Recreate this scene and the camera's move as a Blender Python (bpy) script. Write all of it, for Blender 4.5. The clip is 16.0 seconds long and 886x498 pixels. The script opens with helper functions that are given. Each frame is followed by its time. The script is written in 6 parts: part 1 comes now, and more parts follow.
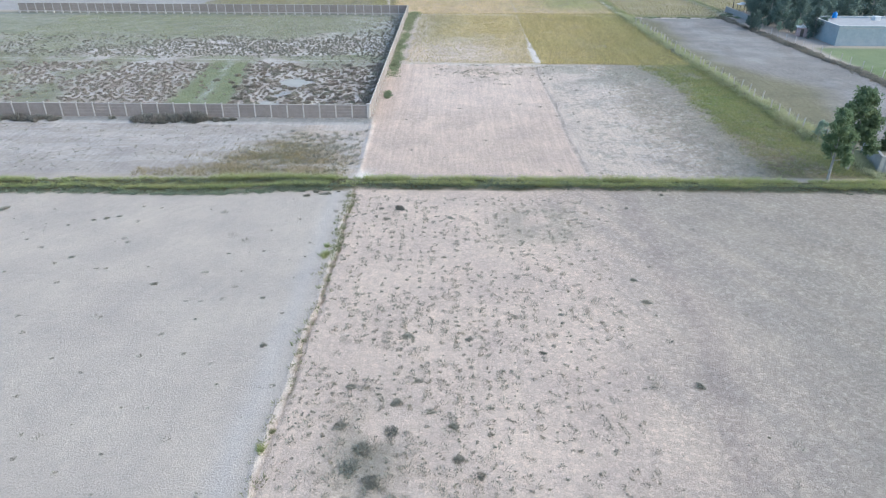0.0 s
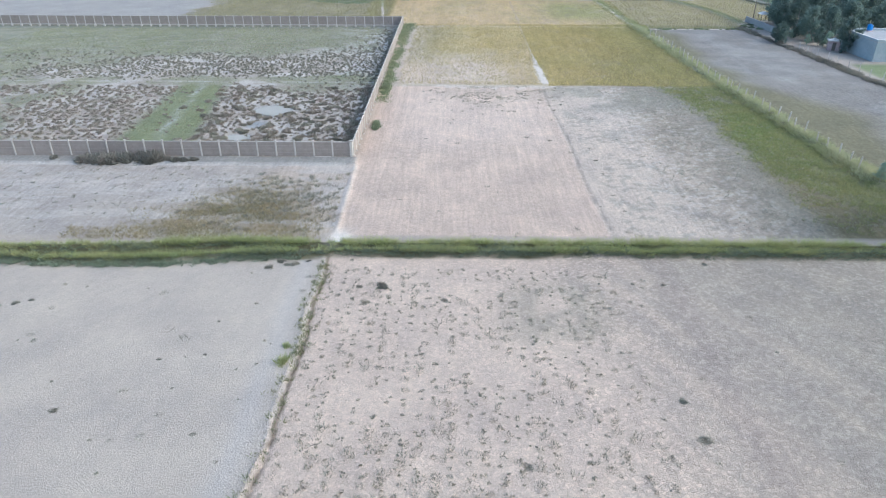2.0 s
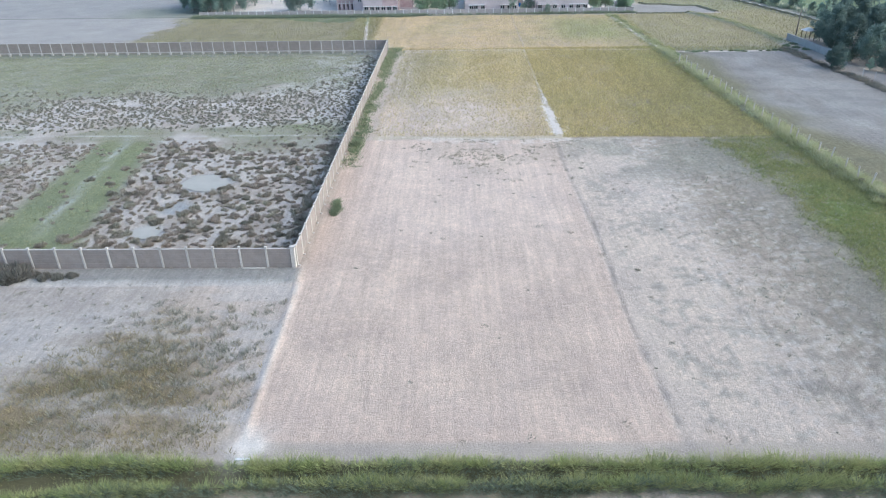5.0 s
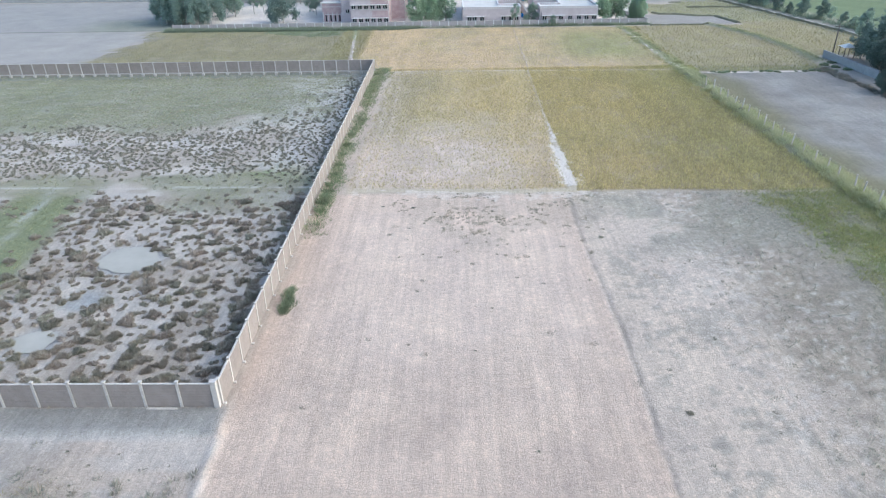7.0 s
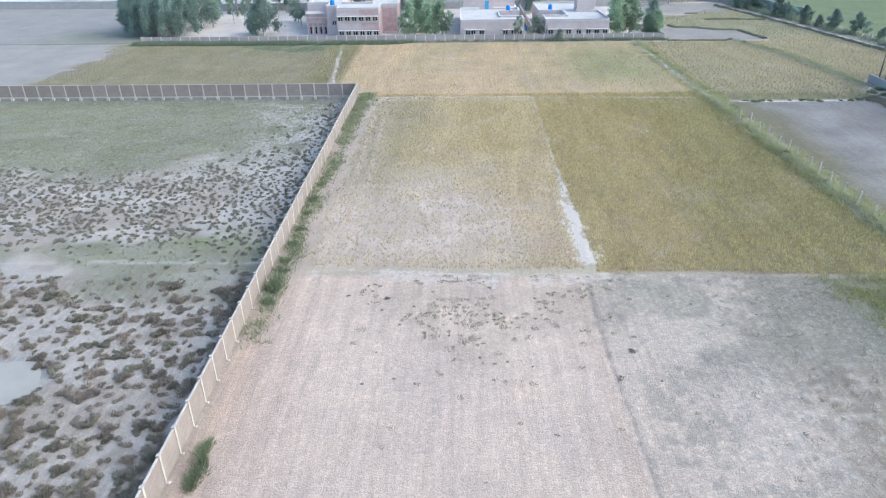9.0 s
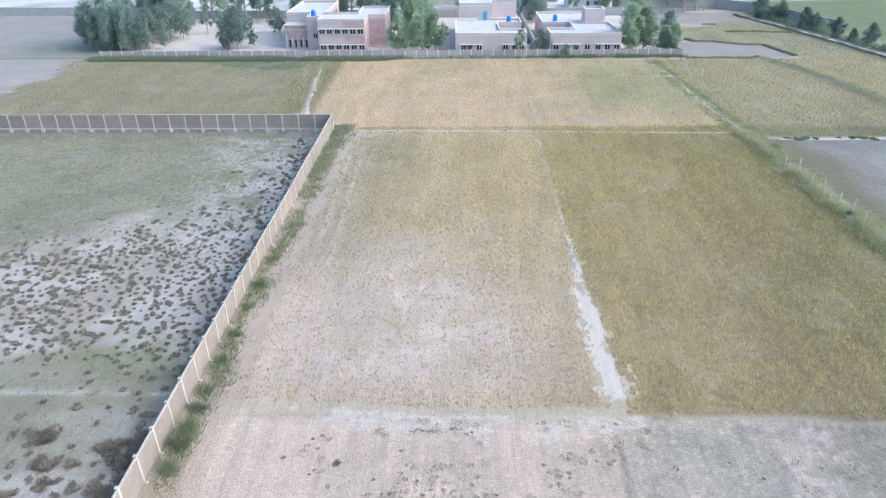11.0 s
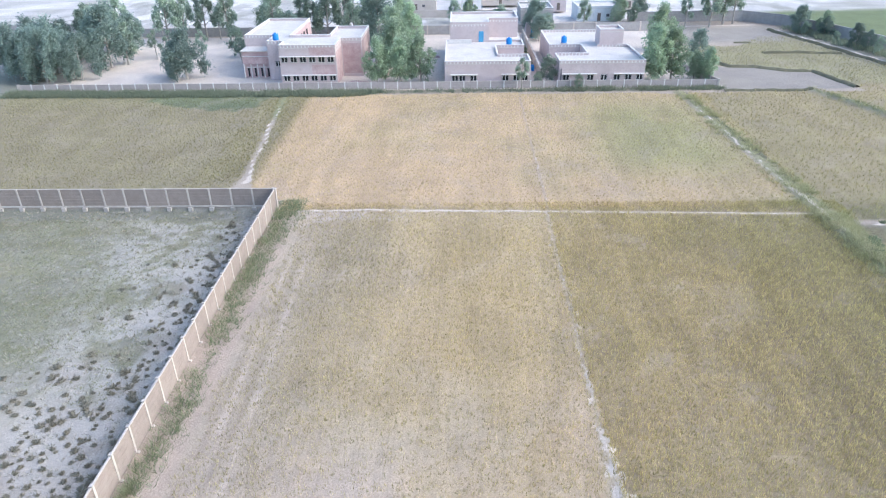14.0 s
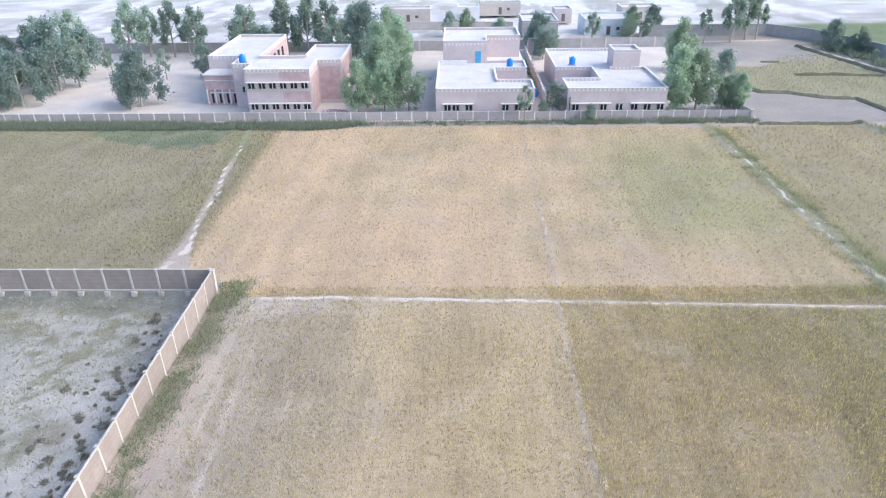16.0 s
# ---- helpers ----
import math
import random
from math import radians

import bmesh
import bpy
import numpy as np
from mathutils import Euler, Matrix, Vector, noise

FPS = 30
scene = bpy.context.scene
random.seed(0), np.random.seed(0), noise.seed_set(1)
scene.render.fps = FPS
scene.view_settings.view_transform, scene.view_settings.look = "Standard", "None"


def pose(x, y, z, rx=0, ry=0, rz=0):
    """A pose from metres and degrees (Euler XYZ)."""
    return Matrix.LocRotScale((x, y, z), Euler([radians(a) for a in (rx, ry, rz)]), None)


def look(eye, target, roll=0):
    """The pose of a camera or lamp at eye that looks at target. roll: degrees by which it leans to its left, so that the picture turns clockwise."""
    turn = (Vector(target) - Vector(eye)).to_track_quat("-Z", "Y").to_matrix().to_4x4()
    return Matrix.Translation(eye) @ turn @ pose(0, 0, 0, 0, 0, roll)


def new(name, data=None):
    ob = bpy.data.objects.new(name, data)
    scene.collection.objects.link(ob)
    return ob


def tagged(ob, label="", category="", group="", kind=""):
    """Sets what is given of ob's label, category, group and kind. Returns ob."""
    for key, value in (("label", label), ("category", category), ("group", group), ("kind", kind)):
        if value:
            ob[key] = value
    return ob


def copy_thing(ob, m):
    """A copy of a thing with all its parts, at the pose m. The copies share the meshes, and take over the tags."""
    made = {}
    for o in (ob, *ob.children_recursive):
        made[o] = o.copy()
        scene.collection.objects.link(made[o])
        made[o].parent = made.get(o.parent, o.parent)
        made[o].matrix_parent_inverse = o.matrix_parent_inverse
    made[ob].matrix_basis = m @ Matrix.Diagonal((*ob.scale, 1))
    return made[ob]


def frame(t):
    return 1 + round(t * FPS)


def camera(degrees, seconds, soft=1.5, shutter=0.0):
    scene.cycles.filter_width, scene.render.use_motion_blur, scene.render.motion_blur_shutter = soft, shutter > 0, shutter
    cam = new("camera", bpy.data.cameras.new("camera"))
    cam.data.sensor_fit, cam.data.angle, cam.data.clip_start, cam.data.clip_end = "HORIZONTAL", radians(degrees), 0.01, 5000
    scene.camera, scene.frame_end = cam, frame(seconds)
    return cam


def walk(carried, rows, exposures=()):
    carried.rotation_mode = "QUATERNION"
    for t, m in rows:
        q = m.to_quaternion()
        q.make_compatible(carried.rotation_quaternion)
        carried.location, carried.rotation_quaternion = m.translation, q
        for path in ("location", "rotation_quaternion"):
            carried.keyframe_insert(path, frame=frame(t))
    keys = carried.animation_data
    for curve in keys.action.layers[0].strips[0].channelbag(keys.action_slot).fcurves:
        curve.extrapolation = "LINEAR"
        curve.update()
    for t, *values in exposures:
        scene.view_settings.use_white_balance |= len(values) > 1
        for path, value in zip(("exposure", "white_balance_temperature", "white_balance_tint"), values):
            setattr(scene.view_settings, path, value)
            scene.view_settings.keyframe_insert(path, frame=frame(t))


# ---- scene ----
cam = camera(67.6, 16.0, soft=1.15)
# seconds, eye, target, roll
PATH = [
    (0, (11.83, -96.04, 29.91), (11.68, -78.44, 20.41), 0.32),
    (0.5, (11.98, -92.45, 29.90), (11.83, -74.86, 20.39), 0.33),
    (1, (12.09, -88.66, 29.90), (11.93, -71.06, 20.39), 0.30),
    (1.5, (12.22, -84.64, 29.89), (12.05, -67.03, 20.41), 0.22),
    (2, (12.40, -80.41, 29.90), (12.21, -62.78, 20.44), 0.09),
    (2.5, (12.64, -75.99, 29.91), (12.44, -58.36, 20.47), -0.06),
    (3, (12.94, -71.43, 29.92), (12.71, -53.79, 20.50), -0.22),
    (3.5, (13.27, -66.76, 29.94), (13.03, -49.12, 20.53), -0.40),
    (4, (13.63, -62.05, 29.96), (13.36, -44.40, 20.55), -0.56),
    (4.5, (14.00, -57.31, 29.97), (13.71, -39.67, 20.56), -0.71),
    (7, (15.76, -33.95, 29.99), (15.38, -16.30, 20.61), -1.02),
    (7.5, (16.09, -29.37, 30.00), (15.70, -11.71, 20.62), -0.98),
    (8, (16.42, -24.80, 30.02), (16.02, -7.13, 20.65), -0.91),
    (8.5, (16.75, -20.23, 30.05), (16.34, -2.56, 20.68), -0.83),
    (9, (17.08, -15.65, 30.11), (16.67, 2.02, 20.73), -0.74),
    (11.5, (18.76, 7.49, 30.59), (18.35, 25.11, 21.14), -0.51),
    (12, (19.09, 12.12, 30.70), (18.67, 29.73, 21.23), -0.54),
    (12.5, (19.42, 16.73, 30.80), (18.99, 34.32, 21.30), -0.61),
    (13, (19.75, 21.29, 30.87), (19.31, 38.89, 21.36), -0.69),
    (13.5, (20.07, 25.81, 30.91), (19.63, 43.40, 21.40), -0.78),
    (14, (20.40, 30.28, 30.92), (19.94, 47.87, 21.41), -0.87),
    (14.5, (20.73, 34.71, 30.91), (20.26, 52.31, 21.41), -0.93),
    (15, (21.05, 39.13, 30.88), (20.57, 56.73, 21.39), -0.95),
    (15.5, (21.32, 43.57, 30.88), (20.85, 61.17, 21.39), -0.89),
    (16, (21.50, 48.11, 30.95), (21.05, 65.70, 21.46), -0.76),
]
walk(cam, [(t, look(eye, target, roll)) for t, eye, target, roll in PATH], [(0.0, 0.90, 5500, 1), (7.0, 0.94, 5490, 1), (9.0, 0.99, 5510, 2), (12.5, 1.13, 5580, 5), (16.0, 1.16, 5700, 9)])

# ---- light: hazy evening sky, low soft sun from +x ----
SUN_EL, SUN_AZ = 38.0, -8.0  # elevation; bearing from +x towards +y
world = bpy.data.worlds.new("sky_world")
scene.world = world
world.use_nodes = True
wn = world.node_tree
sky = wn.nodes.new("ShaderNodeTexSky")
sky.sky_type = "NISHITA"
sky.sun_disc = False
sky.sun_elevation = radians(SUN_EL)
sky.sun_rotation = radians(90 - SUN_AZ)
sky.air_density, sky.dust_density, sky.ozone_density = 1.0, 3.0, 1.0
wn.nodes["Background"].inputs["Strength"].default_value = 0.155
wn.links.new(sky.outputs["Color"], wn.nodes["Background"].inputs["Color"])

sun_data = bpy.data.lights.new("sun", "SUN")
sun_data.energy, sun_data.angle, sun_data.color = 0.42, radians(80), (1.0, 0.86, 0.74)
sun = new("sun", sun_data)
sun_dir = Vector((math.cos(radians(SUN_EL)) * math.cos(radians(SUN_AZ)), math.cos(radians(SUN_EL)) * math.sin(radians(SUN_AZ)), math.sin(radians(SUN_EL))))
sun.matrix_world = look(sun_dir * 400, (0, 0, 0))


# ---- materials ----
def links(m):
    return m.node_tree.nodes, m.node_tree.links


def mixed(m, fac, a, b, how="MIX"):
    """A colour mix node; a, b and fac are sockets or values."""
    nodes, lk = links(m)
    n = nodes.new("ShaderNodeMix")
    n.data_type, n.blend_type = "RGBA", how
    for socket, value in ((n.inputs[0], fac), (n.inputs[6], a), (n.inputs[7], b)):
        if isinstance(value, bpy.types.NodeSocket):
            lk.new(value, socket)
        else:
            socket.default_value = value if isinstance(value, float) else (*value, 1.0)
    return n.outputs[2]


def noised(m, scale, low=0.3, high=0.7, detail=4.0, coords=None, rough=0.6):
    """Noise between 0 and 1, spread over low..high."""
    nodes, lk = links(m)
    t = nodes.new("ShaderNodeTexNoise")
    t.inputs["Scale"].default_value, t.inputs["Detail"].default_value, t.inputs["Roughness"].default_value = scale, detail, rough
    if coords is not None:
        lk.new(coords, t.inputs["Vector"])
    r = nodes.new("ShaderNodeMapRange")
    r.inputs["From Min"].default_value, r.inputs["From Max"].default_value = low, high
    lk.new(t.outputs["Fac"], r.inputs["Value"])
    return r.outputs["Result"]


def coords_of(m, kind="Object"):
    return links(m)[0].new("ShaderNodeTexCoord").outputs[kind]


def bumped(m, height, strength, distance):
    nodes, lk = links(m)
    b = nodes.new("ShaderNodeBump")
    b.inputs["Strength"].default_value, b.inputs["Distance"].default_value = strength, distance
    lk.new(height, b.inputs["Height"])
    lk.new(b.outputs["Normal"], nodes["Principled BSDF"].inputs["Normal"])


def blank(name, rough=0.9, metal=0.0, spec=0.3):
    m = bpy.data.materials.new(name)
    m.use_nodes = True
    p = m.node_tree.nodes["Principled BSDF"]
    p.inputs["Roughness"].default_value, p.inputs["Metallic"].default_value, p.inputs["Specular IOR Level"].default_value = rough, metal, spec
    return m


def base_of(m, socket):
    links(m)[1].new(socket, links(m)[0]["Principled BSDF"].inputs["Base Color"])


def surface(name, a, b, stain, scale=3.0, fine=25.0, rough=0.85, bump=0.3, vary=0.12, metal=0.0, spec=0.3):
    """Two tones by a coarse noise, stains by a finer one, a shift from object to object, and a fine relief."""
    m = blank(name, rough, metal, spec)
    nodes, lk = links(m)
    c = coords_of(m)
    info = nodes.new("ShaderNodeObjectInfo")
    off = nodes.new("ShaderNodeVectorMath")
    off.operation = "MULTIPLY_ADD"
    off.inputs[1].default_value = (1, 1, 1)
    lk.new(c, off.inputs[0])
    spread = nodes.new("ShaderNodeCombineXYZ")
    times = nodes.new("ShaderNodeMath")
    times.operation = "MULTIPLY"
    times.inputs[1].default_value = 37.0
    lk.new(info.outputs["Random"], times.inputs[0])
    lk.new(times.outputs[0], spread.inputs[0])
    lk.new(times.outputs[0], spread.inputs[1])
    lk.new(spread.outputs[0], off.inputs[2])
    v = off.outputs[0]
    col = mixed(m, noised(m, scale, 0.35, 0.65, coords=v), a, b)
    col = mixed(m, noised(m, scale * 3.1, 0.56, 0.8, coords=v), col, stain)
    r = nodes.new("ShaderNodeMapRange")
    r.inputs["To Min"].default_value, r.inputs["To Max"].default_value = 1 - vary, 1 + vary
    lk.new(info.outputs["Random"], r.inputs["Value"])
    grain = nodes.new("ShaderNodeMath")
    grain.operation = "MULTIPLY"
    gr = nodes.new("ShaderNodeMapRange")
    gr.inputs["To Min"].default_value, gr.inputs["To Max"].default_value = 0.86, 1.12
    f = noised(m, fine, 0.3, 0.7, 3.0, v)
    lk.new(f, gr.inputs["Value"])
    lk.new(r.outputs[0], grain.inputs[0])
    lk.new(gr.outputs[0], grain.inputs[1])
    hsv = nodes.new("ShaderNodeHueSaturation")
    lk.new(col, hsv.inputs["Color"])
    lk.new(grain.outputs[0], hsv.inputs["Value"])
    base_of(m, hsv.outputs["Color"])
    if bump:
        bumped(m, f, bump, 0.02)
    return m


def leafy(name, a, b, dry, patch=0.2, rough=0.75, tone=False, spec=0.2):
    """Foliage and blades: hue varies from blade to blade, and in patches; tone: a ripeness attribute mixes in the dry colour."""
    m = blank(name, rough, 0.0, spec)
    nodes, lk = links(m)
    geo = nodes.new("ShaderNodeNewGeometry")
    info = nodes.new("ShaderNodeObjectInfo")
    col = mixed(m, geo.outputs["Random Per Island"], a, b)
    col = mixed(m, noised(m, patch, 0.4, 0.7, coords=geo.outputs["Position"]), col, dry)
    if tone:
        at = nodes.new("ShaderNodeAttribute")
        at.attribute_name = "tone"
        col = mixed(m, 0.8, col, at.outputs["Color"])
        col = mixed(m, noised(m, 4.0, 0.25, 0.75, coords=geo.outputs["Position"]), mixed(m, 1.0, col, (0.72, 0.72, 0.72), "MULTIPLY"), mixed(m, 1.0, col, (1.25, 1.22, 1.15), "MULTIPLY"))
    # blades lighten towards the tip: pale seed heads, and lit grass crests painted in
    tip = nodes.new("ShaderNodeAttribute")
    tip.attribute_name = "tip"
    col = mixed(m, tip.outputs["Fac"], col, mixed(m, 1.0, col, (1.45, 1.4, 1.3), "MULTIPLY"))
    r = nodes.new("ShaderNodeMapRange")
    r.inputs["To Min"].default_value, r.inputs["To Max"].default_value = 0.78, 1.22
    lk.new(info.outputs["Random"], r.inputs["Value"])
    hsv = nodes.new("ShaderNodeHueSaturation")
    lk.new(col, hsv.inputs["Color"])
    lk.new(r.outputs[0], hsv.inputs["Value"])
    base_of(m, hsv.outputs["Color"])
    # light comes through thin blades and leaves
    thin = nodes.new("ShaderNodeBsdfTranslucent")
    lk.new(hsv.outputs["Color"], thin.inputs["Color"])
    both = nodes.new("ShaderNodeMixShader")
    both.inputs[0].default_value = 0.48
    lk.new(nodes["Principled BSDF"].outputs[0], both.inputs[1])
    lk.new(thin.outputs[0], both.inputs[2])
    lk.new(both.outputs[0], nodes["Material Output"].inputs["Surface"])
    return m


def attribute_of(m, name, out="Fac"):
    n = links(m)[0].new("ShaderNodeAttribute")
    n.attribute_name = name
    return n.outputs[out]


def sums(m, how, a, b, c=None):
    """A maths node; a, b and c are sockets or numbers."""
    nodes, lk = links(m)
    n = nodes.new("ShaderNodeMath")
    n.operation = how
    for socket, value in zip(n.inputs, (a, b, c)):
        if isinstance(value, bpy.types.NodeSocket):
            lk.new(value, socket)
        elif value is not None:
            socket.default_value = value
    return n.outputs[0]


def spread_of(m, socket, low, high, a=0.0, b=1.0):
    nodes, lk = links(m)
    r = nodes.new("ShaderNodeMapRange")
    for name, value in (("From Min", low), ("From Max", high), ("To Min", a), ("To Max", b)):
        r.inputs[name].default_value = value
    lk.new(socket, r.inputs["Value"])
    return r.outputs["Result"]


def toned(m, fac, col, low, high):
    """col times a tone between two tints, by fac."""
    return mixed(m, 1.0, col, mixed(m, fac, low, high), "MULTIPLY")


def scaled(m, vector, by):
    nodes, lk = links(m)
    v = nodes.new("ShaderNodeVectorMath")
    v.operation = "MULTIPLY"
    v.inputs[1].default_value = by
    lk.new(vector, v.inputs[0])
    return v.outputs[0]


def ground_material():
    m = blank("soil_and_turf", 0.95, 0.0, 0.15)
    nodes, lk = links(m)
    pos = nodes.new("ShaderNodeNewGeometry").outputs["Position"]
    crust, till = attribute_of(m, "crust"), attribute_of(m, "till")
    col = attribute_of(m, "cover", "Color")
    # drifts of paler dust and damper soil
    col = toned(m, noised(m, 0.16, 0.3, 0.7, 6.0, pos), col, (0.88, 0.88, 0.90), (1.09, 1.08, 1.06))
    col = toned(m, noised(m, 1.3, 0.3, 0.72, 5.0, pos), col, (0.94, 0.94, 0.94), (1.05, 1.045, 1.04))
    # streaks along the plough's way, on tilled soil
    streak = noised(m, 1.0, 0.34, 0.66, 4.0, scaled(m, pos, (2.6, 0.16, 1.0)), 0.65)
    col = mixed(m, till, col, toned(m, streak, col, (0.90, 0.895, 0.89), (1.08, 1.075, 1.07)))
    # clods and grit
    grit = noised(m, 7.0, 0.3, 0.7, 5.0, pos, 0.75)
    col = toned(m, grit, col, (0.82, 0.81, 0.80), (1.12, 1.11, 1.10))
    pit = noised(m, 4.1, 0.60, 0.70, 5.0, pos, 0.8)
    col = mixed(m, pit, col, mixed(m, 1.0, col, (0.74, 0.73, 0.72), "MULTIPLY"))
    # torn clods drawn out along the drill rows
    torn = noised(m, 3.0, 0.56, 0.66, 4.0, scaled(m, pos, (1.6, 0.8, 1.0)), 0.75)
    col = mixed(m, sums(m, "MULTIPLY", torn, till), col, mixed(m, 1.0, col, (0.80, 0.785, 0.77), "MULTIPLY"))
    # loose pale crumbs
    crumb = noised(m, 6.5, 0.62, 0.70, 3.0, pos, 0.6)
    col = mixed(m, crumb, col, mixed(m, 1.0, col, (1.24, 1.235, 1.23), "MULTIPLY"))
    # plates of drying mud, each of its own tone, parted by cracks
    warp = nodes.new("ShaderNodeTexNoise")
    warp.inputs["Scale"].default_value = 2.2
    lk.new(pos, warp.inputs["Vector"])
    add = nodes.new("ShaderNodeVectorMath")
    add.operation = "MULTIPLY_ADD"
    add.inputs[1].default_value = (0.35, 0.35, 0.35)
    lk.new(warp.outputs["Color"], add.inputs[0])
    lk.new(pos, add.inputs[2])
    cells = []
    for feature in ("DISTANCE_TO_EDGE", "F1"):
        vor = nodes.new("ShaderNodeTexVoronoi")
        vor.feature = feature
        vor.voronoi_dimensions = "2D"
        vor.inputs["Scale"].default_value = 4.4
        lk.new(add.outputs[0], vor.inputs["Vector"])
        cells.append(vor)
    apart = nodes.new("ShaderNodeSeparateColor")
    lk.new(cells[1].outputs["Color"], apart.inputs[0])
    plate = sums(m, "POWER", apart.outputs[0], 2.2)
    col = mixed(m, crust, col, toned(m, plate, col, (0.91, 0.91, 0.91), (1.24, 1.235, 1.23)))
    crack = spread_of(m, cells[0].outputs["Distance"], 0.01, 0.12, 1.0, 0.0)
    broken = noised(m, 1.7, 0.44, 0.62, 4.0, pos)
    where = sums(m, "MULTIPLY", sums(m, "MULTIPLY", crack, crust), broken)
    col = mixed(m, where, col, mixed(m, 1.0, col, (0.66, 0.645, 0.63), "MULTIPLY"))
    # salt, ragged at its edges
    ragged = noised(m, 1.5, 0.25, 0.75, 8.0, pos, 0.75)
    salt = spread_of(m, sums(m, "MULTIPLY_ADD", sums(m, "SUBTRACT", ragged, 0.5), 0.8, attribute_of(m, "salt")), 0.30, 0.72)
    col = mixed(m, salt, col, mixed(m, grit, (0.58, 0.505, 0.43), (0.76, 0.68, 0.595)))
    base_of(m, col)
    lift = sums(m, "MULTIPLY_ADD", where, -0.8, grit)
    bumped(m, lift, 0.7, 0.07)
    return m


GROUND = ground_material()
PANEL = surface("precast_panel", (0.315, 0.262, 0.228), (0.36, 0.303, 0.265), (0.27, 0.225, 0.195), 1.2, 30, vary=0.07)
# lighter, pinker tone of the precast panel, for the school walls
PALEPANEL = surface("pale_precast_panel", (0.445, 0.39, 0.365), (0.505, 0.445, 0.42), (0.385, 0.335, 0.315), 1.2, 30, vary=0.07)
CONCRETE = surface("pale_concrete", (0.53, 0.475, 0.425), (0.61, 0.555, 0.50), (0.41, 0.365, 0.325), 2.0, 30, vary=0.06)
BRICK = surface("dusty_pink_brick", (0.56, 0.475, 0.465), (0.62, 0.535, 0.525), (0.49, 0.41, 0.40), 0.7, 12, vary=0.03)
BRICK_RED = surface("red_brick", (0.47, 0.335, 0.325), (0.57, 0.44, 0.425), (0.62, 0.54, 0.53), 1.0, 12, vary=0.05)
ROOF = surface("limewashed_roof", (0.60, 0.56, 0.52), (0.68, 0.64, 0.59), (0.50, 0.465, 0.43), 0.35, 8, vary=0.02)
PALEBLUE = surface("pale_blue_limewash", (0.60, 0.645, 0.66), (0.68, 0.71, 0.72), (0.50, 0.53, 0.54), 0.6, 10, vary=0.03)
WHITEWASH = surface("whitewashed_trim", (0.72, 0.70, 0.67), (0.78, 0.76, 0.73), (0.6, 0.58, 0.55), 1.5, 20, vary=0.03)
# mud and grey block tones raised to paint haze over the village
MUD = surface("mud_plaster", (0.55, 0.49, 0.435), (0.63, 0.565, 0.51), (0.47, 0.42, 0.37), 0.5, 10, vary=0.08)
GREYWALL = surface("grey_block_wall", (0.37, 0.355, 0.345), (0.44, 0.425, 0.41), (0.31, 0.30, 0.29), 0.8, 14, vary=0.05)
BLUEWALL = surface("pale_blue_distemper", (0.33, 0.38, 0.41), (0.40, 0.44, 0.46), (0.28, 0.31, 0.33), 0.6, 10, vary=0.03)
FRAME = surface("dark_window_steel", (0.10, 0.10, 0.11), (0.13, 0.13, 0.14), (0.08, 0.08, 0.08), 4, 30, 0.5, 0.0)
GLASS = blank("dark_window_glass", 0.12, 0.0, 0.5)
GLASS.node_tree.nodes["Principled BSDF"].inputs["Base Color"].default_value = (0.03, 0.035, 0.04, 1)
TANKBLUE = surface("blue_plastic", (0.02, 0.22, 0.62), (0.03, 0.26, 0.68), (0.05, 0.2, 0.5), 2, 20, 0.4, 0.0, spec=0.5)
DOORBLUE = surface("blue_painted_door", (0.10, 0.36, 0.62), (0.13, 0.42, 0.68), (0.08, 0.3, 0.5), 2, 20, 0.5, 0.0)
BARK = surface("pale_bark", (0.36, 0.33, 0.29), (0.46, 0.43, 0.38), (0.25, 0.22, 0.19), 2.5, 18, bump=0.5)
WOOD = surface("weathered_pole", (0.16, 0.13, 0.11), (0.2, 0.17, 0.14), (0.1, 0.09, 0.08), 3, 25)
WATER = blank("muddy_water", 0.6, 0.0, 0.12)
base_of(WATER, mixed(WATER, noised(WATER, 0.5, 0.3, 0.7, coords=coords_of(WATER)), (0.39, 0.36, 0.31), (0.45, 0.42, 0.365)))
CROP = leafy("ripening_crop", (0.24, 0.21, 0.08), (0.38, 0.31, 0.14), (0.34, 0.25, 0.12), 0.12, tone=True)
BUNDGRASS = leafy("bund_grass", (0.235, 0.275, 0.12), (0.43, 0.455, 0.205), (0.41, 0.40, 0.20), 0.5)
SWARD = leafy("olive_sward", (0.17, 0.195, 0.085), (0.29, 0.31, 0.14), (0.31, 0.29, 0.14), 0.3)
DRYGRASS = leafy("dry_grass", (0.36, 0.30, 0.17), (0.48, 0.40, 0.25), (0.28, 0.26, 0.15), 0.4)
GREYGRASS = leafy("yard_grass", (0.22, 0.24, 0.13), (0.335, 0.345, 0.19), (0.38, 0.365, 0.23), 0.3)
YARDWEED = leafy("olive_saltbush", (0.315, 0.295, 0.23), (0.46, 0.425, 0.34), (0.385, 0.35, 0.27), 0.6)
WEED = leafy("dusty_weed", (0.295, 0.29, 0.235), (0.43, 0.415, 0.34), (0.42, 0.37, 0.305), 0.6)
SHRUB = leafy("saltbush_twigs", (0.37, 0.31, 0.255), (0.53, 0.45, 0.375), (0.37, 0.345, 0.26), 0.5)
GREENSHRUB = leafy("green_bush_leaves", (0.20, 0.25, 0.155), (0.33, 0.375, 0.235), (0.31, 0.325, 0.21), 0.8)
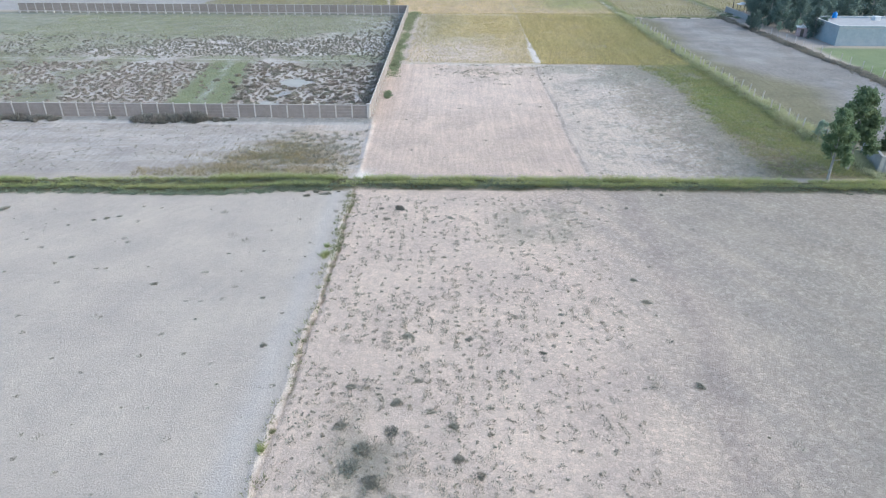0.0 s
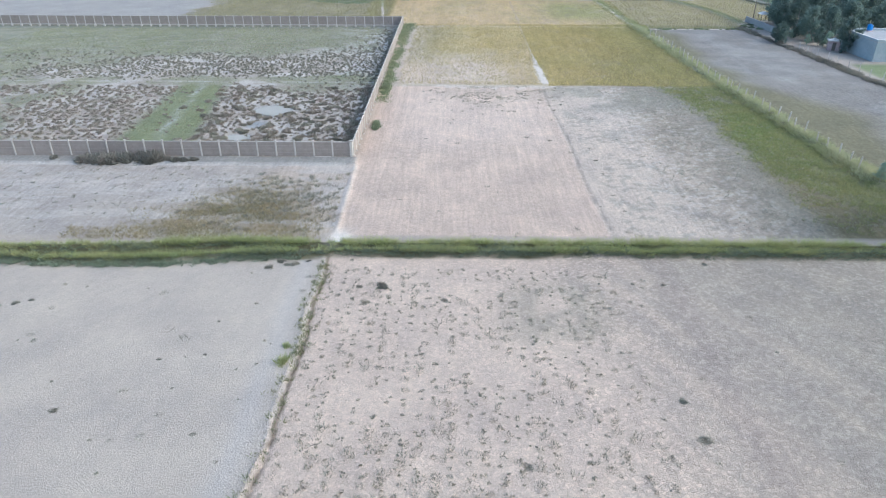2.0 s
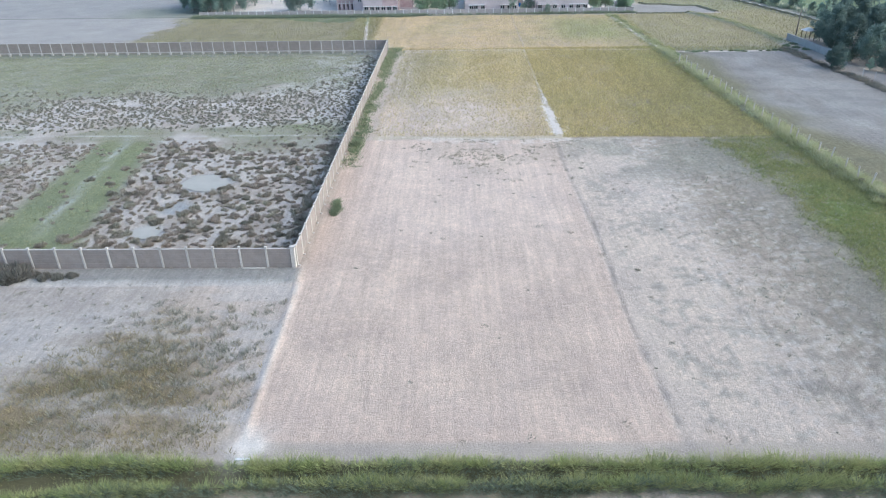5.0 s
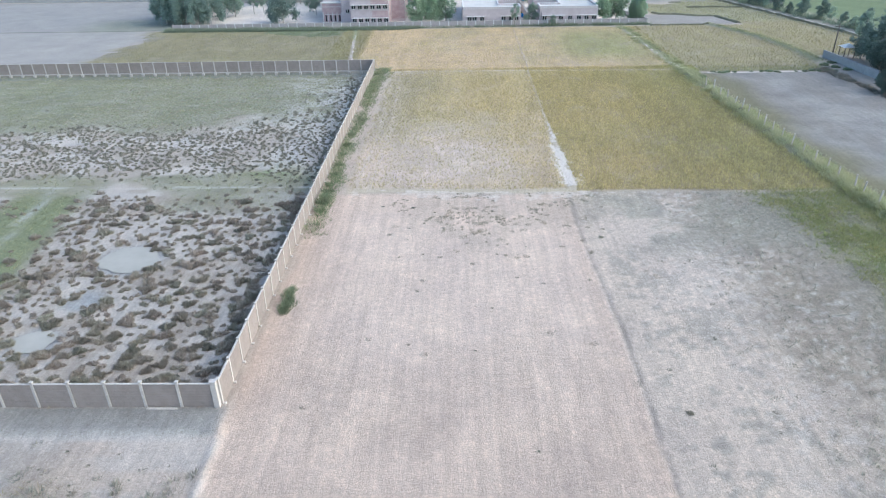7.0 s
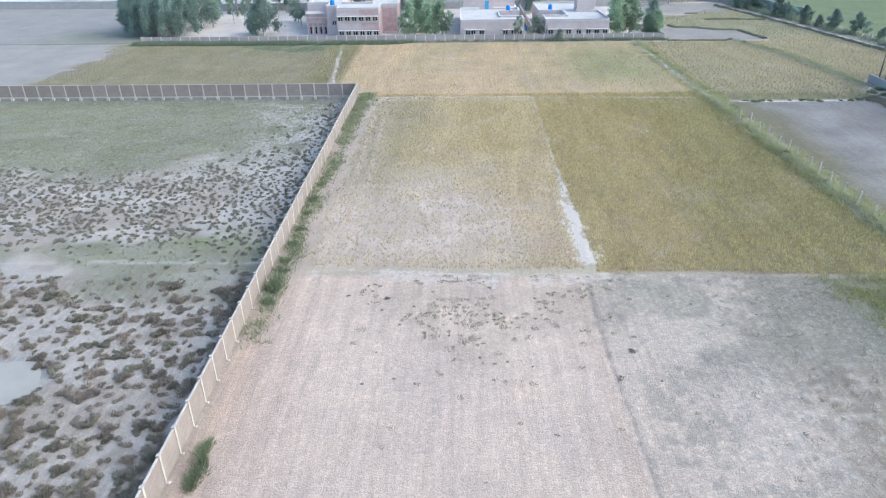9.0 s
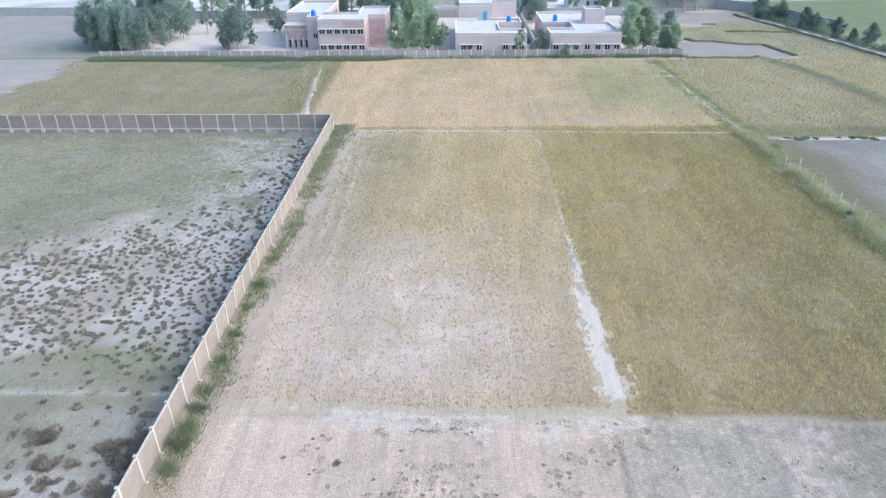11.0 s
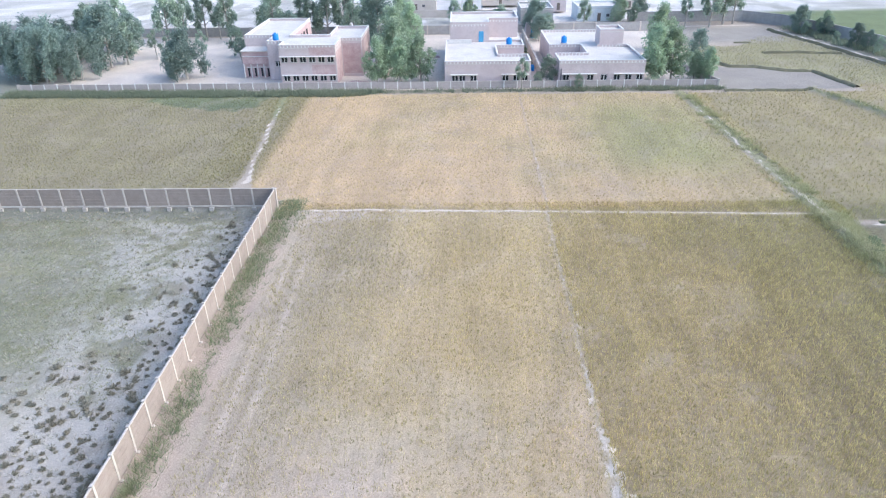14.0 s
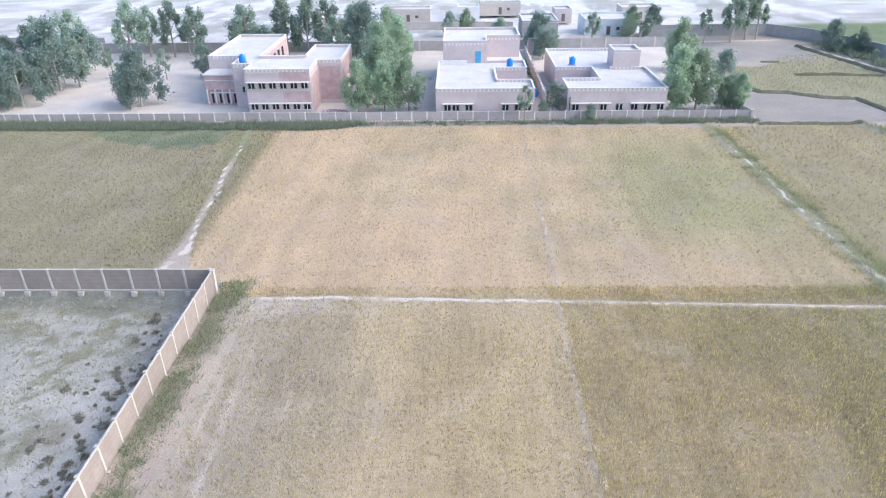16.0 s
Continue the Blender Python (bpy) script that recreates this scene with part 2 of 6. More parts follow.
# bluish weed; on the ditch banks its darker tone paints their shaded faces
WEEDSHADE = leafy("bluish_weed_and_bank_shade", (0.18, 0.22, 0.165), (0.30, 0.335, 0.25), (0.25, 0.28, 0.205), 0.8)
BANKGRASS = leafy("pale_bank_grass", (0.31, 0.335, 0.215), (0.52, 0.53, 0.345), (0.48, 0.46, 0.30), 0.7)
BUND = surface("dark_bund_earth", (0.13, 0.125, 0.085), (0.19, 0.18, 0.12), (0.10, 0.11, 0.07), 1.2, 8, 0.95, 0.5, spec=0.1)
DARKSHRUB = leafy("dark_scrub", (0.20, 0.20, 0.17), (0.34, 0.32, 0.275), (0.32, 0.275, 0.23), 0.8)
# next three leaf colours raised and blued to paint haze on far trees
LEAF = leafy("eucalyptus_leaves", (0.305, 0.385, 0.305), (0.47, 0.55, 0.44), (0.365, 0.445, 0.35), 0.4, spec=0.35)
LEAFDARK = leafy("shade_tree_leaves", (0.215, 0.29, 0.25), (0.365, 0.44, 0.38), (0.28, 0.35, 0.295), 0.4, spec=0.3)
LEAFROUND = leafy("court_tree_leaves", (0.31, 0.405, 0.285), (0.50, 0.59, 0.42), (0.38, 0.465, 0.325), 0.4, spec=0.3)

LEAFFIELD = leafy("dark_field_tree_leaves", (0.13, 0.18, 0.095), (0.25, 0.31, 0.165), (0.19, 0.235, 0.125), 0.4, spec=0.3)
LEAFGROVE = leafy("farm_grove_leaves", (0.15, 0.205, 0.175), (0.27, 0.325, 0.275), (0.20, 0.255, 0.215), 0.4, spec=0.3)


# ---- building blocks ----
RNG = np.random.RandomState(7)
GRID = RNG.rand(256, 256)


def vnoise(x, y, size, seed=0):
    """Smooth value noise, 0..1, with lumps of about size metres."""
    x, y = np.asarray(x, float), np.asarray(y, float)
    u, v = (0.83 * x + 0.56 * y) / size + 31.7 * seed, (0.83 * y - 0.56 * x) / size + 17.3 * seed
    i, j = np.floor(u).astype(int), np.floor(v).astype(int)
    a, b = u - i, v - j
    a, b = a * a * (3 - 2 * a), b * b * (3 - 2 * b)
    g = lambda p, q: GRID[p % 256, q % 256]
    return (g(i, j) * (1 - a) + g(i + 1, j) * a) * (1 - b) + (g(i, j + 1) * (1 - a) + g(i + 1, j + 1) * a) * b


def fbm(x, y, size, seed=0):
    return (vnoise(x, y, size, seed) * 4 + vnoise(x, y, size / 2.1, seed + 1) * 2 + vnoise(x, y, size / 4.3, seed + 2)) / 7


def ease(d, w):
    """0 to 1 as d passes from -w/2 to w/2."""
    s = np.clip(d / w + 0.5, 0, 1)
    return s * s * (3 - 2 * s)


def band(v, a, b, w=1.0):
    return ease(v - a, w) * ease(b - v, w)


def bell(v, middle, half):
    return np.exp(-(((v - middle) / half) ** 2))


def mesh_of(name, verts, faces, material, smooth=False):
    me = bpy.data.meshes.new(name)
    verts, faces = np.asarray(verts, np.float32), np.asarray(faces, np.int32)
    k = faces.shape[1]
    me.vertices.add(len(verts))
    me.vertices.foreach_set("co", verts.ravel())
    me.loops.add(faces.size)
    me.loops.foreach_set("vertex_index", faces.ravel())
    me.polygons.add(len(faces))
    me.polygons.foreach_set("loop_start", np.arange(0, faces.size, k, dtype=np.int32))
    me.polygons.foreach_set("loop_total", np.full(len(faces), k, np.int32))
    me.polygons.foreach_set("use_smooth", np.full(len(faces), smooth))
    me.update(calc_edges=True)
    me.materials.append(material)
    return me


def from_bm(name, bm, material, smooth=False):
    me = bpy.data.meshes.new(name)
    bm.to_mesh(me)
    bm.free()
    me.materials.append(material)
    if smooth:
        me.polygons.foreach_set("use_smooth", np.full(len(me.polygons), True))
    return me


def piece(name, me, parent=None, at=(0, 0, 0), turn=0.0, label=""):
    """An object on that mesh, under parent."""
    ob = new(name, me)
    ob.parent = parent
    ob.location, ob.rotation_euler = at, (0, 0, turn)
    return tagged(ob, label)


def thing(name, label, category, at=(0, 0, 0), turn=0.0, group="", kind=""):
    ob = new(name)
    ob.empty_display_size = 0.3
    ob.location, ob.rotation_euler = at, (0, 0, turn)
    return tagged(ob, label, category, group, kind)


def add_box(bm, x0, x1, y0, y1, z0, z1, bevel=0.0):
    made = bmesh.ops.create_cube(bm, size=1.0)["verts"]
    for v in made:
        v.co = Vector((x0 + (v.co.x + 0.5) * (x1 - x0), y0 + (v.co.y + 0.5) * (y1 - y0), z0 + (v.co.z + 0.5) * (z1 - z0)))
    if bevel:
        edges = {e for v in made for e in v.link_edges}
        bmesh.ops.bevel(bm, geom=list(edges), offset=bevel, segments=1, affect="EDGES")


def box(name, x0, x1, y0, y1, z0, z1, material, bevel=0.0):
    bm = bmesh.new()
    add_box(bm, x0, x1, y0, y1, z0, z1, bevel)
    return from_bm(name, bm, material)


def boxes(name, rows, material, bevel=0.0):
    bm = bmesh.new()
    for row in rows:
        add_box(bm, *row, bevel)
    return from_bm(name, bm, material)


def blade_data(pts, count, height, spread, width, lean, rng, up=0.55):
    """Pointed blades, count to each of the given feet. height: one number or one for each foot."""
    n = len(pts)
    h = np.repeat(np.broadcast_to(height, n), count) * rng.uniform(up, 1.0, n * count)
    foot = np.repeat(pts, count, 0)
    ang, rad = rng.uniform(0, 2 * np.pi, n * count), np.sqrt(rng.rand(n * count))
    sp = np.repeat(np.broadcast_to(spread, n), count)
    out = np.stack([np.cos(ang), np.sin(ang), 0 * ang], 1)
    foot = foot + out * (rad * sp)[:, None]
    side_ang = rng.uniform(0, np.pi, n * count)
    side = np.stack([np.cos(side_ang), np.sin(side_ang), 0 * ang], 1) * np.repeat(np.broadcast_to(width, n), count)[:, None] * 0.5
    tip = foot + out * (h * lean * (0.4 + rad))[:, None] + np.stack([0 * h, 0 * h, h], 1)
    v = np.stack([foot - side, foot + side, tip], 1).reshape(-1, 3)
    f = np.arange(len(v)).reshape(-1, 3)
    return v, f


def scatter(x0, x1, y0, y1, step, rng, jitter=0.5):
    gx, gy = np.meshgrid(np.arange(x0, x1, step), np.arange(y0, y1, step))
    p = np.stack([gx.ravel(), gy.ravel()], 1)
    return p + rng.uniform(-jitter, jitter, p.shape) * step


def grounded(p):
    x, y = plan(p[:, 0], p[:, 1])
    return np.column_stack([x, y, ground_z(x, y)])


# ---- the lie of the land ----
def plan(u, v):
    """From plot layout to world, far plots stretched to fit the camera's view."""
    u, v = np.asarray(u, float), np.asarray(v, float)
    s, p = np.maximum(v - 45, 0), np.maximum(u, 0)
    return u + 4.9e-4 * p * s, v + 0.043 * s + 3e-6 * p * s * s


def unplan(x, y):
    """From the world back to the plot layout."""
    x, y = np.asarray(x, float), np.asarray(y, float)
    u, v = x, y
    for _ in range(9):
        s, p = np.clip(v - 45, 0, 400), np.clip(u, 0, 400)
        u, v = x - 4.9e-4 * p * s, y - 0.043 * s - 3e-6 * p * s * s
    return u, v


def at_plan(u, v):
    """The world's x, y and ground height at a place of the plot layout."""
    x, y = (float(a) for a in plan(u, v))
    return x, y, float(ground_z(x, y))


def wall_y(x):
    """The school's front wall runs slightly askew."""
    return 142.2 - (x - 6) * 0.0125


def fence_x(y):
    return 62.6 - 0.048 * y


def hedge_x(y):
    """The scrubby hedge on the far side of the bare grey plot."""
    return 89.9 - 0.11 * np.maximum(y - 35, 0)


def row_y(x):
    """The low ridge between the ploughed plots and the crop."""
    return 36.0 + 0.25 * np.sin(np.asarray(x) * 0.21)


def cross_y(x):
    """The salty footpath that crosses the crop, slanted to fit the camera's view."""
    return 94.15 - 0.036 * np.maximum(np.asarray(x, float) - 12, 0)


def far_line(x):
    """The dark bund between the far grey plot and the crop behind it."""
    return 154.6 - 3.9 * ease(x - 76.5, 5) - 11.5 * ease(x - 84.4, 2.6)


def sward_edge(y):
    return 52.6 - 2.6 * ease(y - 29, 12) - 2.0 * ease(-y, 10)


def near_ridge_x(y):
    return 0.75 + 0.21 * np.sin(y * 0.11) + 0.12 * np.sin(y * 0.61 + 1.0)


def bund_x(y):
    """The grassy bund that bends beyond the fenced plot."""
    return 86.0 - 0.0068 * np.maximum(y - 103, 0) ** 2


def road_x(y):
    return 105.0 - 0.22 * (y - 134) - 0.0008 * np.maximum(y - 145, 0) ** 2


def front_bank_y(x):
    return -25.62 - 1.6 * ease(-6.5 - x, 26) + (fbm(x, np.asarray(x) * 0, 5.0, 9) - 0.5) * 0.7


def back_bank_y(x):
    return -24.15 - 1.3 * ease(-22 - x, 36) + (fbm(x, np.asarray(x) * 0, 6.0, 14) - 0.5) * 0.5


def ground_z(x, y):
    x, y = unplan(x, y)
    z = (fbm(x, y, 9.0, 3) - 0.5) * 0.10 + (vnoise(x, y, 0.9, 5) - 0.5) * 0.05
    # two banks and the ditch between them
    yf, yb = front_bank_y(x), back_bank_y(x)
    z += 0.42 * bell(y, yf, 0.45) + 0.42 * bell(y, yb, 0.42) - 0.42 * bell(y, (yf + yb) / 2, 0.42)
    # low ridges between fields
    z += 0.085 * bell(x, near_ridge_x(y) + (vnoise(x, y, 0.9, 6) - 0.5) * 0.3, 0.13) * (0.25 + 1.2 * vnoise(x, y, 0.8, 4)) * ease(-27 - y, 2) - 0.07 * bell(x, near_ridge_x(y) + 0.45, 0.2) * ease(-27 - y, 2)
    z -= 0.05 * bell(x, 28.5 + 0.2 * np.sin(y * 0.2), 0.22) * band(y, -21, 34, 2)
    z += 0.08 * bell(y, row_y(x), 0.35) * band(x, 4, 59, 2) + 0.10 * bell(y, cross_y(x), 0.3) * band(x, 3, 57, 2)
    z += 0.05 * bell(x, 29.6 + (y - 95) * 0.002, 0.3) * band(y, 38, 139, 2)
    z += 0.16 * bell(x, 0.6 - y * 0.02, 0.35) * band(y, -21, -2, 2)
    z += (0.12 + 0.23 * ease(97 - y, 8)) * bell(x, fence_x(y), 0.9) * band(y, -18, 139, 3)
    z += 0.45 * bell(x, bund_x(y), 0.9) * band(y, 96, 139, 3)
    # apron before the front wall
    z += 0.16 * band(y, -2.6, 0.4, 0.5) * band(x, -110, 0.6, 0.8)
    # hollows of the pools, and the sunken back of the yard
    for px, py, pr in POOLS:
        z -= 0.22 * np.exp(-(((x - px) / pr) ** 2 + ((y - py) / pr) ** 2) ** 2)
    z -= 0.62 * ease(y - 86, 14) * band(y, 60, 95.8, 0.6) * ease(-x, 6)
    # the dry river bed beyond
    z -= 1.2 * ease(y - 215, 30) * (0.4 + fbm(x, y, 40, 12))
    return z


POOLS = ((-15.3, 20.9, 3.2), (-16.4, 13.7, 1.8), (-17.2, 7.7, 1.9))

SOIL_GREY, SOIL_WARM, SOIL_DULL = (0.52, 0.45, 0.375), (0.63, 0.51, 0.41), (0.40, 0.345, 0.28)
GREEN, RIPE, RUST = (0.31, 0.335, 0.165), (0.46, 0.405, 0.235), (0.55, 0.455, 0.275)


def crop_tone(x, y):
    """Ripeness of the crop: green, ripe, rust; an array of colours."""
    x, y = np.asarray(x, float), np.asarray(y, float)
    n = fbm(x, y, 14, 21)
    c = np.zeros((len(x), 3)) + RIPE
    mix = lambda c, o, m: c + (np.array(o) - c) * np.clip(m, 0, 1)[:, None]
    c = mix(c, RUST, ease(n - 0.5, 0.3) * 0.8)
    c = mix(c, RUST, ease(y - 94, 2) * band(x, -5, 40, 6) * (0.25 + 0.5 * ease(fbm(x, y, 6, 25) - 0.42, 0.25)))
    c = mix(c, GREEN, band(x, 38, 57, 14) * band(y, 104, 132, 14) * 0.75 * ease(n - 0.35, 0.3))
    c = mix(c, GREEN, ease(x - 53, 8) * band(y, 36, 96, 6) * 0.75)
    c = mix(c, GREEN, ease(x - 42, 10) * band(y, 36, 60, 12) * 0.35)
    c = mix(c, (0.288, 0.279, 0.163), ease(-5 - x, 2) * ease(y - 96, 2) * 0.9)
    c = mix(c, (0.17, 0.215, 0.125), ease(band(x + (n - 0.5) * 8, -31, -12.5, 5) * band(y + (fbm(x, y, 5, 27) - 0.5) * 6 - 0.22 * np.abs(x + 17), 131.5, 143, 2.5) - 0.25, 0.3))
    c = mix(c, GREEN, ease(y - 134, 8) * ease(-8 - x, 4) * ease(n - 0.45, 0.2) * 0.25)
    c = mix(c, (0.318, 0.304, 0.165), ease(x - 59, 2) * ease(y - 95, 2) * 0.8)
    c = mix(c, (0.33, 0.335, 0.195), ease(x - 60, 2) * ease(y - 142, 4) * 0.85)
    thin = band(x, 3, 29, 2) * band(y, 35, 95, 2)
    c = mix(c, (0.495, 0.44, 0.27), thin * 0.75)
    c = mix(c, (0.65, 0.555, 0.45), thin * (0.06 + 0.8 * ease(60 - y + (n - 0.5) * 22, 18) * (0.4 + 0.6 * ease(y - 39.5, 6))) * (0.4 + 0.6 * ease(20 - x, 12)))
    c = mix(c, (0.49, 0.415, 0.225), band(x, 16 + (n - 0.5) * 8, 27, 7) * band(y, 50, 90, 14) * 0.55)
    c = mix(c, (0.505, 0.445, 0.265), band(x, 29.5, 60, 1) * band(y, 36, 94.5, 1) * 0.7)
    c = mix(c, (0.40, 0.375, 0.21), band(x, 46 + (n - 0.5) * 10, 62, 16) * band(y, 36, 94, 4) * 0.6)
    c = mix(c, (0.40, 0.37, 0.26), ease(11 - x + (n - 0.5) * 8, 7) * band(y, 54, 92, 10) * band(x, 2, 29, 1) * 0.7)
    # lighter and darker drifts along the drill direction
    s = fbm(x, y * 0.16, 1.3, 23)
    c *= (0.86 + 0.28 * s)[:, None] * (1 - ease(y - 94, 2)[:, None] * (0.01, 0.02, 0.02)) * np.array((1.085, 1.045, 1.13))
    return c


def strip_half(y):
    """Half the width of the salt strip between the crop plots."""
    return 0.13 + 0.55 * ease(55 - y, 22) * ease(y - 36, 6)


def crop_cover(x, y):
    """How thickly the crop stands, 0..1."""
    x, y = np.asarray(x, float), np.asarray(y, float)
    n, n2 = fbm(x, y, 9, 31), fbm(x, y, 3, 35)
    half = strip_half(y)
    left = band(x, 3.4 + (n2 - 0.5) * 2, 29.25 - half, 0.8) * band(y, row_y(x) + 1.3, cross_y(x) - 0.2, 0.35)
    bare = ease(61 - y + (n - 0.5) * 22, 22) * band(x + (n2 - 0.5) * 5, 5, 24, 7) * (0.35 + 0.65 * ease(y - 39.5 + (n2 - 0.5) * 4, 6))
    bare = np.maximum(bare, ease(8 + (n - 0.5) * 8 - x, 7) * 0.65)
    c = left * np.clip(1.0 - 0.6 * bare, 0, 1)
    c = np.maximum(c, left * 0.5 * band(x + (n2 - .5) * 4, 17, 24, 4) * band(y, 38, 60, 10))
    c = np.maximum(c, band(x, 29.35 + half, fence_x(y) - 1.1, 0.4) * band(y, row_y(x) + 0.4, cross_y(x) - 0.2, 0.4))
    c = np.maximum(c, band(x, -5.2 - 0.10 * (y - 100) + 1.2 * bell(y, 99, 4) + 4.5 * ease(98.0 - y, 3), 29.5, 0.4) * band(y, cross_y(x) + 0.3, 139.5, 0.35))
    c = np.maximum(c, band(x, 29.65, fence_x(y) - 0.9, 0.4) * band(y, cross_y(x) + 0.35, 138.6 - 1.2 * ease(x - 52, 3), 0.5))
    c = np.maximum(c, band(x, -62 + (n - 0.5) * 30, -5.95 - 0.10 * (y - 100) - 1.0 * bell(y, 99, 4), 0.8) * band(y, 97.6, 140.5, 1.0))
    c = np.maximum(c, band(x, fence_x(y) + 1.2, bund_x(y) - 1.2, 0.8) * band(y, 91.2, 138.0, 0.8))
    c = np.maximum(c, band(x, bund_x(y) + 1.2, road_x(y) - 2.5, 1.5) * band(y, 103, 146, 1.0) * (1 - ease(86 - x, 1) * ease(y - 137.6, 0.8)))
    c = np.maximum(c, band(x, 68.0, road_x(y) - 2.5, 1.5) * band(y, far_line(x) + 0.8, 173 + 7 * ease(x - 80, 8) + (n - 0.5) * 8, 2))
    return c * (0.75 + 0.25 * ease(n2 - 0.35, 0.3))


def yard_green(x, y):
    """Turf inside the walled yard, 0..1."""
    n = fbm(x, y, 7, 41)
    lane = band(x, -33.0 - 0.06 * y, -22.3 - 0.14 * y, 2.5) * band(y, 2, 37, 3)
    cross = band(y, 36.5, 42 + (n - 0.5) * 6, 2.5) * ease(n - 0.40, 0.22) * 0.75
    edge = band(x, -17, -3, 4) * band(y, 31.5, 39, 3) * 0.55
    back = ease(y - 63 - (n - 0.5) * 22, 8) * ease(-4.5 + (n - 0.5) * 6 - x, 4)
    far = ease(-52 - x + (n - 0.5) * 24, 10) * ease(n - 0.38, 0.3) * 0.8
    return np.clip(np.maximum.reduce([lane, cross, edge, back, far]), 0, 1) * ease(-0.3 - x, 0.4) * band(y, 0.3, 96, 0.4)


def land(x, y):
    """Colour of the ground and how far it is cracked."""
    c = np.zeros((len(x), 3)) + (0.46, 0.395, 0.33)
    k, salt, till = np.zeros(len(x)), np.zeros(len(x)), np.zeros(len(x))
    n, n2, n3 = fbm(x, y, 12, 51), fbm(x, y, 3.5, 55), vnoise(x, y, 0.8, 59)

    def lay(colour, mask):
        c[:] = c + (np.array(colour) - c) * np.clip(mask, 0, 1)[:, None]

    def crusted(mask):
        salt[:] = np.maximum(salt, np.clip(mask, 0, 1))

    # river bed and its white streaks
    streak = fbm(x, y * 0.45, 8.0, 61)
    lay((0.56, 0.545, 0.525), ease(y - 205, 10))
    lay((0.70, 0.68, 0.655), ease(y - 205, 10) * ease(streak - 0.44, 0.2))
    lay((0.36, 0.355, 0.32), ease(y - 205, 10) * ease(fbm(x, y * 0.4, 6.5, 67) - 0.6, 0.1) * 0.6)
    lay((0.38, 0.37, 0.32), ease(y - 205, 10) * ease(fbm(x, y * 0.5, 4.5, 69) - 0.6, 0.1) * 0.6)
    lay((0.20, 0.24, 0.13), ease(x - road_x(y) - 8, 6) * band(y, 100, 214, 8))
    # near plots
    near = ease(front_bank_y(x) - 0.5 - y, 0.8)
    lay(SOIL_GREY, near * ease(near_ridge_x(y) - x, 0.5))
    lay(SOIL_WARM, near * ease(x - near_ridge_x(y), 0.5) * ease(35 + (n - 0.5) * 10 - x, 24))
    lay(SOIL_DULL, near * ease(x - 33 - (n - 0.5) * 10, 26))
    lay((0.40, 0.33, 0.28), near * bell(x, 31.6 - 2.4 * ease(-62 - y, 18), 1.3) * 0.6)
    lay((0.31, 0.285, 0.255), near * ease(x - 24, 8) * ease(fbm(x + y * 0.55, y * 0.12, 1.6, 71) - 0.52, 0.16) * 0.22)
    lay((0.30, 0.28, 0.22), near * band(x, 17, 25, 5) * band(y, -40, -31, 6) * ease(n2 - 0.4, 0.3) * 0.5)
    lay((0.28, 0.26, 0.20), near * bell(x, 7.0, 2.2) * bell(y, -67, 4.0) * ease(n2 - 0.35, 0.3) * 0.8)
    lay((0.56, 0.53, 0.50), near * bell(x, near_ridge_x(y) - 1.6, 0.9) * 0.35)
    # dark line beside the ridge: its shadow painted over the brown trench soil
    lay((0.25, 0.195, 0.14), near * bell(x, near_ridge_x(y) + 0.4 + (n3 - 0.5) * 0.35, 0.17) * (0.15 + 0.85 * ease(n2 + 0.6 * n3 - 0.62, 0.25)) * (0.35 + 0.65 * ease(y + 60, 12)))
    lay((0.60, 0.525, 0.45), near * bell(x, near_ridge_x(y) + (n3 - 0.5) * 0.3, 0.22) * (0.3 + 0.6 * ease(n2 + n3 - 0.95, 0.3)))
    # strip with the two banks
    lay((0.15, 0.14, 0.08), band(y, front_bank_y(x) - 0.7 + (n2 - 0.5) * 1.2, back_bank_y(x) + 0.5, 0.7) * ease(66 - x, 3))
    # plot before the walled yard
    front = band(y, -22.2, -2.4, 0.6) * ease(0.5 - y * 0.02 + (n2 - 0.5) * 1.2 - x, 2.4)
    lay((0.445, 0.395, 0.345), front)
    lay((0.56, 0.475, 0.395), front * ease(x + 9 + (n - 0.5) * 8, 6))
    lay((0.27, 0.22, 0.14), front * 1.3 * bell(x, -10, 8) * bell(y, -20.5 + 5.5 * bell(x, -9, 5), 4.5 + 3 * n) * (0.5 + n2))
    lay((0.54, 0.495, 0.445), front * ease(fbm(x * 0.3, y, 1.5, 75) - 0.55, 0.15) * 0.6)
    lay((0.34, 0.325, 0.30), band(y, -2.6, 0.0, 0.3) * ease(0.6 - x, 0.6))
    lay((0.56, 0.52, 0.47), band(y, -3.05 + (n3 - 0.5) * 0.2, -2.4, 0.25) * ease(-1.0 - x, 1.6))
    # ploughed middle plots, with drill lines
    mid = band(y, -22.0, row_y(x) - 0.3, 0.6)
    rows = 0.5 + 0.5 * np.sin((x + (n - 0.5) * 0.35) * 2 * np.pi / 1.75)
    lay((0.60, 0.505, 0.415), mid * band(x, 26, 61, 0.7))
    lay((0.61, 0.485, 0.39), mid * band(x + (n2 - 0.5) * 1.2 * ease(4 - x, 2), 0.7, 28.4, 0.9))
    lay((0.70, 0.565, 0.46), mid * band(x, 3, 28.2, 1) * rows * (0.3 + 0.45 * ease(n - 0.3, 0.4)) * (0.35 + 0.65 * ease(y + 4, 14)))
    lay((0.70, 0.575, 0.475), mid * band(x, 5, 27, 6) * band(y, 4, 32, 12) * 0.5)
    lay((0.46, 0.375, 0.305), mid * band(x, 3, 28, 3) * band(y, -20, 8, 12) * ease(n2 - 0.45, 0.3) * 0.3)
    lay((0.57, 0.455, 0.37), band(x, 0.3, 3.2, 1.4) * band(y, -3, 94, 4) * 0.4)
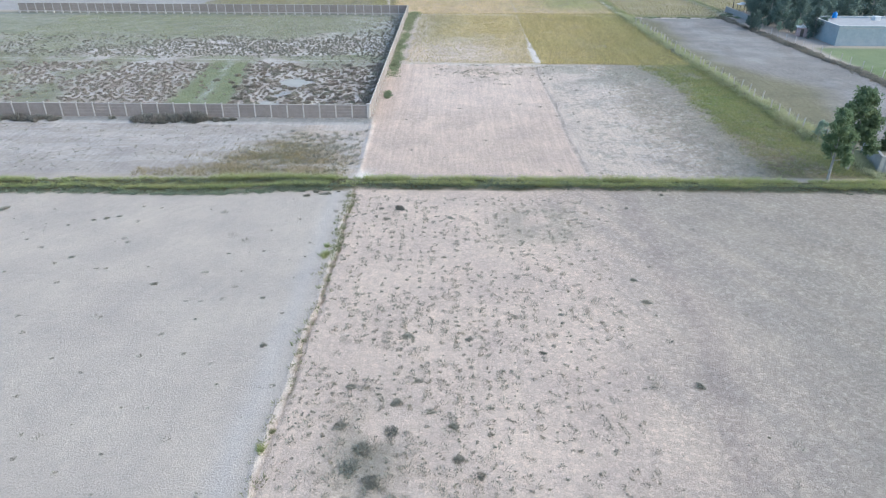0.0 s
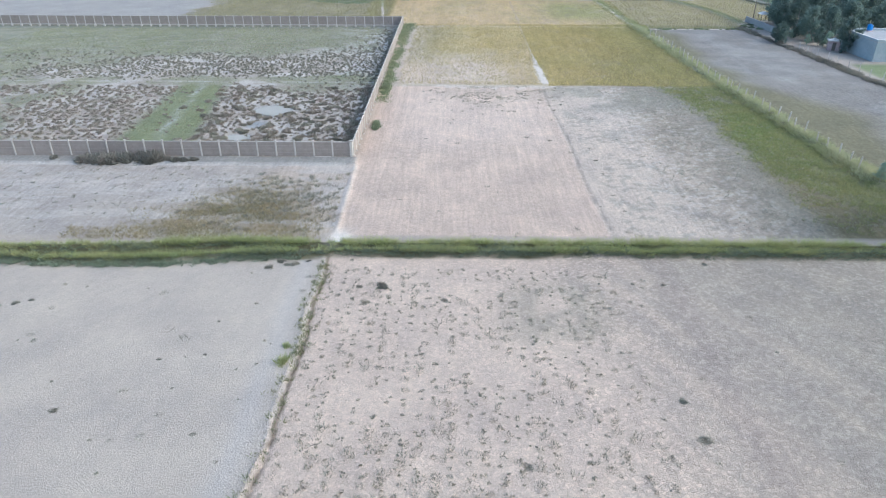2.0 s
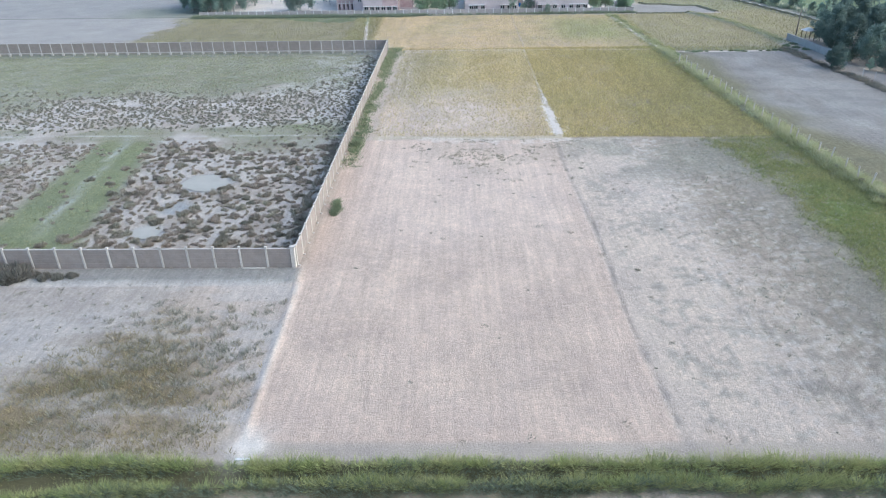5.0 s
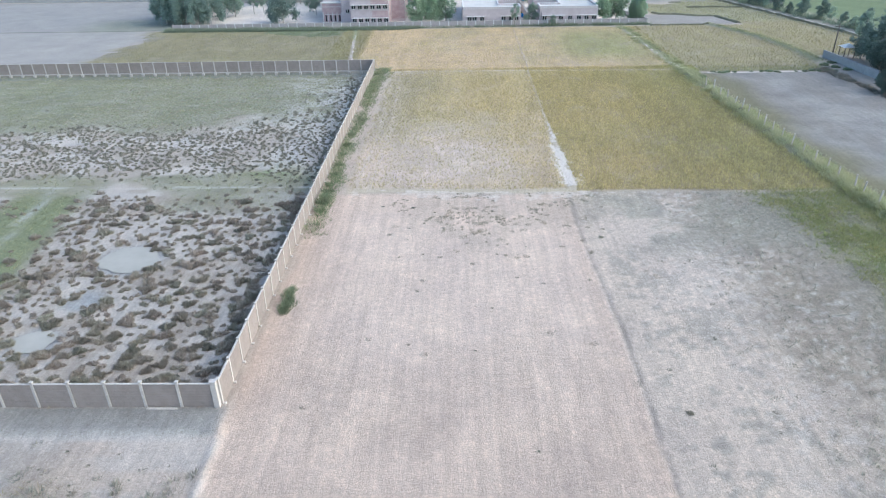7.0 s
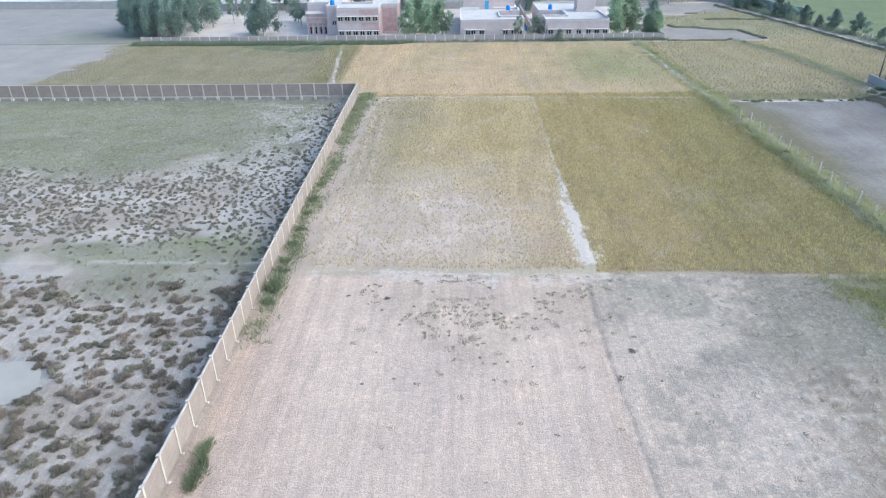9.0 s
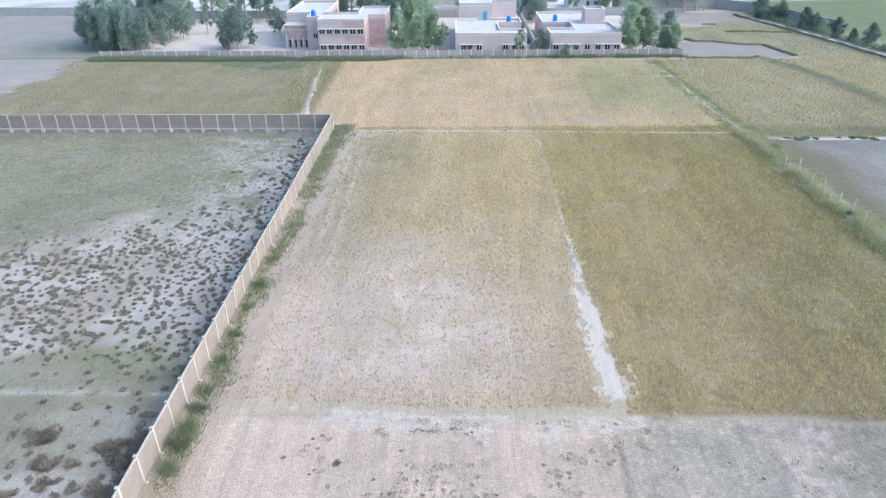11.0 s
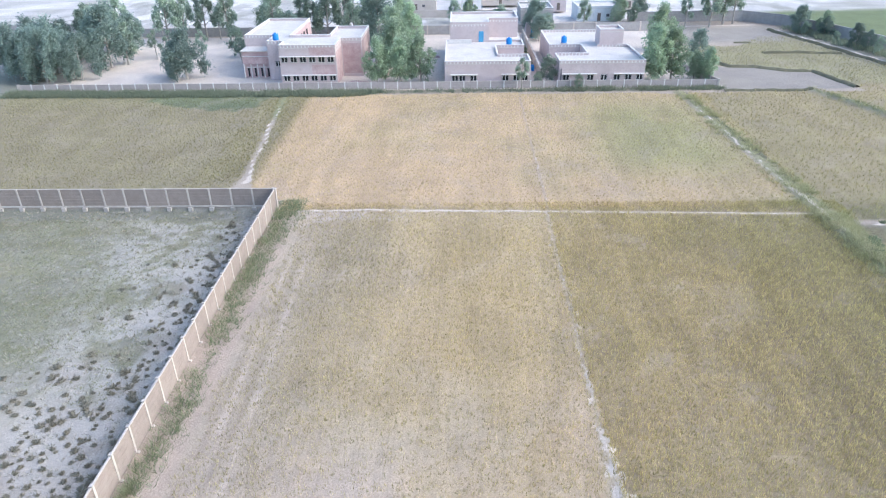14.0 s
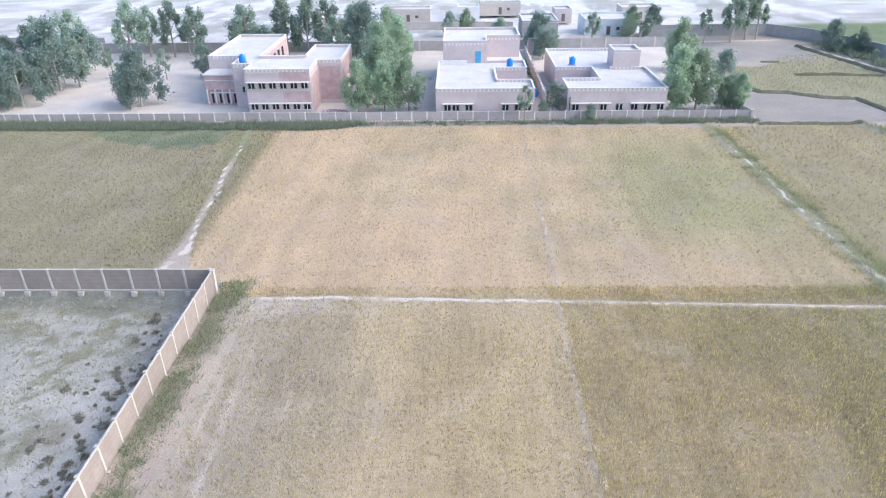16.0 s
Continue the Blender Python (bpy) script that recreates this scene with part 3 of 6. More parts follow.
    lay((0.36, 0.31, 0.265), mid * bell(x, 28.5 + 0.2 * np.sin(y * 0.2) + (n3 - 0.5) * 0.3, 0.24) * (0.15 + 0.5 * ease(n2 + 0.5 * n3 - 0.6, 0.3)))
    lay((0.34, 0.325, 0.28), mid * ease(x - 37 - (n - 0.5) * 14, 10) * ease(fbm(x, y * 0.5, 1.4, 77) - 0.42, 0.25) * 0.15)
    lay((0.33, 0.305, 0.26), mid * ease(x - 30, 2) * ease(vnoise(x, y, 0.6, 78) + n2 - 1.15, 0.15) * 0.6)
    lay((0.60, 0.52, 0.45), mid * bell(x, 38, 6) * band(y, 10, 33, 10) * 0.5)
    clods = ease(vnoise(x, y, 0.55, 79) + 0.6 * n2 - 0.72, 0.3)
    lay((0.27, 0.235, 0.185), mid * ease(x - 40 - (n - 0.5) * 12 + 0.08 * (y - 10), 9) * (0.42 + 0.3 * clods))
    lay((0.60, 0.545, 0.48), mid * ease(x - 36, 6) * ease(vnoise(x, y, 0.5, 80) - 0.72, 0.1) * 0.6)
    edge = sward_edge(y) + (n - 0.5) * 5
    lay((0.27, 0.25, 0.20), mid * ease(x - edge + 4, 9) * 0.85)
    lay((0.235, 0.20, 0.12), mid * ease(x - edge, 4) * ease(-10 - y - 1.9 * (x - 55), 12))
    lay((0.205, 0.20, 0.10), mid * ease(x - edge, 6) * ease(y + 10 + 1.9 * (x - 55) - (n - .5) * 6, 9))
    lay((0.20, 0.25, 0.085), mid * ease(x - edge - 0.5, 3) * bell(x, 55.5, 4.5) * bell(y + (n2 - 0.5) * 6, 11, 9) * 0.8)
    lay((0.36, 0.315, 0.25), band(y, 26 - 5 * bell(x, 18, 3) + (n - 0.5) * 6, 35.4, 4) * band(x, 11, 32, 3) * ease(n2 + 0.3 * n3 - 0.52, 0.3) * 0.3)
    lay((0.31, 0.295, 0.24), band(y, 22, 36, 5) * band(x, 31, 58, 6) * ease(n2 - 0.42, 0.25) * 0.6)
    crusted(band(y, row_y(x) - 1.1 - 1.1 * ease(x - 12, 6) + (n2 - 0.5) * 4.0 + (n3 - 0.5), row_y(x) + 0.7 + (n3 - 0.5) * 0.9, 0.6) * band(x, 3.5, 31.5, 2) * (0.1 + 0.42 * ease(n2 + 0.5 * n3 - 0.68, 0.3)))
    crusted(bell(y, row_y(x) - 0.3, 0.2) * band(x, 31, 57, 2) * ease(n2 + n3 - 0.95, 0.3) * 0.45)
    lay((0.75, 0.68, 0.60), 1.2 * bell(x, 1.7 + (n3 - 0.5) * 1.2 + 0.25 * (y + 22), 0.9) * bell(y, -22.4, 1.5) + bell(x, 0.6 - y * 0.02 + (n2 - 0.5) * 0.9, 0.35) * band(y, -22, -3, 2) * (0.1 + 0.5 * ease(n3 - 0.3, 0.4)))
    # crop plots
    crop = crop_cover(x, y)
    plots = band(y, row_y(x), cross_y(x) + 0.8, 0.5) * band(x, 3.2, fence_x(y) - 1.0, 1)
    lay((0.535, 0.46, 0.345), plots)
    lay((0.67, 0.575, 0.50), plots * band(x, 6, 24, 5) * band(y, 40, 58, 10) * ease(n2 - 0.4, 0.25))
    lay((0.47, 0.415, 0.345), plots * ease(11 - x + (n - 0.5) * 6, 6) * band(y, 52, 92, 10) * 0.65)
    tone = crop_tone(x, y)
    lay((0.24, 0.185, 0.12), bell(y, row_y(x) + 0.35 + (n3 - 0.5) * 0.3, 0.3) * band(x, 31, 57, 1.5) * (0.5 + 0.5 * n2))
    wanted = np.clip(crop * 1.05, 0, 1)[:, None]
    # soil under thick crop darkened, painting in the shade between stalks
    deep = np.clip(0.94 - 0.17 * ease(x - 29.5, 1) * band(y, 36, 95, 1) - 0.17 * ease(x - 42, 14) * ease(96 - y, 2), 0.3, 1)[:, None]
    c[:] = c + (tone * deep * (1.03, 1.0, 1.04) - c) * wanted
    # wheel tracks beside the wall
    lay((0.66, 0.58, 0.50), (bell(x, 4.4 + 0.3 * np.sin(y * 0.13), 0.28) + bell(x, 6.0 + 0.3 * np.sin(y * 0.13), 0.28)) * band(y, 37, 84, 10) * (0.25 + 0.5 * ease(n2 + 0.4 * n3 - 0.6, 0.3)))
    strip = 29.3 + 0.2 * np.sin(y * 0.35) + (n3 - 0.5) * 0.9 + (n2 - 0.5) * 0.8
    half = strip_half(y) * 1.35
    crusted(band(y, 38, 94, 1.5) * band(x + ((n3 - 0.5) * 1.4 + (vnoise(x, y, 0.4, 63) - 0.5) * 1.5) * (0.25 + half), strip - half, strip + half, 0.3) * np.clip(0.5 + 0.8 * bell(y, 48, 14), 0, 1) * (0.25 + 0.85 * ease(n2 + 0.6 * n3 - 0.68, 0.3)))
    crusted(bell(x, 29.7 + (n2 - 0.5) * 0.5, 0.2) * band(y, 95, 112, 6) * ease(n3 + n2 - 0.9, 0.3) * 0.55)
    lay((0.47, 0.37, 0.29), bell(x, 29.6 + (n2 - 0.5) * 0.6, 0.3) * band(y, 95, 139, 1) * 0.3)
    crusted(bell(y, cross_y(x) + (n3 - 0.5) * 0.35 + (n2 - 0.5) * 0.5, 0.16 + 0.12 * ease(26 - x, 8)) * band(x, 2.6, 57, 5) * (0.6 + 0.4 * ease(30 - x, 8)) * (0.45 + 0.65 * ease(n3 + n2 - 0.85, 0.3)))
    lay((0.56, 0.50, 0.45), band(y, 91.2 + (n2 - 0.5) * 3, 94, 1.2) * band(x, 3, 15 + (n - 0.5) * 8, 4) * (0.3 + 0.7 * ease(n3 - 0.4, 0.4)) * 0.8)
    lay((0.40, 0.32, 0.24), bell(y, cross_y(x) + 0.75, 0.3) * band(x, 2.6, 57, 1.5) * ease(n2 - 0.4, 0.2) * 0.5)
    pathx = -5.6 - 0.10 * (y - 100)
    crusted(bell(x, pathx + 0.35 * np.sin(y * 0.5) + (n2 - 0.5) * 1.2, 0.17 + 0.85 * bell(y, 98.5, 4.5)) * band(y, 96.8, 134, 4) * (0.22 + 0.85 * ease(n2 + 0.5 * n3 - 0.62, 0.3)))
    lay((0.25, 0.28, 0.14), bell(x, pathx, 0.8) * band(y, 127, 141, 5) * 0.8)
    lay((0.15, 0.175, 0.115), band(y, wall_y(x) - 2.2 - 1.5 * ease(4 - x, 6) + (n2 - 0.5) * 1.2, wall_y(x) - 0.1, 1.0) * band(x, -60, 63, 2) * (0.5 + 0.45 * ease(4 - x, 6)))
    # fence margin and the plot beyond
    lay((0.27, 0.265, 0.15), band(x + (n2 - 0.5) * 1.5, fence_x(y) - 1.4 + 0.7 * ease(y - 92, 4), fence_x(y) + 1.6 - 0.7 * ease(y - 92, 4), 0.9) * band(y, -20, 139, 3) * (0.75 + 0.5 * (n2 - 0.5)))
    lay((0.26, 0.25, 0.15), bell(x + (n2 - 0.5) * 1.6, fence_x(y), 1.15) * band(y, -20, 92, 4) * (0.35 + 0.6 * n2) )
    lay((0.37, 0.355, 0.245), bell(x + (n2 - 0.5) * 0.9, fence_x(y) - 0.2, 0.6) * band(y, 88, 138, 4) * (0.35 + 0.65 * ease(n3 - 0.3, 0.4)))
    lay((0.17, 0.175, 0.11), bell(x + (n2 - 0.5) * 1.0, fence_x(y) + 1.0, 0.45) * band(y, 93, 138, 4) * (0.3 + 0.7 * ease(n2 + 0.5 * n3 - 0.6, 0.3)))
    crusted(bell(x, fence_x(y) - 0.3 + (n2 - 0.5) * 1.1 + (n3 - 0.5) * 0.3, 0.17 + 0.14 * ease(112 - y, 14)) * band(y, 88, 130, 6) * (0.3 + 0.75 * ease(fbm(x * 0, y, 5.0, 87) + 0.35 * n3 - 0.58, 0.25)))
    right = band(y, -19, 90.0, 1.5) * band(x, fence_x(y) + 1.6, hedge_x(y) - 0.6, 1.2)
    lay((0.315, 0.29, 0.262), right)
    lay((0.38, 0.36, 0.335), right * ease(fbm(x, y * 0.4, 5, 81) - 0.5, 0.2) * 0.6)
    lay((0.225, 0.215, 0.20), right * ease(fbm(x * 0.5, y, 3.0, 83) - 0.52, 0.2) * 0.3)
    lay((0.25, 0.225, 0.19), bell(x, hedge_x(y) + (n2 - 0.5), 1.3) * band(y, 8, 90, 4) * 0.7)
    lay((0.235, 0.215, 0.13), right * ease(fence_x(y) + 5.5 + (n - 0.5) * 7 + 8 * bell(y, 16, 22) - x, 7) * 0.9)
    crusted(bell(y, 90.3 + (n3 - 0.5) * 0.3, 0.3) * band(x, 62, 84, 1) * (0.3 + 0.7 * ease(n2 - 0.42, 0.12)))
    lay((0.22, 0.27, 0.13), ease(x - 92, 1.5) * band(y, 14, 54, 3) * 0.9)
    lay((0.21, 0.24, 0.13), bell(x, bund_x(y), 1.0) * band(y, 97, 139, 3) * 0.9)
    lay((0.36, 0.33, 0.295), band(x, 63.5, 86, 1.5) * band(y, 139.2, far_line(x), 0.8))
    lay((0.38, 0.35, 0.31), band(x, 66, 90, 4) * band(y, 176, 193, 5))
    lay((0.30, 0.30, 0.26), bell(x, road_x(y), 1.6) * band(y, 110, 192, 4))
    crusted(bell(x, road_x(y), 0.55) * band(y, 105, 191, 3) + bell(y, 194.4, 0.7) * band(x, 66, 90, 3) * 0.8)
    lay((0.15, 0.18, 0.12), bell(x, road_x(y) + 4, 2.2) * band(y, 110, 186, 6) * 0.8)
    lay((0.16, 0.17, 0.12), bell(x, road_x(y) - 3, 1.3) * band(y, 118, 170, 6) * 0.6)
    lay((0.72, 0.69, 0.65), bell(x, 42.0 + 0.205 * (y - 200) + 0.8 * np.sin(y * 0.09), 1.9 + 0.03 * (y - 190)) * band(y, 193, 300, 6))
    # school ground
    school = band(y, wall_y(x) + 0.2, 190.5, 0.5) * band(x, -58, 64, 0.8)
    lay((0.68, 0.605, 0.535), school)
    lay((0.73, 0.665, 0.60), school * ease(fbm(x, y, 9, 85) - 0.52, 0.15) * 0.6)
    lay((0.36, 0.34, 0.315), ease(-59 - x, 3) * band(y, 142, 198, 2))
    lay((0.38, 0.36, 0.335), ease(-62 - x + (n - .5) * 20, 10) * band(y, 97, 142, 2) * 0.85)
    lay((0.25, 0.27, 0.18), ease(-58 - x, 5) * band(y, 142, 160, 8) * ease(84 + x, 16) * 0.5)
    lay((0.12, 0.13, 0.10), bell(y, 142.3, 0.35) * ease(-59 - x, 2) * 0.8)
    # walled yard
    yard = ease(-0.05 - x, 0.2) * band(y, 0.05, 95.7, 0.2)
    lay((0.44, 0.385, 0.325), yard)
    lay((0.58, 0.535, 0.48), yard * ease(fbm(x, y, 3.0, 91) - 0.50, 0.16) * (0.4 + 0.25 * ease(38 - y, 4) + 0.4 * band(y, 42, 68, 6)))
    lay((0.25, 0.25, 0.155), yard * yard_green(x, y) * (0.6 + 0.45 * n2))
    lay((0.17, 0.18, 0.10), yard * yard_green(x, y) * ease(fbm(x, y * 1.4, 6, 103) - 0.5, 0.2) * 0.55)
    lay((0.33, 0.32, 0.26), yard * yard_green(x, y) * ease(fbm(x, y * 1.6, 3.2, 107) - 0.54, 0.12) * 0.55)
    lay((0.37, 0.36, 0.28), yard * yard_green(x, y) * ease(vnoise(x, y, 0.7, 97) + 0.5 * n2 - 0.95, 0.25) * 0.4)
    lay((0.235, 0.275, 0.125), yard * bell(x, -6.5 + (n3 - 0.5) * 2, 3.6) * bell(y, 44.0 + (n2 - 0.5) * 3, 2.4) * ease(n2 - 0.3, 0.3))
    lay((0.245, 0.27, 0.15), yard * band(x, -33.0 - 0.06 * y, -22.3 - 0.14 * y, 2.5) * band(y, 2, 36, 6) * 0.8)
    lay((0.58, 0.54, 0.48), yard * bell(y, 38.6 + (n - 0.5) * 1.5, 0.28) * ease(n2 + 0.5 * n3 - 0.65, 0.25) * 0.7)
    lay((0.55, 0.53, 0.49), yard * bell(x, -27.5 - 0.11 * y, 0.5) * band(y, 8, 38, 6) * ease(n2 - 0.5, 0.12) * 0.7)
    lay((0.28, 0.28, 0.185), yard * ease(y - 62, 12) * ease(fbm(x, y, 2.2, 95) - 0.5, 0.15) * 0.55)
    lay((0.52, 0.50, 0.47), yard * bell(x, -5 + (n - .5) * 4, 2.6) * band(y, 44, 92, 6) * ease(n2 + 0.4 * n3 - 0.62, 0.25) * 0.6)
    lay((0.52, 0.495, 0.445), yard * ease(y - 58, 10) * (0.12 + 0.88 * ease(x + 13 + (n - 0.5) * 14 + 0.12 * (y - 75), 8)) * ease(vnoise(x, y, 0.8, 99) + n2 - 0.9, 0.3) * 0.75)
    # darker grey strip along the foot of the back wall
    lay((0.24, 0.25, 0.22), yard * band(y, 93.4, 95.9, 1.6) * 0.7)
    crusted(yard * ease(y - 42, 6) * (0.16 + 0.14 * n2))
    for px, py, pr in POOLS:
        lay((0.40, 0.40, 0.39), np.exp(-(((x - px) / pr) ** 2 + ((y - py) / pr) ** 2) ** 3))
    k[:] = np.clip(near * (0.08 + 0.5 * ease(x - 0.8, 0.6) + 0.5 * ease(x - 22, 16)) + mid * (0.5 + 0.3 * ease(x - 28, 6)) + plots * 0.3 + right * 0.6, 0, 1) * (1 - crop) * (0.55 + 0.6 * n2)
    till[:] = np.clip(mid + right * 0.8 + plots * 0.8 + near * 0.35 * ease(x - 0.8, 0.6), 0, 1)
    return c, k, salt, till


def steps(*runs):
    """Grid lines: rows of start, end, step."""
    out = []
    for a, b, s in runs:
        out += list(np.arange(a, b - 1e-6, s))
    return np.array(out + [runs[-1][1]])


def far(start, end, sign=1):
    v, s = [], 3.0
    p = abs(start)
    while p < end:
        p += s
        s *= 1.35
        v.append(sign * p)
    return v


def build_ground():
    xs = np.r_[far(100, 2600, -1)[::-1], steps((-100, -26, 1.0), (-26, -0.4, 0.42), (-0.4, 2.2, 0.13), (2.2, 8.0, 0.2), (8.0, 26.8, 0.42), (26.8, 31.6, 0.16), (31.6, 54.0, 0.4), (54.0, 60.4, 0.16), (60.4, 68, 0.4), (68, 122, 0.9)), far(122, 2600)]
    ys = np.r_[far(78, 900, -1)[::-1], steps((-78, 93.8, 0.42), (93.8, 97.4, 0.16), (97.4, 150, 0.42), (150, 280, 1.1)), far(280, 3200)]
    gx, gy = np.meshgrid(xs, ys)
    x, y = gx.ravel(), gy.ravel()
    v = np.column_stack([x, y, ground_z(x, y)])
    nx, ny = len(xs), len(ys)
    i = (np.arange(ny - 1)[:, None] * nx + np.arange(nx - 1)[None]).ravel()
    f = np.stack([i, i + 1, i + nx + 1, i + nx], 1)
    me = mesh_of("ground", v, f, GROUND, smooth=True)
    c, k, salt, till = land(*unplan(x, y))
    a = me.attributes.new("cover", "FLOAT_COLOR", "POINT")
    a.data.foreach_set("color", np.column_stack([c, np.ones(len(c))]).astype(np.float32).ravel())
    for name, value in (("crust", k), ("salt", salt), ("till", till)):
        me.attributes.new(name, "FLOAT", "POINT").data.foreach_set("value", value.astype(np.float32))
    tagged(new("ground", me), "dry pale field soil with salt crust, turf and ripening crop plots", "ground", kind="structure")


build_ground()


# ---- walls ----
POST = boxes("post", [(-0.09, 0.09, -0.09, 0.09, -0.5, 2.16), (-0.12, 0.12, -0.12, 0.12, 2.16, 2.24)], CONCRETE, 0.012)
CORNERPOST = boxes("corner_post", [(-0.19, 0.19, -0.16, 0.16, -0.6, 2.2), (-0.24, 0.24, -0.2, 0.2, 2.2, 2.28)], CONCRETE, 0.02)
WHITEPOST = boxes("post", [(-0.09, 0.09, -0.11, 0.09, -0.5, 2.16), (-0.12, 0.12, -0.14, 0.12, 2.16, 2.24)], WHITEWASH, 0.012)
SPAN = 2.44
PANELMESH = boxes("panel", [(0.10, SPAN - 0.10, -0.035, 0.035, -0.25 + 0.46 * i, 0.20 + 0.46 * i) for i in range(5)], PANEL, 0.006)
COPING = box("coping", 0.09, SPAN - 0.09, -0.07, 0.07, 2.055, 2.115, CONCRETE, 0.01)
BEAM = box("ground_beam", 0.09, SPAN - 0.09, -0.09, 0.09, -0.12, 0.06, CONCRETE, 0.015)
FOOTING = boxes("footing", [(-0.24, 0.24, -0.26, 0.26, -0.9, -0.1)], CONCRETE, 0.02)
STUB = boxes("footing", [(-0.12, 0.12, -0.08, 0.12, -0.3, 0.08)], CONCRETE, 0.03)
RAISED = boxes("panel", [(0.10, SPAN - 0.10, -0.035, 0.035, 0.065 + 0.398 * i, 0.458 + 0.398 * i) for i in range(5)], PANEL, 0.006)


PALESLABS = boxes("panel", [(0.10, SPAN - 0.10, -0.035, 0.035, -0.25 + 0.46 * i, 0.20 + 0.46 * i) for i in range(5)], PALEPANEL, 0.006)


def precast_wall(name, label, start, end, raised=False, corner=(False, False), tall=1.0, spans=0):
    """Concrete posts with precast panels and a coping between them, from start to end."""
    a, b = Vector(start), Vector(end)
    d = b - a
    n = spans or max(1, round(d.length / SPAN))
    turn, s = math.atan2(d.y, d.x), d.length / n
    wall = thing(name, label, "wall", (a.x, a.y, 0), turn, kind="structure")
    stretch = s / SPAN
    wall.scale.z = tall
    for i in range(n + 1):
        big = (i == 0 and corner[0]) or (i == n and corner[1])
        z = float(ground_z(a.x + d.x * i / n, a.y + d.y * i / n))
        lean = 0.012 * math.sin(i * 12.9)
        p = piece("post", CORNERPOST if big else WHITEPOST if tall < 1 else POST, wall, (s * i, 0, z * 0.3))
        p.rotation_euler = (lean, lean * 0.7, 0)
        if raised:
            piece("footing", FOOTING, wall, (s * i, 0, -0.02))
        if name == "wall_east":
            piece("footing", STUB, wall, (s * i, -0.2, z + 0.02))
        if i < n:
            for nm, me in (("panel", RAISED if raised else PALESLABS if tall < 1 else PANELMESH), ("coping", COPING)) + ((("ground_beam", BEAM),) if raised else ()):
                q = piece(nm, me, wall, (s * i, 0, 0.012 * math.sin(i * 7.1)))
                q.scale = (stretch, 1, 1)
    return wall


def plain_wall(name, label, pts, height, material, thick=0.24, post=None):
    wall = thing(name, label, "wall", (0, 0, 0), kind="structure")
    for (x0, y0), (x1, y1) in zip(pts, pts[1:]):
        ln, turn = math.hypot(x1 - x0, y1 - y0), math.atan2(y1 - y0, x1 - x0)
        me = boxes("wall_panel", [(0, ln, -thick / 2, thick / 2, -0.6, height), (-0.02, ln + 0.02, -thick / 2 - 0.05, thick / 2 + 0.05, height, height + 0.09)], material, 0.01)
        piece("wall_panel", me, wall, (x0, y0, 0), turn)
        if post:
            pm = box("pier", -0.17, 0.17, -thick / 2 - 0.08, thick / 2 + 0.08, -0.6, height + 0.2, CONCRETE, 0.015)
            for i in range(int(ln / post) + 1):
                t = i * post / ln
                piece("pier", pm, wall, (x0 + (x1 - x0) * t, y0 + (y1 - y0) * t, 0), turn)
    return wall


precast_wall("wall_south", "grey precast panel wall with pale posts and coping", (-0.2, 0), (-96.6, 0), corner=(True, False), spans=40)
precast_wall("wall_east", "tan precast panel wall with pale posts along the path", (0, 0.3), (0, 97.65), corner=(False, True), spans=42)
precast_wall("wall_north", "grey precast wall raised on footings above bare ground", (-0.19, 97.9), (-109.1, 97.9), raised=True, spans=45)
def planned(pts):
    return [tuple(float(a) for a in plan(u, v)) for u, v in pts]


FRONT = planned([(63.2, wall_y(63.2)), (-58.5, wall_y(-58.5))])
precast_wall("wall_school_front", "pale precast school wall with pale posts", FRONT[0], FRONT[1], corner=(True, True), tall=0.62, spans=53)
precast_wall("wall_school_side", "pale precast wall running back from the road corner", (FRONT[0][0], FRONT[0][1] + 0.3), (FRONT[0][0] - 2.5, 160), tall=0.62)
plain_wall("wall_school_back", "grey block wall behind the school trees", planned([(-58, 192.2), (-20, 192.0), (20, 191.0), (64, 190.5)]), 2.0, GREYWALL, post=5.5)
plain_wall("wall_riverside", "long grey embankment wall beside the dry river", planned([(60, 200.5), (76, 200.5), (88, 199.5), (95, 193), (101, 179), (106, 163)]), 2.6, GREYWALL)
plain_wall("wall_far_left", "dark grey wall beyond the bare plot", planned([(-150, 200), (-60, 197.5)]), 2.2, GREYWALL)
plain_wall("wall_farm", "pale block wall round the farmstead", planned([(88.4, 101.2), (89.4, 87.5), (89.9, 84.0)]), 1.4, GREYWALL)
plain_wall("wall_lane", "grey block wall at the end of the grassy strip", [(78, -24.5), (64.4, -19.8), (66.5, -12.0)], 1.9, GREYWALL, post=6.9)

# loose concrete plank lying along the front wall
tagged(new("plank", box("plank", -4.9, -2.85, -0.36, -0.18, 0.12, 0.25, CONCRETE, 0.015)), "pale concrete plank lying by the panel wall", "plank")

tagged(new("slab", box("slab", 1.05, 2.1, -23.5, -23.3, float(ground_z(1.6, -23.4)) - 0.03, float(ground_z(1.6, -23.4)) + 0.1, WHITEWASH, 0.015)), "short white concrete slab on the salt corner", "slab")


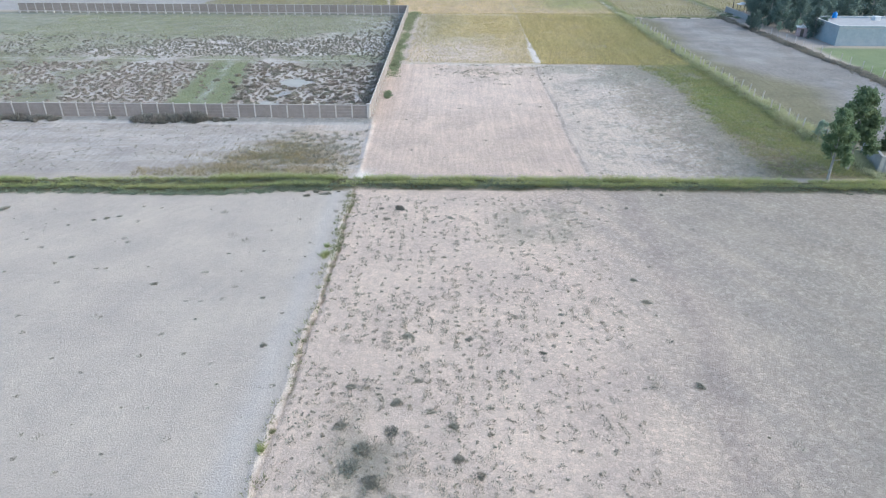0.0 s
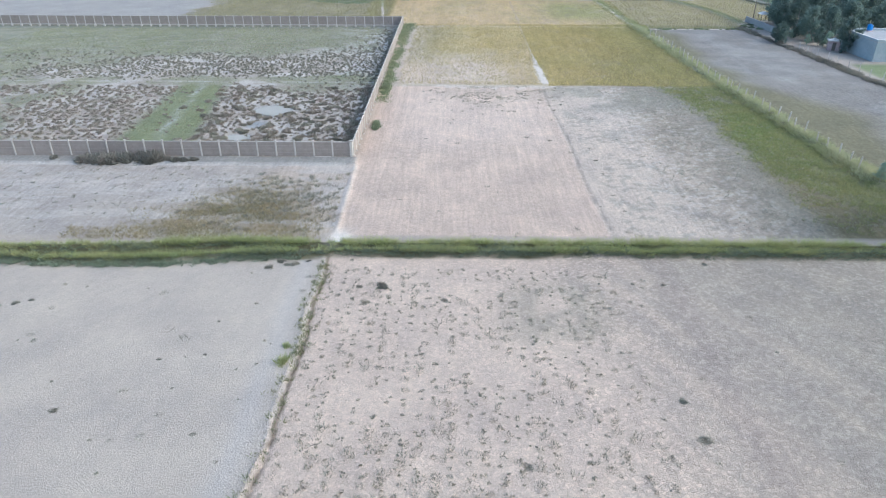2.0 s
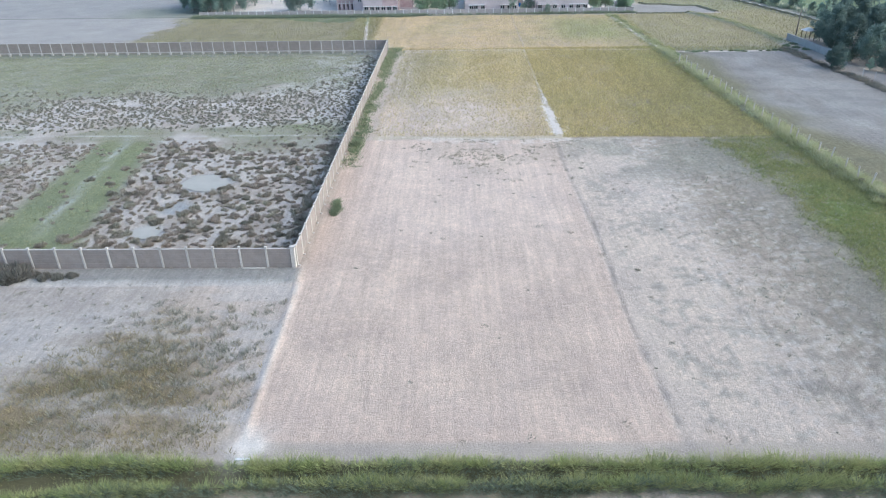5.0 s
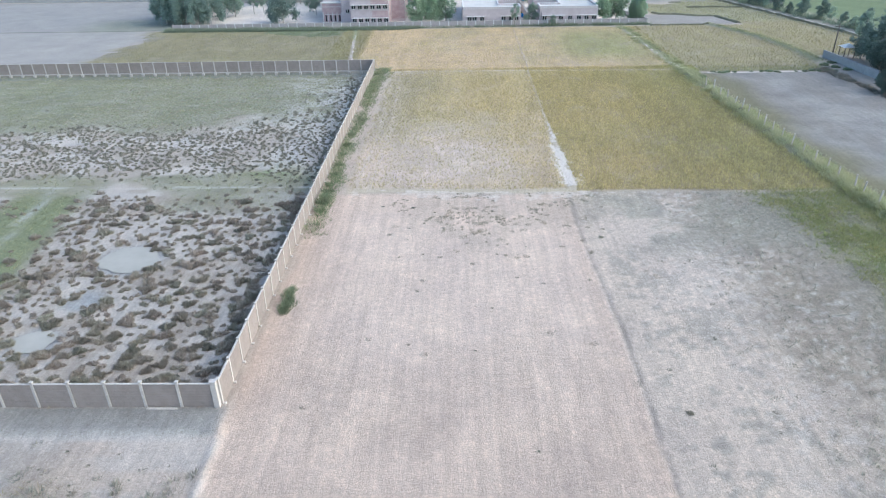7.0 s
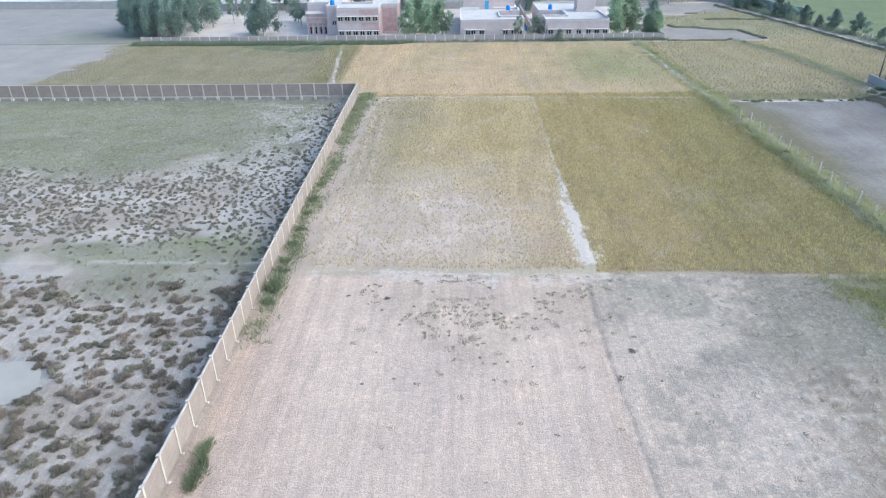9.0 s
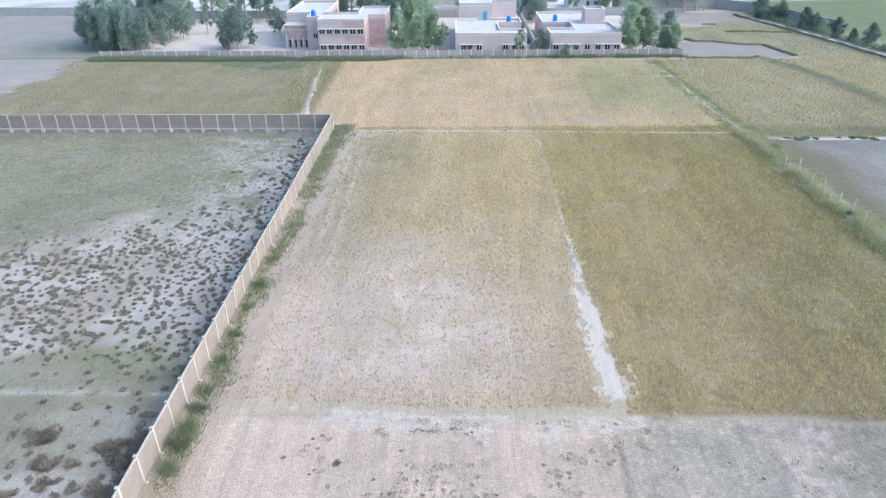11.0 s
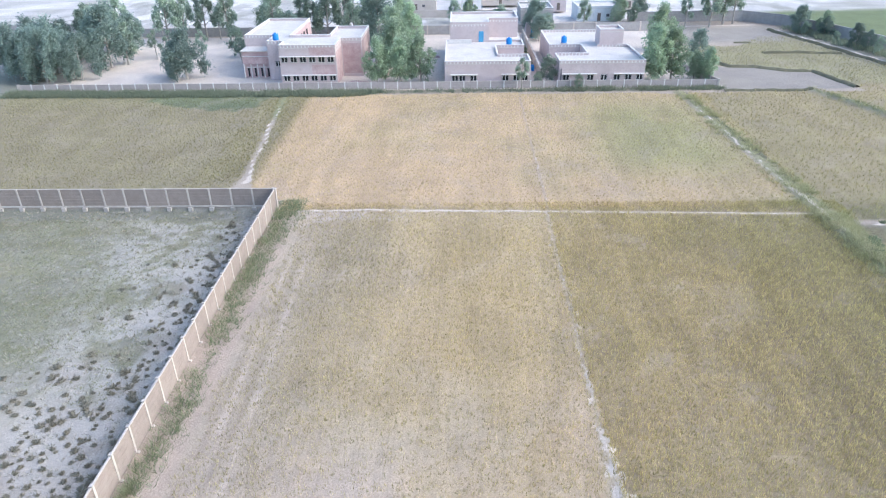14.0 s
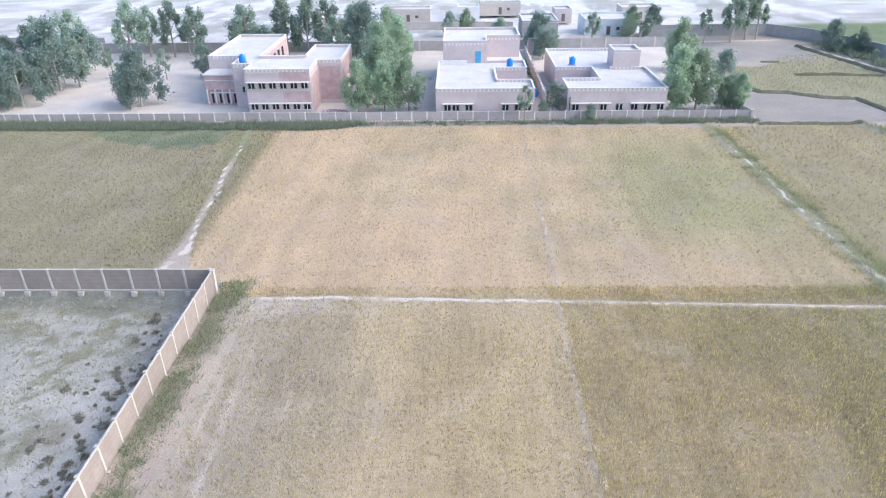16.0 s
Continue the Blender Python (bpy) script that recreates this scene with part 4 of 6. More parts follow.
# ---- little earth bunds between the far plots ----
def earth_bund(label, pts, half, height, material):
    """A low rounded bank along a line of the plot layout, uneven in width and height."""
    line = []
    for (x0, y0), (x1, y1) in zip(pts, pts[1:]):
        n = max(2, int(math.hypot(x1 - x0, y1 - y0) / 0.5))
        line += [(x0 + (x1 - x0) * i / n, y0 + (y1 - y0) * i / n) for i in range(n)]
    line = np.array(line + [pts[-1]])
    way = np.gradient(line, axis=0)
    way /= np.linalg.norm(way, axis=1)[:, None]
    side = np.column_stack([-way[:, 1], way[:, 0]])
    wob = fbm(line[:, 0], line[:, 1], 2.2, 191)
    line = line + side * ((wob - 0.5) * 0.7)[:, None]
    rise = height * (0.55 + 0.9 * fbm(line[:, 0], line[:, 1], 1.3, 195))
    rows = []
    for across, up in ((-1.0, -0.12), (-0.62, 0.55), (-0.15, 1.0), (0.3, 0.9), (0.7, 0.4), (1.0, -0.12)):
        p = line + side * (across * half * (0.7 + 0.6 * wob))[:, None]
        x, y = plan(p[:, 0], p[:, 1])
        rows.append(np.column_stack([x, y, ground_z(x, y) + rise * up]))
    v = np.stack(rows, 1).reshape(-1, 3)
    k, n = len(rows), len(line)
    i = (np.arange(n - 1)[:, None] * k + np.arange(k - 1)[None]).ravel()
    tagged(new("bund", mesh_of("bund", v, np.stack([i, i + 1, i + k + 1, i + k], 1), material, True)), label, "bund", kind="structure")


earth_bund("dark weedy earth bund between far plots", [(68.6, 157.4), (69.6, 154.7), (74, 154.2), (78.4, 151.2), (83.2, 150.4), (84.6, 144.4), (85.7, 139.6)], 0.7, 0.4, BUND)
earth_bund("dark weedy earth bund between far plots", [(80, 165.4), (87, 165.0), (95, 163.8)], 0.6, 0.4, BUND)
earth_bund("short dark earth bund in the far crop", [(77.6, 175.2), (80.9, 174.9)], 0.5, 0.3, BUND)
earth_bund("dark weedy earth bund below the far grey plot", [(63.4, 138.9), (71, 138.5), (77.6, 138.1)], 0.5, 0.32, BUND)
earth_bund("low dark bank along the far road", [(float(road_x(v)) - 1.6, float(v)) for v in range(108, 190, 8)], 0.8, 0.4, BUND)


# ---- fence posts ----
def fence(name, label, pts, height, width, lean):
    f = thing(name, label, "fence")
    me = boxes("post", [(-width / 2, width / 2, -width / 2, width / 2, -0.5, height)], CONCRETE, 0.012)
    r = random.Random(len(pts))
    for u, v in pts:
        p = piece("post", me, f, at_plan(u, v))
        p.rotation_euler = (r.uniform(-lean, lean), r.uniform(-lean, lean), r.uniform(0, 1))
        p.scale = (1, 1, r.uniform(0.75, 1.1))
    return f


fr = random.Random(3)
fence("fence", "leaning pale concrete fence posts in a grassy bank", [(float(fence_x(y)) + fr.uniform(-0.25, 0.25), y + fr.uniform(-0.5, 0.5)) for y in np.arange(-12, 80, 2.7)], 1.65, 0.15, 0.12)
fence("fence", "thin grey posts along a scrubby hedge", [(float(hedge_x(y)) + 1.8 + fr.uniform(-0.2, 0.2), y) for y in np.arange(14, 70, 3.4)], 1.5, 0.12, 0.06)


# ---- buildings ----
def rect_parapet(rects, z, h=0.5, t=0.23):
    """Parapet strips on the outer edges only of a roof made of rectangles x0, x1, y0, y1."""
    out = []
    inside = lambda x, y, skip: any(k != skip and a <= x <= b and c <= y <= d for k, (a, b, c, d) in enumerate(rects))
    for k, (x0, x1, y0, y1) in enumerate(rects):
        for axis, at, lo, hi, sign in (("y", y0, x0, x1, 1), ("y", y1, x0, x1, -1), ("x", x0, y0, y1, 1), ("x", x1, y0, y1, -1)):
            n = max(1, int(round((hi - lo) / 0.25)))
            s, run = (hi - lo) / n, None
            for i in range(n + 1):
                m = lo + (i + 0.5) * s
                px, py = (m, at - sign * 0.2) if axis == "y" else (at - sign * 0.2, m)
                free = i < n and not inside(px, py, k)
                if free and run is None:
                    run = lo + i * s
                if not free and run is not None:
                    e = lo + i * s
                    near, deep = at + sign * 0.005, at + sign * (t - 0.005)
                    out.append((run, e, min(at, at + sign * t), max(at, at + sign * t), z, z + h) if axis == "y" else (min(near, deep), max(near, deep), run + 0.006, e - 0.006, z, z + h - 0.006))
                    run = None
    return out


def window(parent, x, y, z0, w, h):
    """A steel window of two dark lights in a recess, on a wall that faces -y."""
    win = piece("window", box("window", -w / 2 - 0.05, w / 2 + 0.05, -0.008, 0.02, -0.05, h + 0.05, FRAME), parent, (x, y, z0))
    piece("sill", box("sill", -w / 2 - 0.1, w / 2 + 0.1, -0.12, 0.02, -0.09, -0.01, CONCRETE), win)
    piece("frame", boxes("frame", [(-w / 2, -w / 2 + 0.04, -0.03, 0.02, 0, h), (w / 2 - 0.04, w / 2, -0.03, 0.02, 0, h), (-0.05, 0.05, -0.035, 0.02, 0, h), (-w / 2, w / 2, -0.03, 0.02, h - 0.04, h), (-w / 2, w / 2, -0.03, 0.02, 0, 0.04)], WHITEWASH), win)
    piece("pane", box("pane", -w / 2 + 0.04, -0.05, -0.012, 0.01, 0.04, h - 0.04, GLASS), win)
    piece("pane", box("pane", 0.05, w / 2 - 0.04, -0.012, 0.01, 0.04, h - 0.04, GLASS), win)
    return win


TOOTH = box("tooth", -0.1, 0.1, -0.06, 0.004, -0.12, 0.2, WHITEWASH)


def teeth(parent, x0, x1, y, z, step=0.62):
    """A row of whitewashed brick teeth under the coping."""
    for i in range(int((x1 - x0) / step)):
        piece("tooth", TOOTH, parent, (x0 + 0.3 + i * step, y, z))


def block(parent, rects, roof, wall_mat, name="wall", label="", roof_mat=ROOF, roof_label="pale limewashed flat roof"):
    for i, (x0, x1, y0, y1) in enumerate(rects):
        piece(name, box(name, x0, x1, y0, y1, -0.4, roof - 0.12, wall_mat, 0.0), parent, label=label)
        piece("roof", box("roof", x0 + 0.003 * i, x1 - 0.003 * i, y0 + 0.002 * i, y1 - 0.002 * i, roof - 0.12, roof - 0.004 * i, roof_mat), parent, label=roof_label)


def parapet(parent, rects, z, h, material):
    for x0, x1, y0, y1, low, top in rect_parapet(rects, z, h):
        piece("parapet", box("parapet", x0, x1, y0, y1, low, top, material, 0.0), parent)
        piece("coping", box("coping", x0 - 0.04, x1 + 0.04, y0 - 0.04, y1 + 0.04, top, top + 0.06, WHITEWASH, 0.01), parent, label="whitewashed parapet coping")


def water_tank(at, label):
    bm = bmesh.new()
    prof = [(0.0, 0.02), (0.52, 0.02), (0.55, 0.08), (0.55, 0.95), (0.5, 1.08), (0.24, 1.2), (0.24, 1.28), (0.0, 1.29)]
    ring = []
    for i in range(20):
        a = 2 * math.pi * i / 20
        ring.append([bm.verts.new((r * math.cos(a), r * math.sin(a), z)) for r, z in prof[1:-1]])
    for i in range(20):
        p, q = ring[i], ring[(i + 1) % 20]
        for j in range(len(p) - 1):
            bm.faces.new((p[j], q[j], q[j + 1], p[j + 1]))
    bm.faces.new([r[-1] for r in ring])
    bm.faces.new([r[0] for r in ring][::-1])
    t = thing("water_tank", label, "water tank", at, group="roof tanks")
    piece("barrel", from_bm("barrel", bm, TANKBLUE, True), t)
    for y in (-0.5, 0.5):
        piece("stand", box("stand", -0.6, 0.6, y - 0.1, y + 0.1, -0.22, 0.02, BRICK, 0.01), t)
    piece("lid", boxes("lid", [(-0.2, 0.2, -0.2, 0.2, 1.28, 1.34)], TANKBLUE, 0.02), t)
    for a in (0.6, 2.7, 4.8):
        piece("lug", boxes("lug", [(-0.05, 0.05, -0.05, 0.05, 0.95, 1.2)], TANKBLUE, 0.01), t, (0.5 * math.cos(a), 0.5 * math.sin(a), 0))
    return t


def school_two_storey():
    s = thing("school_building", "two-storey pink brick school block with flat pale roofs round a court", "building", (0.16, -7.6, 0))
    s.scale = (1.022, 1.083, 1.02)
    rects = [(-11.6, -1.6, 146.3, 155.4), (-14.6, -11.6, 149.8, 155.4), (-20.3, -11.5, 155.4, 173.0), (-4.2, 2.2, 152.3, 163.7)]
    R = 6.55
    walls = [(-11.6, -1.6, 146.3, 155.4), (-14.6, -11.6, 149.8, 155.4), (-20.3, -11.5, 155.4, 173.0), (-4.2, 2.2, 155.4, 163.7), (-1.6, 2.2, 152.3, 155.4)]
    block(s, walls, R, BRICK)
    parapet(s, rects, R, 0.42, BRICK)
    piece("wall_patch", box("wall_patch", -6.3, -1.75, 146.285, 146.3, 5.25, 6.6, BRICK_RED), s, label="bare red brick panel below the parapet")
    piece("wall_patch", box("wall_patch", -6.0, -1.75, 146.285, 146.3, 1.75, 3.6, BRICK_RED), s, label="bare red brick panel between the storeys")
    piece("wall_patch", box("wall_patch", -1.35, 2.0, 152.285, 152.3, 0.6, 6.0, BRICK_RED), s, label="bare red brick panel on the side wing")
    piece("wall_patch", box("wall_patch", -11.497, -11.485, 155.6, 172.8, 0.2, 6.4, BRICK_RED), s, label="bare red brick wall on the court side")
    piece("wall_patch", box("wall_patch", 2.203, 2.215, 152.5, 163.5, 0.2, 6.4, BRICK_RED), s, label="bare red brick side wall")
    piece("wall_patch", box("wall_patch", -1.597, -1.585, 146.5, 152.2, 0.2, 5.6, BRICK_RED), s, label="weathered red brick side wall")
    for i in range(6):
        x = -10.75 + i * 1.64
        window(s, x, 146.3, 4.0, 1.06, 0.95)
        window(s, x + 0.1, 146.3, 0.75, 1.06, 0.95)
    window(s, -12.9, 149.8, 2.55, 0.9, 0.9)
    piece("sunshade", box("sunshade", -11.5, -1.75, 145.75, 146.3, 5.02, 5.12, WHITEWASH, 0.01), s, label="thin whitewashed sunshade over the windows")
    piece("sunshade", box("sunshade", -11.4, -1.75, 145.75, 146.3, 1.78, 1.88, WHITEWASH, 0.01), s)
    for x0, x1, y in ((-11.5, -1.7, 146.3), (-14.5, -11.7, 149.8), (-20.2, -14.7, 155.4), (-1.5, 2.1, 152.3)):
        teeth(s, x0, x1, y, 6.70)
    # court side of the left block: tall openings
    for y in (157.5, 160.2, 162.9, 165.6, 168.3):
        piece("opening", box("opening", -11.505, -11.46, y, y + 1.2, 3.6, 5.6, GLASS), s)
    # stair annex
    piece("annex", boxes("annex", [(-20.0, -14.8, 151.6, 155.4, 2.5, 4.8), (-20.0, -19.7, 151.6, 155.3, -0.3, 2.5), (-15.1, -14.8, 151.6, 155.3, -0.3, 2.5), (-19.7, -15.1, 151.9, 152.15, -0.3, 2.5)], BRICK_RED), s, label="red brick annex with a columned lower front")
    piece("roof", box("roof", -20.2, -14.65, 151.3, 155.38, 4.8, 4.95, ROOF), s, label="pale limewashed flat roof")
    piece("ledge", box("ledge", -19.95, -15.0, 151.4, 151.6, 3.9, 4.0, WHITEWASH, 0.01), s, label="whitewashed ledge")
    piece("ledge", box("ledge", -19.4, -15.1, 151.4, 151.6, 1.95, 2.05, WHITEWASH, 0.01), s, label="whitewashed ledge")
    for x in (-19.8, -18.5, -17.3, -16.1, -14.95):
        piece("column", box("column", x - 0.07, x + 0.07, 151.3, 151.5, -0.3, 2.6, WHITEWASH, 0.015), s, label="thin whitewashed column")
    # dark panels stand in for the shade inside the slots
    for x in (-19.15, -17.9, -16.7, -15.5):
        piece("opening", box("opening", x - 0.18, x + 0.18, 151.88, 151.93, 0.2, 1.75, GLASS), s, label="narrow dark panel for the shade in a brick slot")


def school_centre():
    s = thing("school_building", "one-storey pink brick school block with an upper room and white roof", "building", (0.18, -7.7, 0))
    s.scale = (1.036, 1.085, 1.07)
    R = 3.8
    walls = [(17.3, 26.7, 144.2, 161.6), (26.7, 32.0, 144.2, 149.4), (26.7, 32.0, 156.8, 161.6), (18.0, 32.0, 161.6, 173.0)]
    block(s, walls, R, BRICK)
    parapet(s, walls[:3] + [(17.6, 32.0, 161.6, 162.0)], R, 0.36, BRICK)
    piece("court_wall", box("court_wall", 31.75, 32.0, 149.4, 156.8, -0.3, 2.4, BRICK), s)
    up = [(18.1, 25.6, 161.7, 173.6), (25.6, 31.5, 166.1, 173.6)]
    for i, (x0, x1, y0, y1) in enumerate(up):
        piece("upper_wall", box("upper_wall", x0, x1, y0, y1, R - 0.1, 6.9, BRICK), s)
        piece("roof", box("roof", x0, x1, y0, y1, 6.9, 7.0 - 0.004 * i, ROOF), s, label="pale limewashed flat roof")
    parapet(s, up, 7.0, 0.4, BRICK)
    for x0, x1, y, z in ((17.4, 31.9, 144.2, 3.83), (18.2, 25.5, 161.7, 6.72), (25.7, 31.4, 166.1, 6.72), (26.8, 31.6, 156.8, 3.83), (26.9, 31.8, 149.17, 3.86), (17.5, 22.2, 160.2, 4.2)):
        teeth(s, x0, x1, y, z + 0.06)
    door = piece("door", box("door", 23.6, 24.55, 161.64, 161.7, 3.82, 5.75, DOORBLUE, 0.01), s, label="bright blue roof door")
    piece("handle", box("handle", 24.4, 24.46, 161.58, 161.64, 4.7, 4.85, FRAME), door)
    piece("parapet", box("parapet", 17.5, 22.2, 160.2, 160.4, R, R + 0.75, WHITEWASH), s, label="low whitewashed roof balustrade")
    for x in (19.05, 20.3, 22.25, 27.7, 29.6, 31.0):
        window(s, x, 144.2, 0.95, 1.0, 0.92)
    piece("sunshade", box("sunshade", 18.3, 22.9, 143.7, 144.2, 2.0, 2.1, WHITEWASH, 0.01), s, label="thin whitewashed sunshade over the windows")
    piece("sunshade", box("sunshade", 27.0, 31.7, 143.7, 144.2, 2.0, 2.1, WHITEWASH, 0.01), s)


def school_right():
    s = thing("school_building", "one-storey pink brick school block with a stair tower and white roof", "building", (0.04, -8.3, 0))
    s.scale = (1.045, 1.094, 1.07)
    R = 3.8
    walls = [(36.6, 51.1, 143.5, 149.2), (42.3, 51.1, 149.2, 154.6), (36.5, 49.0, 156.2, 170.0), (42.3, 45.6, 154.6, 156.2), (45.6, 51.1, 154.6, 156.0)]
    block(s, walls, R, BRICK)
    parapet(s, walls[:4] + [(45.6, 51.0, 154.6, 156.0)], R, 0.36, BRICK)
    piece("court_wall", box("court_wall", 36.6, 36.85, 149.2, 156.2, -0.3, 2.2, BRICK), s)
    piece("tower", box("tower", 45.7, 50.0, 156.0, 160.2, -0.3, 6.3, BRICK), s, label="pink brick stair tower")
    piece("roof", box("roof", 45.7, 50.0, 156.0, 160.2, 6.3, 6.4, ROOF), s, label="pale limewashed flat roof")
    parapet(s, [(45.7, 50.0, 156.0, 160.2)], 6.4, 0.35, BRICK)
    for x0, x1, y, z in ((36.7, 51.0, 143.5, 3.83), (36.7, 42.2, 156.2, 3.83), (36.9, 42.2, 148.97, 3.86), (46.0, 50.8, 155.77, 3.86), (36.8, 48.8, 169.77, 3.86)):
        teeth(s, x0, x1, y, z + 0.06)
    for x in (37.9, 42.0, 44.3, 46.5, 48.4, 50.3):
        window(s, x, 143.5, 0.95, 1.0, 0.92)
    piece("drainpipe", boxes("drainpipe", [(36.95, 37.07, 143.38, 143.5, -0.3, 2.9)], FRAME, 0.01), s, label="dark drainpipe down the wall corner")
    piece("sunshade", box("sunshade", 37.2, 43.0, 143.0, 143.5, 2.0, 2.1, WHITEWASH, 0.01), s, label="thin whitewashed sunshade over the windows")
    piece("sunshade", box("sunshade", 45.9, 50.9, 143.0, 143.5, 2.0, 2.1, WHITEWASH, 0.01), s)


school_two_storey()
school_centre()
school_right()
water_tank((-13.5, 156.8, 6.92), "blue plastic water tank on the two-storey roof")
water_tank((30.5, 164.2, 4.3), "blue plastic water tank on the white roof")
water_tank((41.4, 165.2, 4.3), "blue plastic water tank on the white roof")


def blue_drum(x, y):
    """A ribbed plastic drum with a flat lid."""
    bm = bmesh.new()
    prof = [(0.27, 0.0), (0.29, 0.05), (0.29, 0.3), (0.305, 0.33), (0.29, 0.36), (0.29, 0.62), (0.305, 0.65), (0.29, 0.68), (0.29, 0.88), (0.26, 0.93)]
    rings = [[bm.verts.new((r * math.cos(2 * math.pi * i / 16), r * math.sin(2 * math.pi * i / 16), z)) for i in range(16)] for r, z in prof]
    for a, b in zip(rings, rings[1:]):
        for i in range(16):
            bm.faces.new((a[i], a[(i + 1) % 16], b[(i + 1) % 16], b[i]))
    bm.faces.new(rings[0][::-1])
    bm.faces.new(rings[-1])
    d = thing("drum", "blue plastic drum standing in the school alley", "drum", at_plan(x, y), group="alley drums")
    piece("body", from_bm("body", bm, TANKBLUE, True), d)
    piece("lid", boxes("lid", [(-0.09, 0.09, -0.09, 0.09, 0.93, 0.97)], TANKBLUE, 0.015), d)


def rubble_heap(x, y, half, count, seed):
    """Broken bricks tipped in a low heap."""
    rng = random.Random(seed)
    bm = bmesh.new()
    for _ in range(count):
        made = bmesh.ops.create_cube(bm, size=1.0)["verts"]
        a, q = rng.uniform(0, 6.28), half * rng.random() ** 0.6
        at = pose(q * math.cos(a) * 1.4, q * math.sin(a), 0.05 + 0.5 * max(0, 1 - q / half) * rng.random(), rng.uniform(0, 360), rng.uniform(0, 360), rng.uniform(0, 360))
        size = (rng.uniform(0.15, 0.34), rng.uniform(0.11, 0.22), rng.uniform(0.07, 0.14))
        for v in made:
            v.co = at @ Vector([c * k for c, k in zip(v.co, size)])
    ob = new("rubble", from_bm("rubble", bm, BRICK_RED))
    ob.location = at_plan(x, y)
    tagged(ob, "broken red bricks heaped at the foot of the school wall", "rubble", kind="stuff")


blue_drum(33.15, 154.2)
blue_drum(33.2, 155.3)
rubble_heap(1.6, 147.2, 1.6, 130, 4)
rubble_heap(14.2, 166.8, 1.3, 80, 6)
# alley wall between the two low blocks
plain_wall("wall_alley", "dusty brick alley wall between the school blocks", [(35.75, 152.6), (35.75, 192.5)], 2.0, CONCRETE, post=3.2)


def village_house(name, label, x0, x1, y0, y1, h, material, leaf=WOOD, dull=False):
    s = thing(name, label, "house", (0, 0, 0), group="village houses")
    dx, dy = (float(a) - b for a, b in zip(plan((x0 + x1) / 2, y0), ((x0 + x1) / 2, y0)))
    x0, x1, y0, y1 = x0 + dx, x1 + dx, y0 + dy, y1 + dy
    # dull: a greyer roof tone paints the dimness of haze
    if dull:
        block(s, [(x0, x1, y0, y1)], h, material, roof_mat=GREYWALL, roof_label="pale flat roof toned down grey for haze")
    else:
        block(s, [(x0, x1, y0, y1)], h, material)
    parapet(s, [(x0, x1, y0, y1)], h, 0.4, material)
    m = (x0 + x1) / 2
    piece("door", box("door", m - 0.45, m + 0.45, y0 - 0.04, y0 + 0.02, 0, 1.95, leaf, 0.01), s)
    piece("lintel", box("lintel", m - 0.7, m + 0.7, y0 - 0.05, y0 + 0.02, 1.97, 2.1, CONCRETE), s)
    if x1 - x0 > 7:
        win = piece("window", box("window", m + 1.9, m + 2.7, y0 - 0.03, y0 + 0.02, 1.1, 1.8, FRAME), s)
        piece("sill", box("sill", m + 1.8, m + 2.8, y0 - 0.1, y0 + 0.02, 1.0, 1.08, CONCRETE), win)
    return s


village_house("village_house", "low mud-plastered house behind the trees", 1.5, 13.5, 226, 232, 3.0, MUD)
village_house("village_house", "long mud-plastered shed beside the dry river", 25, 36.5, 235, 242, 3.2, MUD)
village_house("village_house", "grey block house at the village edge", 34, 42.5, 203, 214, 3.4, GREYWALL)
village_house("village_house", "small brick outbuilding behind the school", 34.0, 37.4, 184.6, 189.6, 3.0, BRICK, DOORBLUE)
village_house("village_house", "pale blue plastered house behind young trees", 48.0, 59.5, 204, 214, 3.3, PALEBLUE)
village_house("village_house", "pale mud house far across the village", -14, -4, 214, 221, 3.0, MUD)
village_house("village_house", "whitewashed low house by the dusty road", 19.5, 25.5, 229, 235, 2.7, WHITEWASH)
village_house("village_house", "small brick room beside the village road", 43.5, 48.0, 222, 228, 2.8, BRICK)
village_house("village_house", "mud-plastered house among young trees", 60.0, 70.0, 222, 229, 2.8, MUD)
plain_wall("wall_village", "low mud wall before the village houses", planned([(4, 219.5), (20, 217.5), (33, 216.0)]), 1.3, MUD)
village_house("farm_house", "pale blue flat-roofed farmhouse beyond the hedge", 97.2, 128.0, 56.2, 69.5, 3.9, BLUEWALL, dull=True)
water_tank((at_plan(101.5, 67.5)[0], at_plan(101.5, 67.5)[1], 4.12), "blue plastic water tank on the farmhouse roof")
tagged(new("roof_box", boxes("roof_box", [(111.0, 112.4, 66.6, 68.0, 3.88, 4.8)], WHITEWASH, 0.03)), "white masonry box on the farmhouse roof", "roof box")


def utility_pole(x, y, h):
    p = thing("utility_pole", "dark wooden utility pole beside the farm wall", "pole", at_plan(x, y))
    bm = bmesh.new()
    bmesh.ops.create_cone(bm, cap_ends=True, segments=10, radius1=0.14, radius2=0.09, depth=h + 0.5, matrix=Matrix.Translation((0, 0, h / 2 - 0.25)))
    piece("shaft", from_bm("shaft", bm, WOOD, True), p)
    piece("crossarm", box("crossarm", -0.8, 0.8, -0.06, 0.06, h - 0.6, h - 0.48, WOOD), p)
    for x in (-0.7, 0.7):
        piece("insulator", box("insulator", x - 0.05, x + 0.05, -0.05, 0.05, h - 0.48, h - 0.3, CONCRETE), p)


utility_pole(90.4, 101.6, 6.5)


